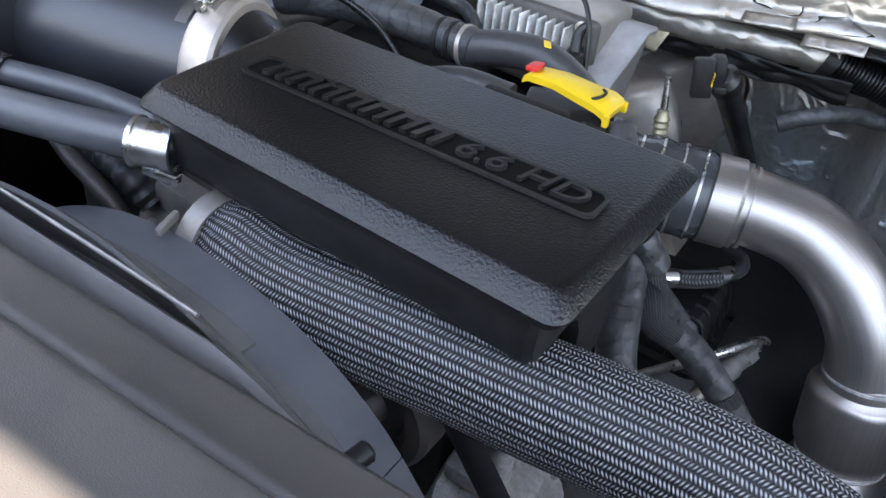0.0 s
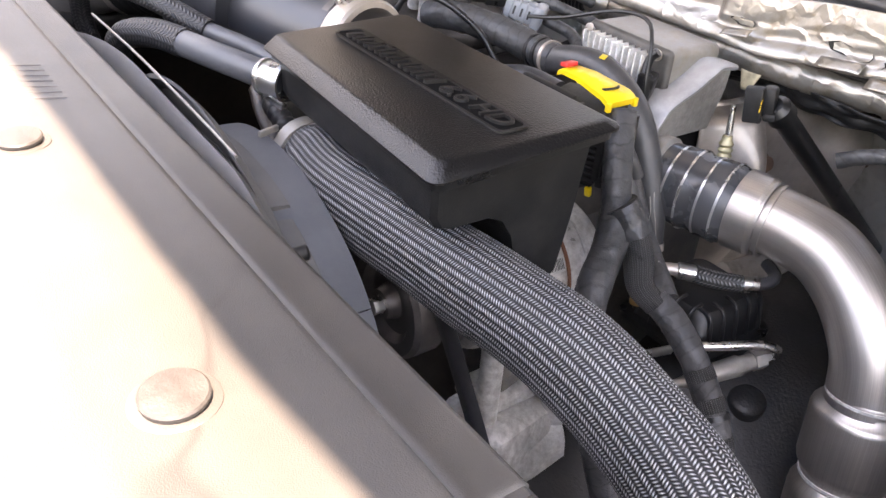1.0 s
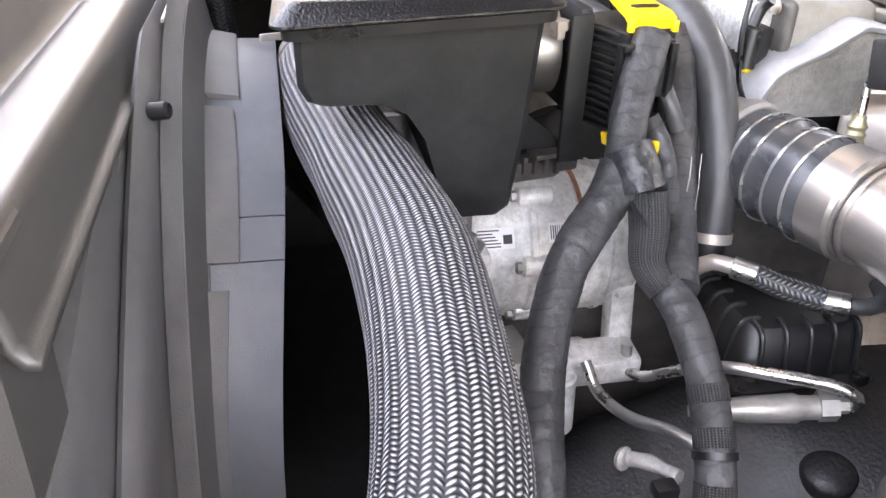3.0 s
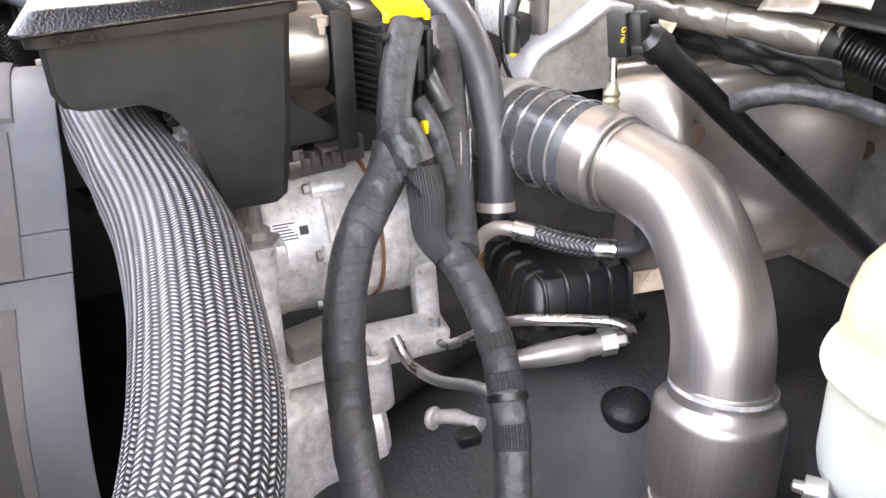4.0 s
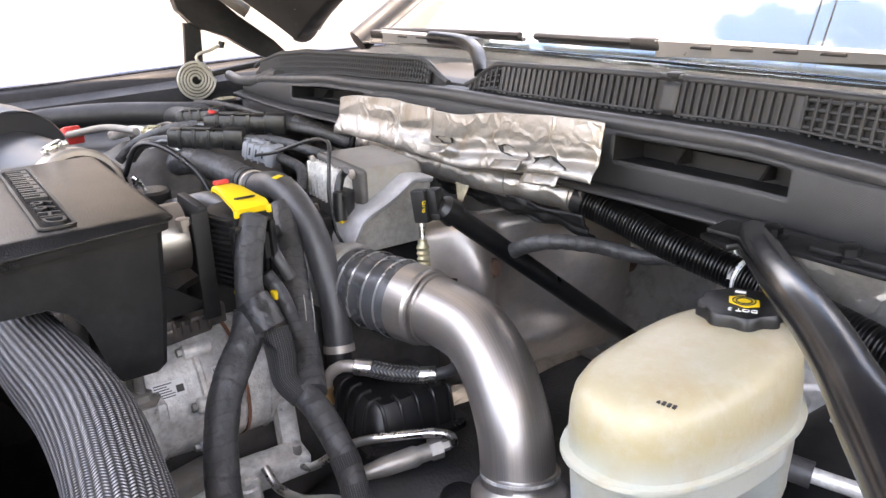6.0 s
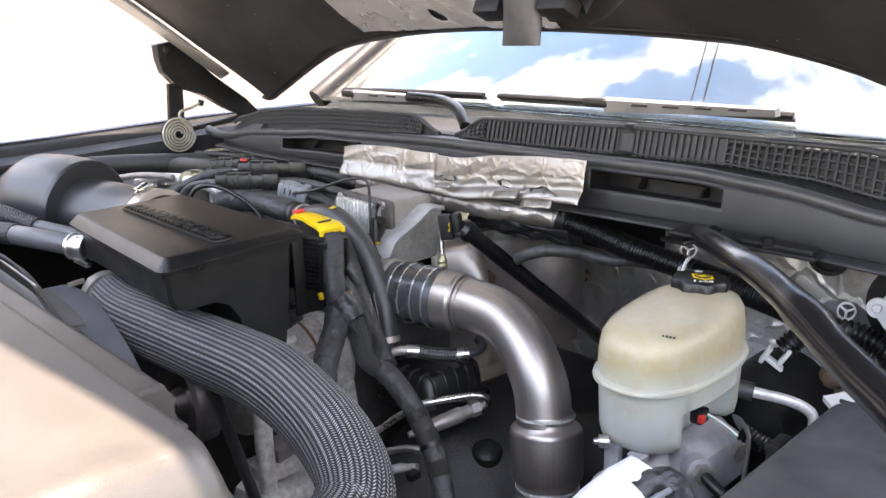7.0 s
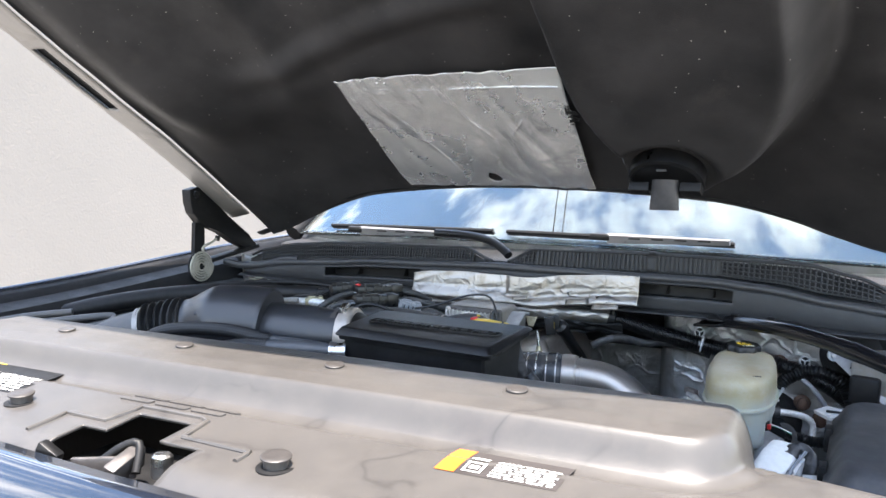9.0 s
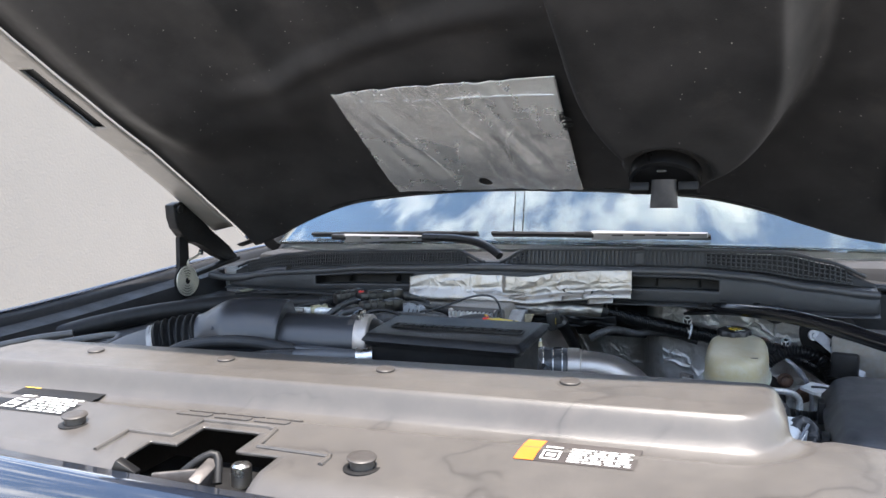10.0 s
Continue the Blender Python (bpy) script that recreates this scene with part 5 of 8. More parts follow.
part("end_clamp", ring(bmesh.new(), (0.1665, 0.579, 1.046), (0.25, -0.09, -0.9), 0.0152, 0.0015, 0.008, 28), STAMPED, cool)
part("pipe_stub", cyl(bmesh.new(), (0.166, 0.579, 1.05), (0.176, 0.573, 1.02), 0.0135, 20), BLACK_MATT, cool)
for c, rt in (((0.176, 0.577, 1.060), (0, 70, -10)), ((0.072, 0.569, 1.2152), (0, 8, 30))):
    bm = bmesh.new()
    box(bm, c, (0.006, 0.013, 0.0012), 0.0005, rt)
    part("paint_mark", bm, YELLOW, cool, "yellow paint mark")

# ---- stainless charge pipe ----
pipe = thing("charge_pipe", "brushed stainless steel elbow pipe with a welded collar", "pipe", (0.35, 0.63, 0.95))
AX0, AX1 = V(0.140, 0.616, 1.102), V(0.262, 0.648, 1.100)
axd = (AX1 - AX0).normalized()
pl = curve([AX1 - axd * 0.02, AX1, V(0.305, 0.655, 1.092), V(0.345, 0.650, 1.070), V(0.376, 0.641, 1.035), V(0.388, 0.635, 1.000), V(0.394, 0.630, 0.975)], 0.005)
part("elbow", sweep(bmesh.new(), [p + V(0.004, 0, 0) * smooth(1.10, 1.0, p.z) for p in pl], 0.0337, 40), STEEL, pipe)
down = (V(0.409, 0.617, 0.86) - V(0.389, 0.634, 1.0)).normalized()
FOOT = V(0.394, 0.636, 1.0)
part("collar", lathe(bmesh.new(), FOOT, down, [(0.000, 0.0340), (0.003, 0.0354), (0.006, 0.0342), (0.012, 0.0348), (0.017, 0.041), (0.020, 0.0432), (0.024, 0.0440), (0.050, 0.0440), (0.074, 0.0440), (0.080, 0.0425), (0.084, 0.038), (0.088, 0.0365), (0.092, 0.0385), (0.096, 0.0370), (0.101, 0.041), (0.106, 0.0435), (0.112, 0.044), (0.22, 0.044)], 44), STEEL, pipe, angle=50)
for d, r in ((0.004, 0.0344), (0.092, 0.0375)):
    part("weld", ring(bmesh.new(), FOOT + down * d, down, r, 0.0014, 0.003, 40), CAST, pipe, "weld bead")
BAND = surface("polished_band_steel", (0.52, 0.51, 0.50), 0.28, 0.8, var=0.08, bump=0)
coup = thing("silicone_coupler", "glossy black silicone coupler with steel bands", "coupler", (0.2, 0.63, 1.1))
part("sleeve", lathe(bmesh.new(), AX0 - axd * 0.004, axd, [(0, 0.034), (0.002, 0.0385), (0.015, 0.0390), (0.020, 0.0388), (0.024, 0.0400), (0.034, 0.0412), (0.040, 0.0408), (0.046, 0.0390), (0.052, 0.0400), (0.060, 0.0408), (0.074, 0.0408), (0.080, 0.0395), (0.084, 0.0375), (0.087, 0.037)], 44), SILICONE, coup)
for d, r in ((0.015, 0.0392), (0.033, 0.0412), (0.052, 0.0402), (0.070, 0.0408)):
    part("band", ring(bmesh.new(), AX0 + axd * d, axd, r, 0.0010, 0.0022, 48), BAND, coup, "thin bright steel band")
part("collar", lathe(bmesh.new(), AX0 + axd * 0.080, axd, [(0, 0.0375), (0.001, 0.0402), (0.024, 0.0398), (0.028, 0.0365)], 44), STEEL, coup, "brushed steel collar")
for d, r in ((0.1085, 0.0370), (0.1150, 0.0358)):
    part("clamp_band", ring(bmesh.new(), AX0 + axd * d, axd, r - 0.002, 0.0028, 0.0028, 44), STEEL, coup)

# ---- turbo inlet casting ----
WEBCAST = surface("rough_pale_casting", (0.30, 0.29, 0.275), 0.5, 0.25, var=0.25, scale=110, fine=330, bump=0.0022, dust=(0.34, 0.27, 0.19), dust_amount=0.3)
inlet = thing("turbo_inlet", "dull cast aluminium inlet elbow with a ribbed box", "casting", (0.05, 0.68, 1.13))
part("flange", lathe(bmesh.new(), AX0 - axd * 0.012, axd, [(-0.014, 0.036), (-0.004, 0.041), (0.0, 0.0425), (0.010, 0.0425), (0.013, 0.040)], 40), CAST_DULL, inlet)


part("neck", lathe(bmesh.new(), AX0 - axd * 0.060, axd, [(0, 0.030), (0.004, 0.036), (0.030, 0.0385), (0.046, 0.0385), (0.050, 0.0360)], 40), WEBCAST, inlet)
bm = bmesh.new()
box(bm, (0.008, 0.715, 1.168), (0.130, 0.085, 0.075), 0.010, (0, 0, -3), 3)
part("box", bm, CAST_DULL, inlet)
bm = bmesh.new()
box(bm, (0.008, 0.677, 1.166), (0.132, 0.010, 0.080), 0.006, (0, 0, -3), 3)
part("front_plate", bm, GRIME, inlet)
for i in range(11):
    bm = bmesh.new()
    x = -0.048 + i * 0.0095
    box(bm, (x, 0.6650 - (x - 0.008) * 0.05, 1.176), (0.0030, 0.018, 0.044), 0.0012, (0, 0, -3))
    part("rib", bm, CAST, inlet)
for x, z in ((-0.046, 1.199), (0.058, 1.199), (0.050, 1.136), (-0.048, 1.136)):
    bm = bmesh.new()
    lathe(bm, (x, 0.667, z), (0, -1, 0), [(0, 0.006), (0.003, 0.006), (0.004, 0.004)], 12)
    part("screw", bm, STAMPED, inlet)
# web plate between box and flange: a sunk face inside a thick raised rim
WEB = [(0.640, 1.112), (0.640, 1.126), (0.647, 1.143), (0.657, 1.157), (0.690, 1.173), (0.712, 1.187), (0.724, 1.193), (0.748, 1.190), (0.750, 1.160), (0.742, 1.112)]
bm = bmesh.new()
loft(bm, [[V(0.0915 - 0.1 * (1.15 - z), y, z) for y, z in WEB], [V(0.045, y, z) for y, z in WEB]])
part("web", bm, WEBCAST, inlet)
rim_line = curve([V(0.0925 - 0.1 * (1.15 - z), y, z) for y, z in WEB[:8]], 0.004)
bm = bmesh.new()
rows = []
for i, p in enumerate(rim_line):
    d = (rim_line[min(i + 1, len(rim_line) - 1)] - rim_line[max(i - 1, 0)]).normalized()
    inward = V(0, d.z, -d.y).normalized()
    rows.append([p - V(0.03, 0, 0) - inward * 0.001, p + V(0.005, 0, 0) - inward * 0.001, p + V(0.0070, 0, 0) + inward * 0.001, p + V(0.0066, 0, 0) + inward * 0.0040, p + V(0.005, 0, 0) + inward * 0.0055, p - V(0.006, 0, 0) + inward * 0.0070])
loft(bm, rows)
# paler casting than the face: worn metal, plus edge light put into the colour
part("web_rim", bm, CAST_GREY, inlet, angle=50)

# small fittings on the casting
sens = thing("temperature_probe", "thin steel probe in a ribbed brass nut", "sensor", (0.152, 0.698, 1.13))
bm = bmesh.new()
lathe(bm, (0.146, 0.703, 1.098), (-0.14, 0.06, 0.98), [(0, 0.007)] + [(0.003 + 0.0032 * i, 0.0080 if i % 2 else 0.0060) for i in range(8)] + [(0.030, 0.0055), (0.034, 0.0055), (0.036, 0.003)], 16)
part("nut", bm, OLIVE, sens)
bm = bmesh.new()
cyl(bm, (0.142, 0.705, 1.128), (0.137, 0.707, 1.165), 0.0040, 12, 0.0028)
part("probe", bm, ZINC, sens)
prs = thing("pressure_sensor", "black sensor block with yellow marking on a black rod", "sensor", (0.18, 0.69, 1.18))
bm = bmesh.new()
box(bm, (0.172, 0.686, 1.182), (0.018, 0.011, 0.036), 0.002, (0, -8, 25))
box(bm, (0.180, 0.699, 1.186), (0.014, 0.018, 0.030), 0.004, (0, -8, 25))
box(bm, (0.184, 0.702, 1.172), (0.012, 0.022, 0.008), 0.002, (0, -8, 25))
part("block", bm, BLACK_MATT, prs)
bm = lettering("8/0", 0.0105, 0.0002, Matrix.Translation((0.1818, 0.6835, 1.184)) @ Matrix.Rotation(radians(25), 4, "Z") @ Matrix.Rotation(radians(90), 4, "Y") @ Matrix.Rotation(radians(180), 4, "Z"))
part("marking", bm, YELLOW, prs, "yellow printed figures")
bm = lathe(bmesh.new(), (0.186, 0.700, 1.184), (0.012, 0.205, -0.168), [(0, 0.008), (0.006, 0.0140), (0.022, 0.0150), (0.024, 0.0115), (0.055, 0.0118), (0.40, 0.0116)], 20)
lone("support_rod", bm, BLACK, "glossy black rod slanting down behind the brake tank", "rod")
plug = thing("actuator_plug", "small black plug with a yellow stripe on the casting", "connector", (0.06, 0.645, 1.16))
bm = bmesh.new()
box(bm, (0.064, 0.650, 1.170), (0.018, 0.022, 0.030), 0.004, (10, 10, 30))
cyl(bm, (0.070, 0.640, 1.150), (0.066, 0.644, 1.185), 0.008, 14, edge=0.002)
part("body", bm, BLACK, plug)
bm = bmesh.new()
box(bm, (0.074, 0.641, 1.152), (0.006, 0.010, 0.003), 0.0005, (10, 10, 30))
part("stripe", bm, YELLOW, plug)
part("stalk", tube([(0.066, 0.642, 1.185), (0.064, 0.648, 1.200), (0.070, 0.652, 1.208)], 0.005, 10), BLACK, plug)
lone("thin_cable", tube([(-0.095, 0.612, 1.205), (-0.05, 0.620, 1.215), (0.01, 0.640, 1.236), (0.055, 0.640, 1.240), (0.078, 0.628, 1.225), (0.088, 0.620, 1.185), (0.096, 0.622, 1.145), (0.112, 0.630, 1.124)], 0.0022, 8), BLACK, "thin black cable looping over the cast box", "cable")
bm = bmesh.new()
lathe(bm, (0.108, 0.628, 1.128), (0.6, 0.2, -0.7), [(0, 0.004), (0.006, 0.004), (0.006, 0.007), (0.012, 0.007), (0.014, 0.004)], 8)
lone("brass_fitting", bm, BRASS, "small weathered brass fitting on the pipe flange", "fitting")

# ---- turbo heat shield ----
ts = thing("turbo_shield", "dull stamped steel heat shield with smooth bulges", "heat shield", (0.2, 0.88, 1.02))


def shield_at(u, v):
    """u runs backwards along the shield, v downwards."""
    p = V(0.085 + 0.02 * u, 0.735 + 0.37 * u, 1.142 - 0.020 * u - 0.24 * v)
    out = V(0.90, -0.15, 0.40).normalized()
    b = 0.062 * math.exp(-((u - 0.17) / 0.10) ** 2 - ((v - 0.44) / 0.42) ** 2)
    b += 0.064 * math.exp(-((u - 0.72) / 0.19) ** 2 - ((v - 0.46) / 0.40) ** 2)
    b += 0.016 * math.exp(-((u - 0.45) / 0.12) ** 2 - ((v - 0.10) / 0.22) ** 2)
    b -= 0.008 * math.exp(-((u - 0.31) / 0.03) ** 2)
    b += 0.020 * math.exp(-((u - 0.5) / 0.4) ** 2 - ((v - 0.85) / 0.12) ** 2)
    b -= 0.05 * (1 - smooth(0.0, 0.12, v))
    b -= 0.06 * smooth(0.90, 1.0, u)
    b += 0.004 * noise.noise(V(u * 5, v * 4, 8))
    return p + out * b


bm = bmesh.new()
sheet(bm, steps(0, 1, 60), steps(0, 1, 40), shield_at)
solid(part("shell", bm, STAMPED, ts, angle=70), 0.003, -1)
part("top_flange", tube([shield_at(u, 0.02) for u in steps(0.02, 0.96, 14)], 0.004, 8), STAMPED, ts)
for u, v in ((0.24, 0.36), (0.92, 0.50)):
    p = shield_at(u, v)
    part("bolt", lathe(bmesh.new(), p - V(0.9, -0.15, 0.40) * 0.004, (0.90, -0.15, 0.40), [(0, 0.013), (0.004, 0.013), (0.005, 0.009), (0.012, 0.009), (0.013, 0.006)], 12), RUST, ts, "rusty bolt")
lone("loom", tube([(0.236, 0.758, 1.132), (0.255, 0.768, 1.142), (0.276, 0.785, 1.147), (0.292, 0.83, 1.136), (0.315, 0.868, 1.122), (0.345, 0.892, 1.122), (0.39, 0.91, 1.115), (0.44, 0.92, 1.10)], 0.0082, 16, 0.004, shape=lambda s, a: 1 + 0.08 * noise.noise(V(s * 90, math.cos(a), math.sin(a))) + 0.03 * math.sin(s * 420)), TAPE, "dark grey wire loom in rubber tubing", "loom")

# ---- black fuel cooler box, braided line, hard lines ----
fb = thing("ribbed_box", "black ribbed plastic box low beside the pipe", "box", (0.22, 0.61, 1.0))
bm = bmesh.new()
loft(bm, [rrect(0.165, 0.276, 0.552, 0.672, 0.014, 0.972), rrect(0.165, 0.276, 0.552, 0.672, 0.014, 0.978), rrect(0.172, 0.268, 0.560, 0.664, 0.016, 0.980), rrect(0.176, 0.262, 0.566, 0.660, 0.016, 1.012), rrect(0.182, 0.256, 0.572, 0.654, 0.012, 1.018)])
part("body", bm, BLACK, fb)
for i in range(5):
    y = 0.575 + i * 0.0195
    part("rib", tube([(0.2680, y, 0.980), (0.2655, y, 0.995), (0.2620, y, 1.012), (0.2560, y, 1.0185), (0.247, y, 1.0195)], 0.0022, 8), BLACK, fb)
for i in range(4):
    x = 0.186 + i * 0.019
    part("rib", tube([(x, 0.5600, 0.980), (x, 0.5625, 0.995), (x, 0.5660, 1.012), (x, 0.5720, 1.0185), (x, 0.582, 1.0195)], 0.0022, 8), BLACK, fb)
for x, y in ((0.270, 0.562), (0.270, 0.612), (0.270, 0.660), (0.172, 0.557)):
    part("screw", lathe(bmesh.new(), (x, y, 0.977), (0, 0, 1), [(0, 0.004), (0.003, 0.004), (0.0035, 0.003)], 8), BLACK_MATT, fb)
line = thing("braided_line", "short wire-braided fuel line with steel ferrules", "fuel line", (0.24, 0.6, 1.04))
part("elbow_tube", tube([(0.193, 0.548, 1.012), (0.194, 0.550, 1.032), (0.202, 0.562, 1.044), (0.214, 0.574, 1.045)], 0.0062, 14), STAMPED, line)
part("ferrule", cyl(bmesh.new(), (0.212, 0.572, 1.045), (0.224, 0.586, 1.043), 0.0085, 16, edge=0.001), ZINC, line)
part("braided_section", tube([(0.223, 0.585, 1.043), (0.236, 0.602, 1.038), (0.252, 0.624, 1.035)], 0.0088, 40, 0.004, shape=lambda s, a: 1 + 0.03 * math.cos(10 * a)), BRAID_STEEL, line)
part("ferrule", cyl(bmesh.new(), (0.251, 0.622, 1.035), (0.261, 0.638, 1.035), 0.0085, 16, edge=0.001), ZINC, line)
part("end_tube", tube([(0.260, 0.637, 1.035), (0.266, 0.650, 1.036), (0.262, 0.664, 1.038), (0.245, 0.672, 1.04)], 0.0062, 12), RUBBER, line)
bm = lathe(bmesh.new(), (0.193, 0.548, 1.022), (0, 0, -1), [(0, 0.0075), (0.004, 0.0078), (0.006, 0.0065), (0.014, 0.0075), (0.020, 0.0075)], 14)
part("fitting", bm, BRASS, line)
hard = thing("steel_line", "bent bright steel fuel line with a hexagon union", "pipe", (0.26, 0.56, 0.99))
part("run", tube([(0.188, 0.512, 0.965), (0.192, 0.512, 0.948), (0.205, 0.518, 0.945), (0.235, 0.535, 0.972), (0.262, 0.548, 0.993), (0.285, 0.575, 1.000), (0.302, 0.606, 1.000), (0.311, 0.620, 0.995), (0.308, 0.624, 0.984)], 0.0045, 14, 0.005), ZINC, hard)
bm = lathe(bmesh.new(), (0.302, 0.614, 0.982), (-0.25, -0.85, -0.12), [(-0.008, 0.006), (0, 0.006), (0, 0.011), (0.012, 0.011), (0.012, 0.008)], 6)
part("union_nut", bm, DULL_NUT, hard)
bm = lathe(bmesh.new(), (0.300, 0.605, 0.980), (-0.25, -0.85, -0.12), [(0, 0.0085), (0.014, 0.0085), (0.018, 0.0105), (0.05, 0.0095), (0.09, 0.004)], 16)
part("union_body", bm, DULL_NUT, hard)
hard = thing("steel_line", "lower bent steel line behind the harness", "pipe", (0.24, 0.5, 0.95))
part("run", tube([(0.205, 0.470, 0.965), (0.225, 0.475, 0.950), (0.255, 0.487, 0.950), (0.290, 0.505, 0.962), (0.330, 0.520, 0.965)], 0.0045, 14, 0.005), ZINC, hard)


# ---- cowl panel ----
def table(rows, x):
    if x <= rows[0][0]:
        return rows[0][1]
    for (x0, z0), (x1, z1) in zip(rows, rows[1:]):
        if x <= x1:
            t = (x - x0) / (x1 - x0)
            t = t * t * (3 - 2 * t) * 0.5 + t * 0.5
            return z0 + (z1 - z0) * t
    return rows[-1][1]


FRONT_Z = [(-0.80, 1.212), (-0.62, 1.234), (-0.50, 1.243), (-0.35, 1.256), (0.0, 1.2665), (0.44, 1.2665), (0.56, 1.257), (0.66, 1.240), (0.78, 1.226)]
BACK_Z = [(-0.82, 1.232), (-0.74, 1.258), (-0.62, 1.280), (-0.49, 1.291), (-0.20, 1.299), (0.0, 1.304), (0.30, 1.308), (0.62, 1.302), (0.70, 1.282), (0.80, 1.240)]


def lip_y(x):
    return 0.843 + 0.05 * x * x


def v_notch(x):
    return smooth(-0.035, -0.125, x) if x < -0.02 else smooth(-0.012, 0.060, x)


def cowl_at(x, v):
    """The sloping grille face, from the lip (v=0) to the rear edge (v=1)."""
    k = 0.12 + 0.88 * v_notch(x)
    yb = 0.886 + 0.035 * x + 0.06 * x * x
    yf = yb - 0.009
    zf, zb = table(FRONT_Z, x) + 0.003, table(BACK_Z, x)
    return V(x, yf + (yb - yf) * v * k, zf + (zb - zf) * v * k)


cowl = thing("cowl_panel", "charcoal plastic cowl panel with moulded air grilles", "cowl panel", (0, 0.88, 1.24))
bm = bmesh.new()
sheet(bm, steps(-0.80, 0.79, 180), steps(-0.12, 1.0, 8), lambda x, v: cowl_at(x, v) - V(0, -0.003, 0.0075))
solid(part("backing", bm, BLACK_MATT, cowl), 0.004, -1)


def face_at(x, v):
    """Upright front face under the lip, v from the lip down."""
    yf, zf = lip_y(x), table(FRONT_Z, x)
    zb = 1.200 - 0.012 * smooth(0.45, 0.75, x) - 0.008 * smooth(-0.2, -0.6, x)
    return V(x, yf - 0.006 - 0.012 * v + 0.010 * v * v, zf - 0.006 + (zb - zf + 0.006) * v)


RECESS = ((-0.505, -0.215, 0.12, 0.60), (0.30, 0.490, 0.10, 0.50))
xs = sorted(set([round(v, 4) for v in steps(-0.80, 0.79, 160)] + [q for r in RECESS for q in r[:2]]))
vs_ = sorted(set(steps(0, 1, 10) + [q for r in RECESS for q in r[2:]]))
bm = bmesh.new()
sheet(bm, xs, vs_, face_at, lambda x, v: not any(a < x < b and c < v < d for a, b, c, d in RECESS))
solid(part("front_face", bm, COWL, cowl), 0.004, 1)
for a, b, c, d in RECESS:
    bm = bmesh.new()
    corners = [face_at(a, c), face_at(b, c), face_at(b, d), face_at(a, d)]
    loft(bm, [corners, [p + V(0, 0.045, -0.004) for p in corners]], False, True)
    part("recess", bm, BLACK_MATT, cowl)
    for f in (0.30, 0.78):
        x = a + (b - a) * f
        part("gusset", loft(bmesh.new(), [[face_at(x + e, c) + V(0, 0.044, -0.002), face_at(x + e, d) + V(0, 0.022, 0.001), face_at(x + e, d) + V(0, 0.044, -0.001)] for e in (0, 0.003)]), BLACK_MATT, cowl)
bm = bmesh.new()
sheet(bm, steps(-0.80, 0.79, 120), steps(0, 1, 4), lambda x, v: V(x, lip_y(x) + 0.004 + (cowl_at(x, 0).y + 0.004 - lip_y(x)) * v, table(FRONT_Z, x) + 0.004 - 0.002 * math.sin(v * 3.14)))
solid(part("shelf", bm, COWL, cowl), 0.004, -1)
part("seal", tube([V(x, lip_y(x), table(FRONT_Z, x)) for x in steps(-0.80, 0.79, 34)], 0.0085, 14, 0.03), RUBBER, cowl, "rounded rubber seal along the front edge")
bm = bmesh.new()
sheet(bm, steps(-0.80, 0.79, 120), steps(0, 1, 3), lambda x, v: V(x, lip_y(x) - 0.012 - 0.02 * v, face_at(x, 1).z + 0.002 - 0.004 * v))
solid(part("bottom_flange", bm, COWL, cowl), 0.003, 0)
part("rear_edge", tube([cowl_at(x, 1.0) for x in steps(-0.79, -0.045, 40)], 0.004, 8, 0.01), COWL, cowl)
part("rear_edge", tube([cowl_at(x, 1.0) for x in steps(-0.005, 0.77, 40)], 0.004, 8, 0.01), COWL, cowl)
for x0, x1, n in ((0.060, 0.310, 20), (0.325, 0.455, 10)):
    bm = bmesh.new()
    sheet(bm, steps(x0, x1, n), steps(0.03, 0.97, 6), lambda x, v: cowl_at(x, v) - V(0, -0.0008, 0.002))
    part("ribbed_field", bm, COWL, cowl)
for x0, x1 in ((-0.745, -0.10), (0.020, 0.304), (0.332, 0.745)):
    for v0, v1 in ((0.0, 0.07), (0.86, 1.0)):
        bm = bmesh.new()
        sheet(bm, steps(x0, x1, 40), [v0, (v0 + v1) / 2, v1], lambda x, v: cowl_at(x, v) + V(0, -0.0004, 0.0022))
        solid(part("field_border", bm, COWL, cowl), 0.004, -1)
bm = bmesh.new()
sheet(bm, steps(0.306, 0.330, 3), steps(0.04, 0.80, 6), lambda x, v: cowl_at(x, v) + V(0, -0.0006, 0.0018))
solid(part("clip_seat", bm, COWL, cowl), 0.004, -1)
for x in (-0.352, 0.318):
    bm = bmesh.new()
    box(bm, cowl_at(x, 0.99) + V(0, 0.002, 0.002), (0.016, 0.012, 0.007), 0.002)
    part("clip", bm, BLACK_MATT, cowl)
bm = bmesh.new()
box(bm, (0, 0, 0), (0.0030, 1.0, 0.0062), 0.0006, None, 1)
slat_me = bpy.data.meshes.new("slat")
bm.to_mesh(slat_me)
bm.free()
slat_me.materials.append(COWL)


def slat(x, w=1.0):
    a, b = cowl_at(x, 0.02), cowl_at(x, 0.985)
    d = b - a
    m = Matrix.Translation((a + b) / 2 - V(0, 0, 0.001)) @ Matrix.Rotation(math.atan2(d.z, d.y), 4, "X") @ Matrix.Diagonal((w, d.length, 1, 1))
    piece("slat", slat_me, cowl, m)


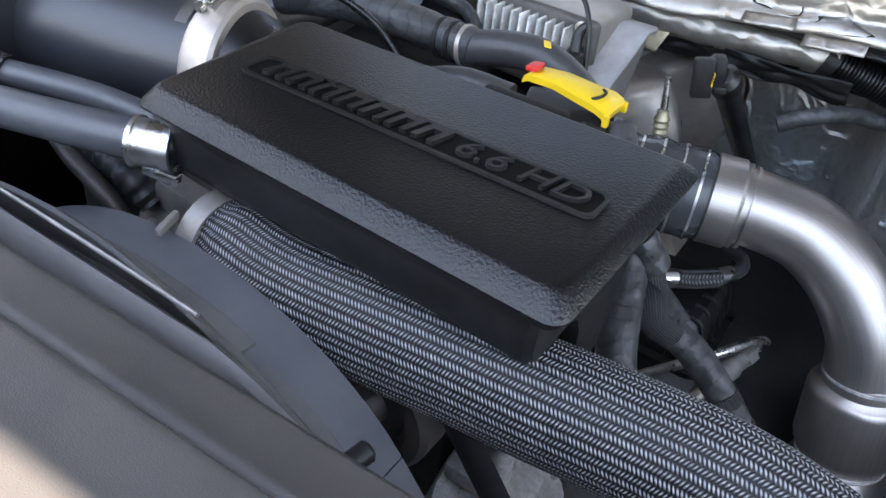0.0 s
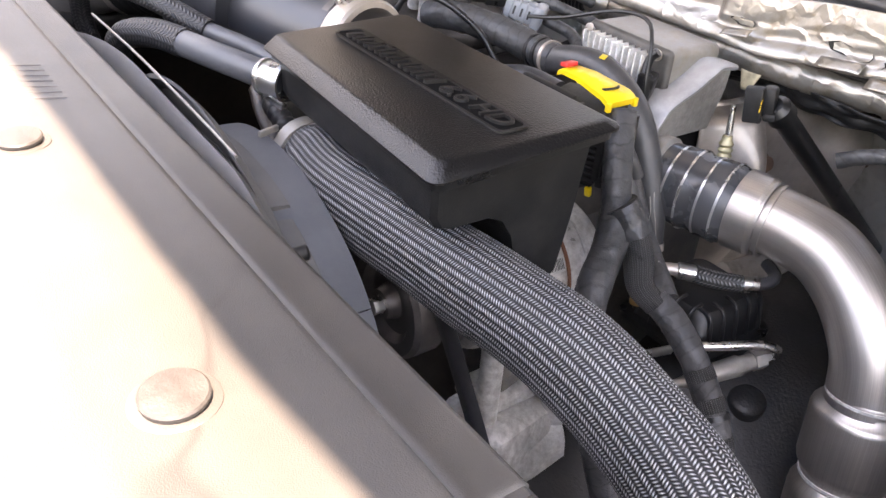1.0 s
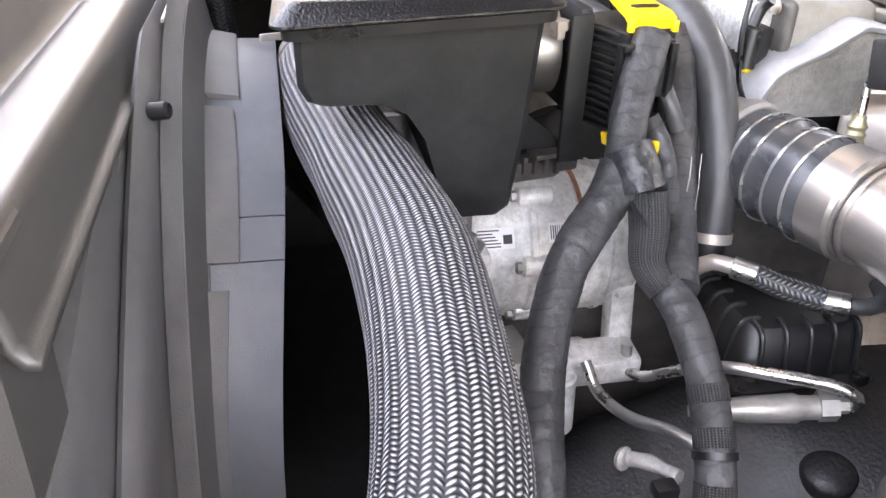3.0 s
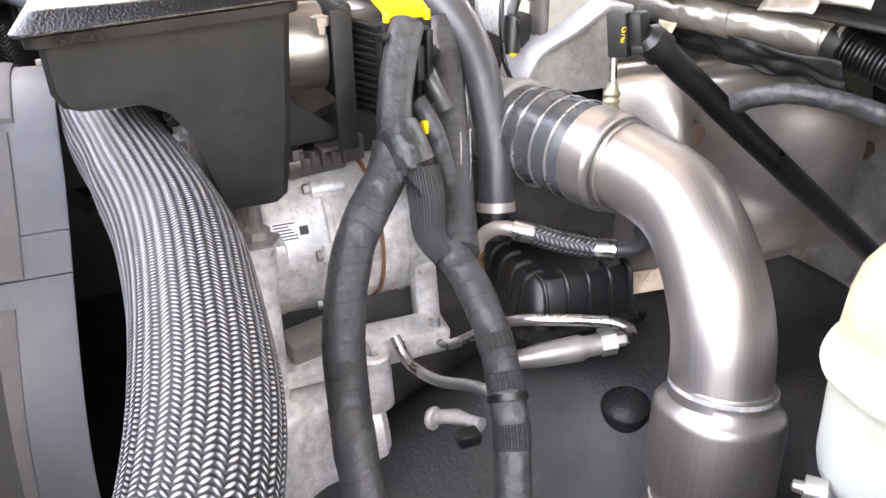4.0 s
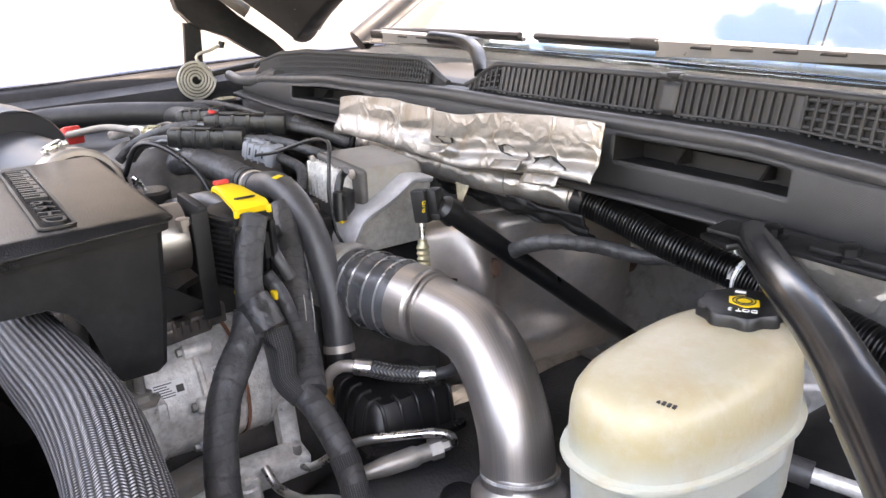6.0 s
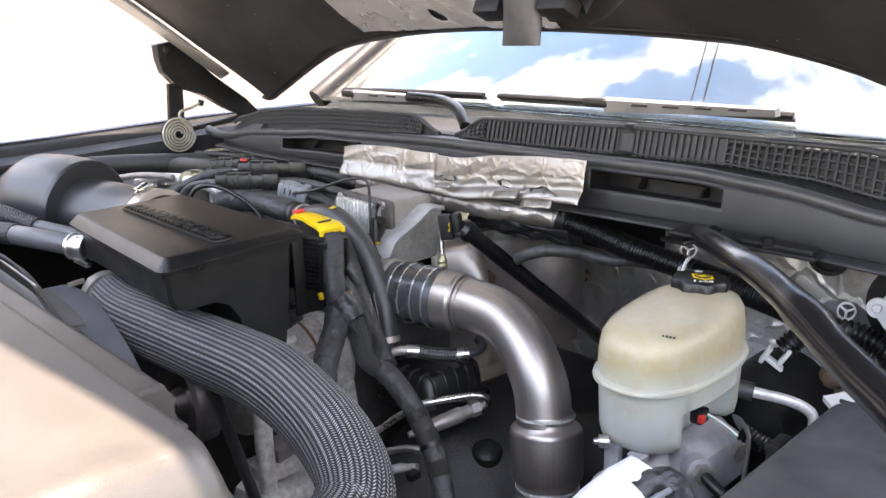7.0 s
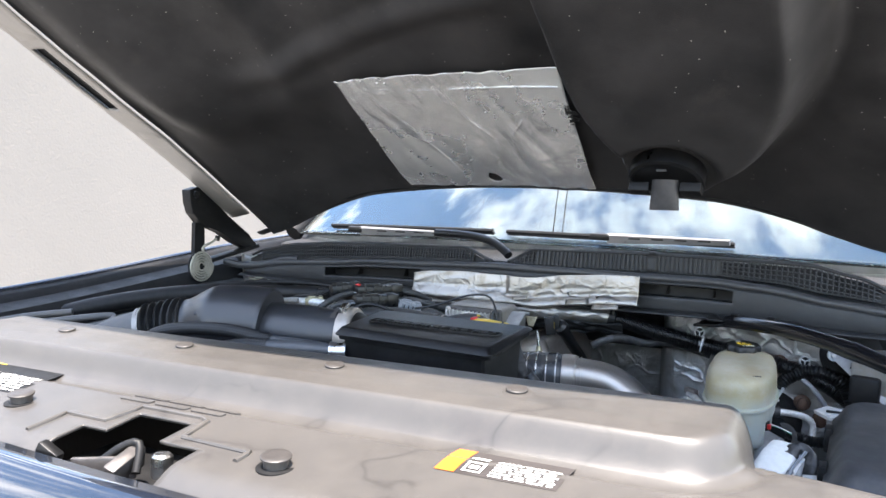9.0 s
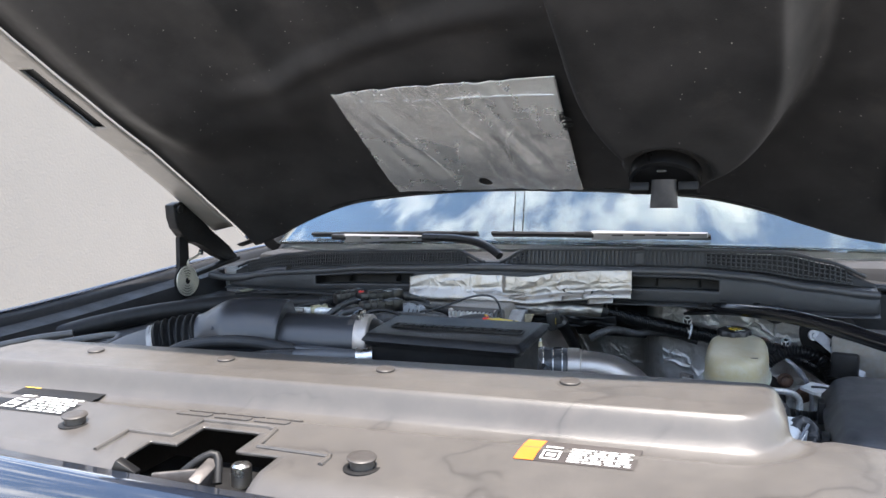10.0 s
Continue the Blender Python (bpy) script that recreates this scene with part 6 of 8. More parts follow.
for i in range(88):
    x = -0.745 + i * 0.0075
    if x < -0.065:
        slat(x, 0.8)
for i in range(6):
    slat(0.006 + i * 0.0095)
for i in range(44):
    x = 0.066 + i * 0.0092
    if x < 0.452 and not 0.303 < x < 0.332:
        slat(x, 1.95)
for i in range(28):
    x = 0.458 + i * 0.0102
    slat(x)
for x0, x1, n in ((-0.755, -0.09, 4), (0.012, 0.060, 4), (0.456, 0.745, 4)):
    for j in range(1, n + 1):
        part("crossbar", tube([cowl_at(x, j / (n + 0.7)) - V(0, 0, 0.001) for x in steps(x0, x1, 30)], 0.0019, 6, 0.02), COWL, cowl)

# wiper linkage cover in the notch and the wipers
lone("wiper_arm_base", tube([(-0.26, 0.995, 1.317), (-0.16, 0.985, 1.316), (-0.085, 0.955, 1.309), (-0.035, 0.925, 1.292), (-0.02, 0.915, 1.283)], 0.010, 14), BLACK, "dark rubber-covered wiper arm base in the cowl's notch", "wiper")


WIPER_SILVER = surface("silver_grey_paint", (0.20, 0.197, 0.195), 0.35, 0.3, var=0.08, bump=0.0001)


def wiper(x0, x1, xb0, xb1, y, z):
    w = thing("wiper", "silver grey windscreen wiper with a slotted arm", "wiper", ((x0 + x1) / 2, y, z), "windscreen wipers")
    bm = bmesh.new()
    box(bm, (x0 - 0.018, y, z + 0.002), (0.050, 0.020, 0.016), 0.004)
    part("hinge_block", bm, BLACK_MATT, w)
    rings = []
    n = 40
    bm = bmesh.new()
    for i in range(n + 1):
        t = i / n
        x = x0 + (x1 - x0) * t
        h = 0.012 * (1 - 0.45 * t)
        rings.append([V(x, y - 0.008 + 0.03 * t, z - h), V(x, y - 0.010 + 0.03 * t, z + h * 0.6), V(x, y - 0.004 + 0.03 * t, z + h), V(x, y + 0.006 + 0.03 * t, z + h * 0.8), V(x, y + 0.008 + 0.03 * t, z - h)])
    loft(bm, rings)
    part("arm", bm, WIPER_SILVER, w)
    for i in range(4):
        t = 0.22 + i * 0.19
        bm = bmesh.new()
        box(bm, (x0 + (x1 - x0) * t, y - 0.0075 + 0.03 * t, z + 0.001), ((x1 - x0) * 0.13, 0.006, 0.004), 0.001)
        part("slot", bm, BLACK_MATT, w)
    pts = [glass_at(x, 0.03) + V(0, -0.018, 0.012) for x in steps(xb0, xb1, 16)]
    part("blade", tube(pts, 0.0055, 8, 0.02), BLACK_MATT, w)
    part("blade_lip", tube([p + V(0, 0.008, -0.007) for p in pts], 0.004, 6, 0.03), RUBBER, w)


wiper(0.178, 0.447, -0.10, 0.452, 1.043, 1.321)
wiper(-0.545, -0.25, -0.72, -0.14, 1.075, 1.303)

# ---- heat shield foil on the cowl's front ----
hs = thing("foil_shield", "crumpled torn aluminium foil shield on the firewall", "heat shield", (0.05, 0.8, 1.22))


def foil_at(u, v):
    x = -0.204 + 0.521 * u
    top = 1.247 + 0.025 * u + 0.004 * math.sin(u * 9)
    z = top - (top - 1.196 - 0.020 * smooth(0.55, 1.0, u)) * v + 0.003 * noise.noise(V(u * 8, 0, 3))
    y = 0.792 + 0.026 * u + 0.004 * math.sin(u * 4) - 0.004 * math.sin(v * 3.1) - 0.024 * smooth(0.45, 1.0, v) * (0.6 + 0.4 * smooth(0.3, 0.6, u))
    w = V(x, y, z)
    fold = 0.004 * noise.noise(V(u * 3.2, v * 0.8, 0)) + 0.0014 * abs(noise.noise(V(u * 6 + v * 2.5, v * 1.5, 9)))
    step = -0.008 * smooth(0.44, 0.46, u) * smooth(0.75, 0.5, v)
    return w + V(0, fold + step, fold * 0.4)


bm = bmesh.new()
sheet(bm, steps(0, 1, 150), steps(0, 1, 40), foil_at)
solid(part("sheet", bm, FOIL, hs, angle=80), 0.0012, 0)
rng = random.Random(5)
for u0, v0, s in ((0.76, 0.66, 0.030), (0.88, 0.80, 0.034), (0.52, 0.55, 0.022)):
    p = foil_at(u0, v0) + V(0, -0.006, 0)
    bm = bmesh.new()
    edge = []
    for i in range(12):
        a = math.tau * i / 12
        r = s * (0.55 + 0.45 * rng.random())
        edge.append(V(p.x + r * math.cos(a), p.y + 0.004 * rng.random(), p.z + r * 0.28 * math.sin(a)))
    loft(bm, [edge, [e.lerp(p, 0.35) + V(0, 0.012, 0) for e in edge]], False, True)
    part("torn_hole", bm, BLACK_MATT, hs)
    bm = bmesh.new()
    sheet(bm, steps(-1, 1, 8), steps(0, 1, 4), lambda a, b: p + V(a * s * 0.8, -0.006 - 0.008 * b + 0.003 * noise.noise(V(a * 3, b * 3, s * 90)), -s * 0.25 - b * s * 0.3 + 0.003 * a))
    solid(part("torn_flap", bm, FOIL, hs), 0.001, 0)
# foil-wrapped conduit under the sheet
wrap_line = [(-0.225, 0.830, 1.174), (-0.12, 0.822, 1.178), (0.0, 0.812, 1.180), (0.10, 0.816, 1.180), (0.18, 0.832, 1.179), (0.255, 0.849, 1.176)]
bm = tube(wrap_line, 0.0165, 28, 0.004, shape=lambda s, a: 1 + 0.07 * noise.noise(V(s * 35, math.cos(a) * 2, math.sin(a) * 2)) + 0.03 * math.sin(s * 170 + 2 * a))
wrapped = thing("wrapped_conduit", "foil-wrapped conduit with crinkled tape turns", "conduit", (0, 0.82, 1.18))
part("wrap", bm, FOIL, wrapped, angle=70)
wl = curve(wrap_line, 0.004)
for f in (0.12, 0.31, 0.55, 0.78, 0.97):
    i = int(f * (len(wl) - 4))
    part("tape_turn", sweep(bmesh.new(), wl[i:i + 4], 0.0176, 28, shape=lambda s, a: 1 + 0.04 * noise.noise(V(s * 60 + f * 9, math.cos(a) * 2, math.sin(a) * 2))), FOIL, wrapped)
# ragged strip in plain black, which paints the dark void under the conduit
bm = bmesh.new()
sheet(bm, steps(0.0, 0.28, 50), steps(0, 1, 12), lambda x, v: V(x, 0.815 + 0.02 * v + 0.008 * noise.noise(V(x * 30, v * 4, 1)), 1.168 - 0.028 * v + 0.006 * noise.noise(V(x * 24, v * 3, 7))))
solid(lone("dark_insulation_strip", bm, BLACK_MATT, "ragged strip of insulation, coloured black for the dark void below the conduit", "insulation", angle=70), 0.002, 0)
bm = bmesh.new()
sheet(bm, steps(-1, 1, 6), steps(0, 1, 5), lambda a, b: V(0.085 + a * 0.014 * (1 - 0.6 * b), 0.803 - 0.004 * b, 1.170 - 0.022 * b))
solid(lone("tape_scrap", bm, surface("brittle_yellow_tape", (0.42, 0.36, 0.24), 0.6, var=0.3, scale=80), "brittle yellowed tape scrap hanging from the conduit", "tape"), 0.001, 0)

# ---- corrugated conduit ----
corr = curve([(0.243, 0.846, 1.177), (0.300, 0.860, 1.161), (0.355, 0.868, 1.146), (0.426, 0.884, 1.130), (0.500, 0.886, 1.118), (0.58, 0.882, 1.105), (0.66, 0.88, 1.08), (0.72, 0.88, 1.04)], 0.0006)
bm = sweep(bmesh.new(), corr, lambda s: 0.0152 + 0.0018 * max(-0.6, min(0.6, math.sin(s * math.tau / 0.0040))) / 0.6, 20)
cond = thing("corrugated_conduit", "glossy black corrugated cable conduit", "conduit", (0.45, 0.88, 1.12))
part("tube", bm, BLACK, cond, angle=50)
part("end_sleeve", sweep(bmesh.new(), corr[:22], 0.0178, 24), BLACK_MATT, cond, "plain black end sleeve")
lone("conduit_tie", ring(bmesh.new(), (0.428, 0.8845, 1.1297), (0.97, 0.12, -0.2), 0.0158, 0.0012, 0.005, 24), WHITE_PL, "white cable tie round the corrugated conduit", "cable tie")


def wall_clip(x, y, z, ax):
    c = thing("wall_clip", "round white push clip on the firewall foil", "clip", (x, y, z), "firewall clips")
    part("rim", ring(bmesh.new(), V(x, y, z) + V(*ax).normalized() * 0.006, ax, 0.0088, 0.0018, 0.008, 24), WHITE_PL, c)
    part("floor", lathe(bmesh.new(), (x, y, z), ax, [(0, 0.010), (0.003, 0.010), (0.003, 0.0)], 20), DARK_INK, c)
    for k in range(3):
        bm = bmesh.new()
        a = math.tau * k / 3 + 0.5
        box(bm, V(x, y, z) + V(*ax).normalized() * 0.007 + V(math.cos(a) * 0.0042, 0, math.sin(a) * 0.0042), (0.0085, 0.004, 0.0022), 0.0005, (0, -math.degrees(a), 0))
        part("spoke", bm, WHITE_PL, c)


wall_clip(0.418, 0.905, 1.150, (0.4, -0.9, 0.2))
wall_clip(0.618, 0.925, 1.108, (0.4, -0.9, 0.2))
bm = bmesh.new()
sweep(bm, curve([(0.420, 0.897, 1.143), (0.423, 0.886, 1.142), (0.425, 0.873, 1.140), (0.427, 0.866, 1.131)], 0.004), 0.0020, 10, squash=0.35)
lone("clip_strap", bm, DIRTY, "white plastic strap from the wall clip round the conduit", "strap")

# ---- brace tube across the bay's corner ----
brace = thing("brace_tube", "gloss black bent tube brace across the corner", "brace", (0.65, 0.6, 1.2))
bpts = curve([(0.476, 0.826, 1.196), (0.521, 0.768, 1.208), (0.566, 0.718, 1.216), (0.607, 0.676, 1.221), (0.647, 0.639, 1.222), (0.703, 0.581, 1.221), (0.748, 0.530, 1.218), (0.781, 0.496, 1.216), (0.818, 0.460, 1.214), (0.868, 0.408, 1.206), (0.906, 0.358, 1.196)], 0.008)
part("tube", sweep(bmesh.new(), bpts, lambda s: 0.0150 + 0.0016 * smooth(0.05, 0.0, abs(s - 0.345)), 28, squash=0.85), GLOSS_TUBE, brace)
bm = bmesh.new()
box(bm, (0.462, 0.828, 1.190), (0.07, 0.05, 0.006), 0.002, (8, -10, -35))
part("end_plate", bm, BLACK, brace)
bp = thing("brace_bracket", "black pressed bracket bolted under the cowl", "bracket", (0.53, 0.82, 1.2))
bm = bmesh.new()
box(bm, (0.535, 0.818, 1.199), (0.17, 0.035, 0.005), 0.002, (0, 2, 6))
box(bm, (0.575, 0.822, 1.203), (0.08, 0.026, 0.006), 0.002, (0, 2, 6))
part("plate", bm, BLACK_MATT, bp)
for x in (0.500, 0.565):
    bm = bmesh.new()
    lathe(bm, (x, 0.815, 1.202), (0, -0.1, 1), [(0, 0.012), (0.003, 0.012), (0.004, 0.008), (0.010, 0.008), (0.011, 0.006)], 6)
    part("bolt", bm, BLACK, bp)

# ---- brake fluid tank ----
tank = thing("brake_fluid_tank", "milky yellowed plastic brake fluid tank with a rim", "fluid tank", (0.535, 0.675, 1.0))
TX, TY = 0.536, 0.675
W, L = 0.114, 0.196


def tank_ring(z, k, dy=0.0, power=2.5):
    return oval(TX, TY + dy, W * k, L * k, z, 56, power)


rings = [tank_ring(1.100, 1.0), tank_ring(1.116, 0.995), tank_ring(1.131, 0.985), tank_ring(1.142, 0.955), tank_ring(1.1495, 0.89), tank_ring(1.1535, 0.78), tank_ring(1.1550, 0.6), tank_ring(1.1565, 0.3)]
rings = [[p + V(0, 0, 0.010 * smooth(0.62, 0.74, p.y) * smooth(1.12, 1.15, p.z)) for p in r] for r in rings]
bm = bmesh.new()
loft(bm, rings, False, True)
part("upper_half", bm, TANK, tank, "yellowed upper half", angle=60)
bm = bmesh.new()
loft(bm, [tank_ring(1.0965, 0.97), tank_ring(1.0965, 1.065, 0, 2.4), tank_ring(1.0990, 1.075, 0, 2.4), tank_ring(1.1015, 1.065, 0, 2.4), tank_ring(1.1030, 0.99)], False, False)
part("rim", bm, TANK, tank)


def low_ring(z, k, cut):
    out = []
    for p in tank_ring(z, k):
        a = smooth(TX + 0.002, TX + 0.030, p.x) * smooth(TY - 0.055, TY - 0.035, p.y) * smooth(TY + 0.055, TY + 0.035, p.y)
        out.append(V(p.x - cut * a, p.y, p.z))
    return out


bm = bmesh.new()
loft(bm, [low_ring(1.0980, 0.98, 0), low_ring(1.074, 0.975, 0.0), low_ring(1.066, 0.97, 0.028), low_ring(1.042, 0.955, 0.032), low_ring(1.033, 0.93, 0.032), low_ring(1.027, 0.86, 0.03), low_ring(1.025, 0.7, 0.02)], False, True)
part("lower_half", bm, TANK, tank, "pale lower half", angle=60)
CAPC = V(0.527, 0.740, 1.156)
bm = bmesh.new()
loft(bm, [[CAPC + V(math.cos(a) * r, math.sin(a) * r, z) for a in [math.tau * i / 48 for i in range(48)]] for z, r in ((0.0, 0.021), (0.006, 0.022))])
part("neck", bm, TANK, tank)
cap_rings = []
for z, r, sc in ((0.0045, 0.0285, 1), (0.006, 0.0305, 1), (0.015, 0.0305, 1), (0.0178, 0.0290, 0.8), (0.0186, 0.0265, 0.3)):
    cap_rings.append([CAPC + V(math.cos(a) * r * (1 + 0.055 * sc * math.cos(8 * a)), math.sin(a) * r * (1 + 0.055 * sc * math.cos(8 * a)), z) for a in [math.tau * i / 96 for i in range(96)]])
bm = bmesh.new()
loft(bm, cap_rings)
cap = part("cap", bm, BLACK, tank, "black scalloped screw cap", angle=40)
top = CAPC + V(0, 0, 0.0188)
bm = bmesh.new()
ring6 = lambda r, z: [top + V(0.002 + math.cos(math.tau * i / 6) * r * 1.25, 0.001 + math.sin(math.tau * i / 6) * r, z) for i in range(6)]
loft(bm, [ring6(0.0105, 0.0), ring6(0.0105, 0.0006)])
part("warning_symbol", bm, YELLOW, cap, "yellow warning symbol")
bm = bmesh.new()
for r in (0.0052, 0.0078):
    ring(bm, top + V(0.002, 0.001, 0.0009), (0, 0, 1), r, 0.0008, 0.0006, 24)
part("symbol_rings", bm, DARK_INK, cap)
bm = lettering("DOT 3", 0.0072, 0.00025, Matrix.Translation(top + V(0.011, -0.0135, 0.0004)) @ Matrix.Rotation(radians(212), 4, "Z"))
part("cap_lettering", bm, WHITE_INK, cap, "white printed letters")
bm = bmesh.new()
box(bm, top + V(-0.011, 0.015, 0.0003), (0.008, 0.004, 0.0006), 0.0002, (0, 0, 28))
part("book_symbol", bm, WHITE_INK, cap)
for i in range(4):
    bm = bmesh.new()
    box(bm, (0.563 + i * 0.0035, 0.609 + i * 0.0008, 1.1530), (0.0024, 0.0045, 0.0012), 0.0004, (0, 0, 20))
    part("ink_mark", bm, DARK_INK, tank, "small black ink mark")
bm = bmesh.new()
box(bm, (0.580, 0.659, 1.055), (0.014, 0.018, 0.016), 0.003)
plug = part("level_plug", bm, BLACK, tank, "black sensor plug")
bm = bmesh.new()
box(bm, (0.587, 0.651, 1.056), (0.006, 0.008, 0.008), 0.001)
part("plug_tab", bm, RED, plug, "red tab")
for k, mt in enumerate((GREEN, WHITE_PL)):
    part("sensor_wire", tube([(0.587, 0.663, 1.055 + 0.002 * k), (0.604, 0.664, 1.052), (0.622, 0.660, 1.045 + 0.002 * k)], 0.0012, 6), mt, plug)

mc = thing("master_cylinder", "grey cast brake master cylinder under the tank", "master cylinder", (0.55, 0.7, 0.97))
part("barrel", lathe(bmesh.new(), (0.540, 0.560, 0.984), (0.05, 1, 0.02), [(0, 0.012), (0.001, 0.022), (0.004, 0.026), (0.030, 0.026), (0.033, 0.029), (0.10, 0.030), (0.16, 0.031), (0.165, 0.026), (0.19, 0.026)], 32), CAST_GREY, mc)
bm = bmesh.new()
loft(bm, [rrect(0.556, 0.606, 0.628, 0.728, 0.012, z, 4) for z in (0.975, 1.000)] + [rrect(0.560, 0.600, 0.634, 0.722, 0.014, 1.018, 4), rrect(0.560, 0.584, 0.640, 0.716, 0.010, 1.027, 4)])
part("valve_body", bm, CAST_GREY, mc)
for x, y in ((0.526, 0.588), (0.556, 0.585)):
    bm = bmesh.new()
    loft(bm, [rrect(x - 0.009, x + 0.009, y - 0.007, y + 0.007, 0.003, z) for z in (0.985, 1.006, 1.018, 1.030)])
    part("tank_leg", bm, CAST_GREY, mc)
bm = bmesh.new()
box(bm, (0.541, 0.592, 1.012), (0.030, 0.006, 0.030), 0.001)
part("leg_web", bm, BLACK_MATT, mc)
part("clevis_pin", lathe(bmesh.new(), (0.524, 0.580, 1.034), (-0.7, -0.6, 0), [(0, 0.007), (0.010, 0.007), (0.010, 0.0035), (0.015, 0.003), (0.016, 0)], 14), ZINC, mc)
for y, ax in ((0.640, (0.8, -0.6, 0.1)), (0.705, (0.9, -0.4, 0.0))):
    part("outlet_boss", lathe(bmesh.new(), (0.588, y, 1.008), ax, [(0, 0.015), (0.016, 0.014), (0.018, 0.010)], 20), CAST_GREY, mc)
    part("union_nut", lathe(bmesh.new(), V(0.588, y, 1.008) + V(*ax) * 0.017, ax, [(0, 0.0105), (0.009, 0.0105), (0.010, 0.008), (0.010, 0.004)], 6), DULL_NUT, mc)
part("brake_line", tube([(0.606, 0.627, 1.010), (0.626, 0.618, 1.006), (0.650, 0.622, 0.990), (0.672, 0.635, 0.965), (0.68, 0.65, 0.90)], 0.0062, 12), BLACK, mc)
part("booster", lathe(bmesh.new(), (0.563, 0.775, 0.985), (0, 1, 0), [(0, 0.03), (0.01, 0.055), (0.05, 0.06), (0.14, 0.06)], 28), BLACK_MATT, mc)
hy = thing("booster_line", "bent grey steel hydraulic line with a rubber end", "pipe", (0.62, 0.78, 1.03))
part("run", tube([(0.578, 0.748, 1.053), (0.600, 0.757, 1.051), (0.626, 0.773, 1.045), (0.643, 0.784, 1.034), (0.648, 0.784, 1.018), (0.645, 0.775, 0.99), (0.64, 0.77, 0.95)], 0.0062, 14, 0.006), CAST, hy)
part("rubber_end", cyl(bmesh.new(), (0.556, 0.738, 1.056), (0.592, 0.753, 1.052), 0.0105, 16), RUBBER, hy)
part("second_run", tube([(0.620, 0.865, 1.088), (0.640, 0.868, 1.070), (0.662, 0.87, 1.040), (0.672, 0.86, 1.01), (0.67, 0.85, 0.97)], 0.0050, 12, 0.006), CAST_GREY, hy)
lh = thing("loom_sleeve", "short black corrugated sleeve with a white clip", "loom", (0.59, 0.8, 1.09))
sl = curve([(0.578, 0.853, 1.068), (0.594, 0.862, 1.086), (0.622, 0.870, 1.100), (0.655, 0.872, 1.102), (0.690, 0.868, 1.088), (0.71, 0.86, 1.05)], 0.0012)
part("sleeve", sweep(bmesh.new(), sl, lambda s: 0.0125 + 0.0014 * math.sin(s * math.tau / 0.006), 16), BLACK, lh)
bm = bmesh.new()
box(bm, (0.573, 0.843, 1.052), (0.024, 0.014, 0.005), 0.0015, (0, 35, 20))
box(bm, (0.564, 0.840, 1.062), (0.005, 0.014, 0.024), 0.0015, (0, 30, 20))
box(bm, (0.584, 0.845, 1.062), (0.005, 0.014, 0.024), 0.0015, (0, 30, 20))
part("clip", bm, WHITE_PL, lh)
for x, z in ((0.600, 1.095), (0.655, 1.00), (0.575, 1.105), (0.620, 1.03)):
    bm = bmesh.new()
    lathe(bm, (x, 0.905, z), (0.2, -1, 0.1), [(0, 0.016), (0.006, 0.016), (0.008, 0.011), (0.018, 0.010), (0.020, 0.006)], 12)
    lone("firewall_bolt", bm, RUST, "rusty brown bolt with washer on the firewall", "bolt", "firewall bolts")
bm = bmesh.new()
lathe(bm, (0.70, 0.915, 1.135), (0.1, -1, 0), [(0, 0.055), (0.010, 0.055), (0.014, 0.045), (0.012, 0.030), (0.024, 0.022), (0.024, 0.0)], 32)
lone("rubber_grommet", bm, BLACK_MATT, "large black rubber grommet in the firewall", "grommet")
bm = bmesh.new()
lathe(bm, (0.600, 0.905, 1.177), (0.1, -1, 0), [(0, 0.024), (0.004, 0.024), (0.004, 0.018), (0.001, 0.017), (0.001, 0)], 24)
lone("wall_plug", bm, BLACK_MATT, "black plug in the insulation foil", "plug")

# pipes left of the tank
st = thing("steel_tubes", "two bent steel tubes beside the brake tank", "pipe", (0.45, 0.72, 1.04))
for k in range(2):
    part("run", tube([(0.430, 0.76, 1.060 - 0.012 * k), (0.452, 0.735, 1.058 - 0.014 * k), (0.475, 0.715, 1.042 - 0.016 * k), (0.485, 0.705, 1.015 - 0.016 * k)], 0.0065, 12), CAST, st)
bm = bmesh.new()
box(bm, (0.435, 0.758, 1.066), (0.03, 0.012, 0.012), 0.002, (0, 0, -40))
part("clip", bm, STAMPED, st)

# ---- white module connector in front of the tank ----
wc = thing("module_connector", "white plastic module connector with a red lock slide", "connector", (0.61, 0.45, 1.05))
WA = V(0.604, 0.489, 1.094)            # rear top edge of the white cover
WD = V(-0.030, -0.078, -0.040)         # along the cover, down to its front
WW = V(0.049, -0.010, -0.002)          # across the cover
WN = WW.cross(WD).normalized()
if WN.z < 0:
    WN = -WN


def wcp(a, b, h):
    return WA + WW * a + WD * b + WN * h


bm = bmesh.new()
rows = []
for b, h0, h1, w in ((-0.02, -0.012, -0.004, 0.05), (0.0, -0.026, 0.0, 0.02), (0.25, -0.032, 0.003, 0.0), (0.55, -0.034, 0.002, 0.0), (0.90, -0.034, -0.004, 0.02), (1.05, -0.034, -0.014, 0.06), (1.08, -0.032, -0.026, 0.10)):
    rows.append([wcp(w, b, h0), wcp(w, b, h1 - 0.008), wcp(w + 0.10, b, h1 - 0.002), wcp(w + 0.28, b, h1), wcp(0.72 - w, b, h1), wcp(0.90 - w, b, h1 - 0.002), wcp(1.0 - w, b, h1 - 0.008), wcp(1.0 - w, b, h0)])
loft(bm, rows)
part("shell", bm, WHITE_PL, wc)
bm = bmesh.new()
loft(bm, [[wcp(a, b, h) for a, b in ((0.22, 0.74), (0.62, 0.74), (0.62, 1.00), (0.22, 1.00))] for h in (-0.012, 0.0015)])
part("lock", bm, PINK, wc, "faded red lock slide")
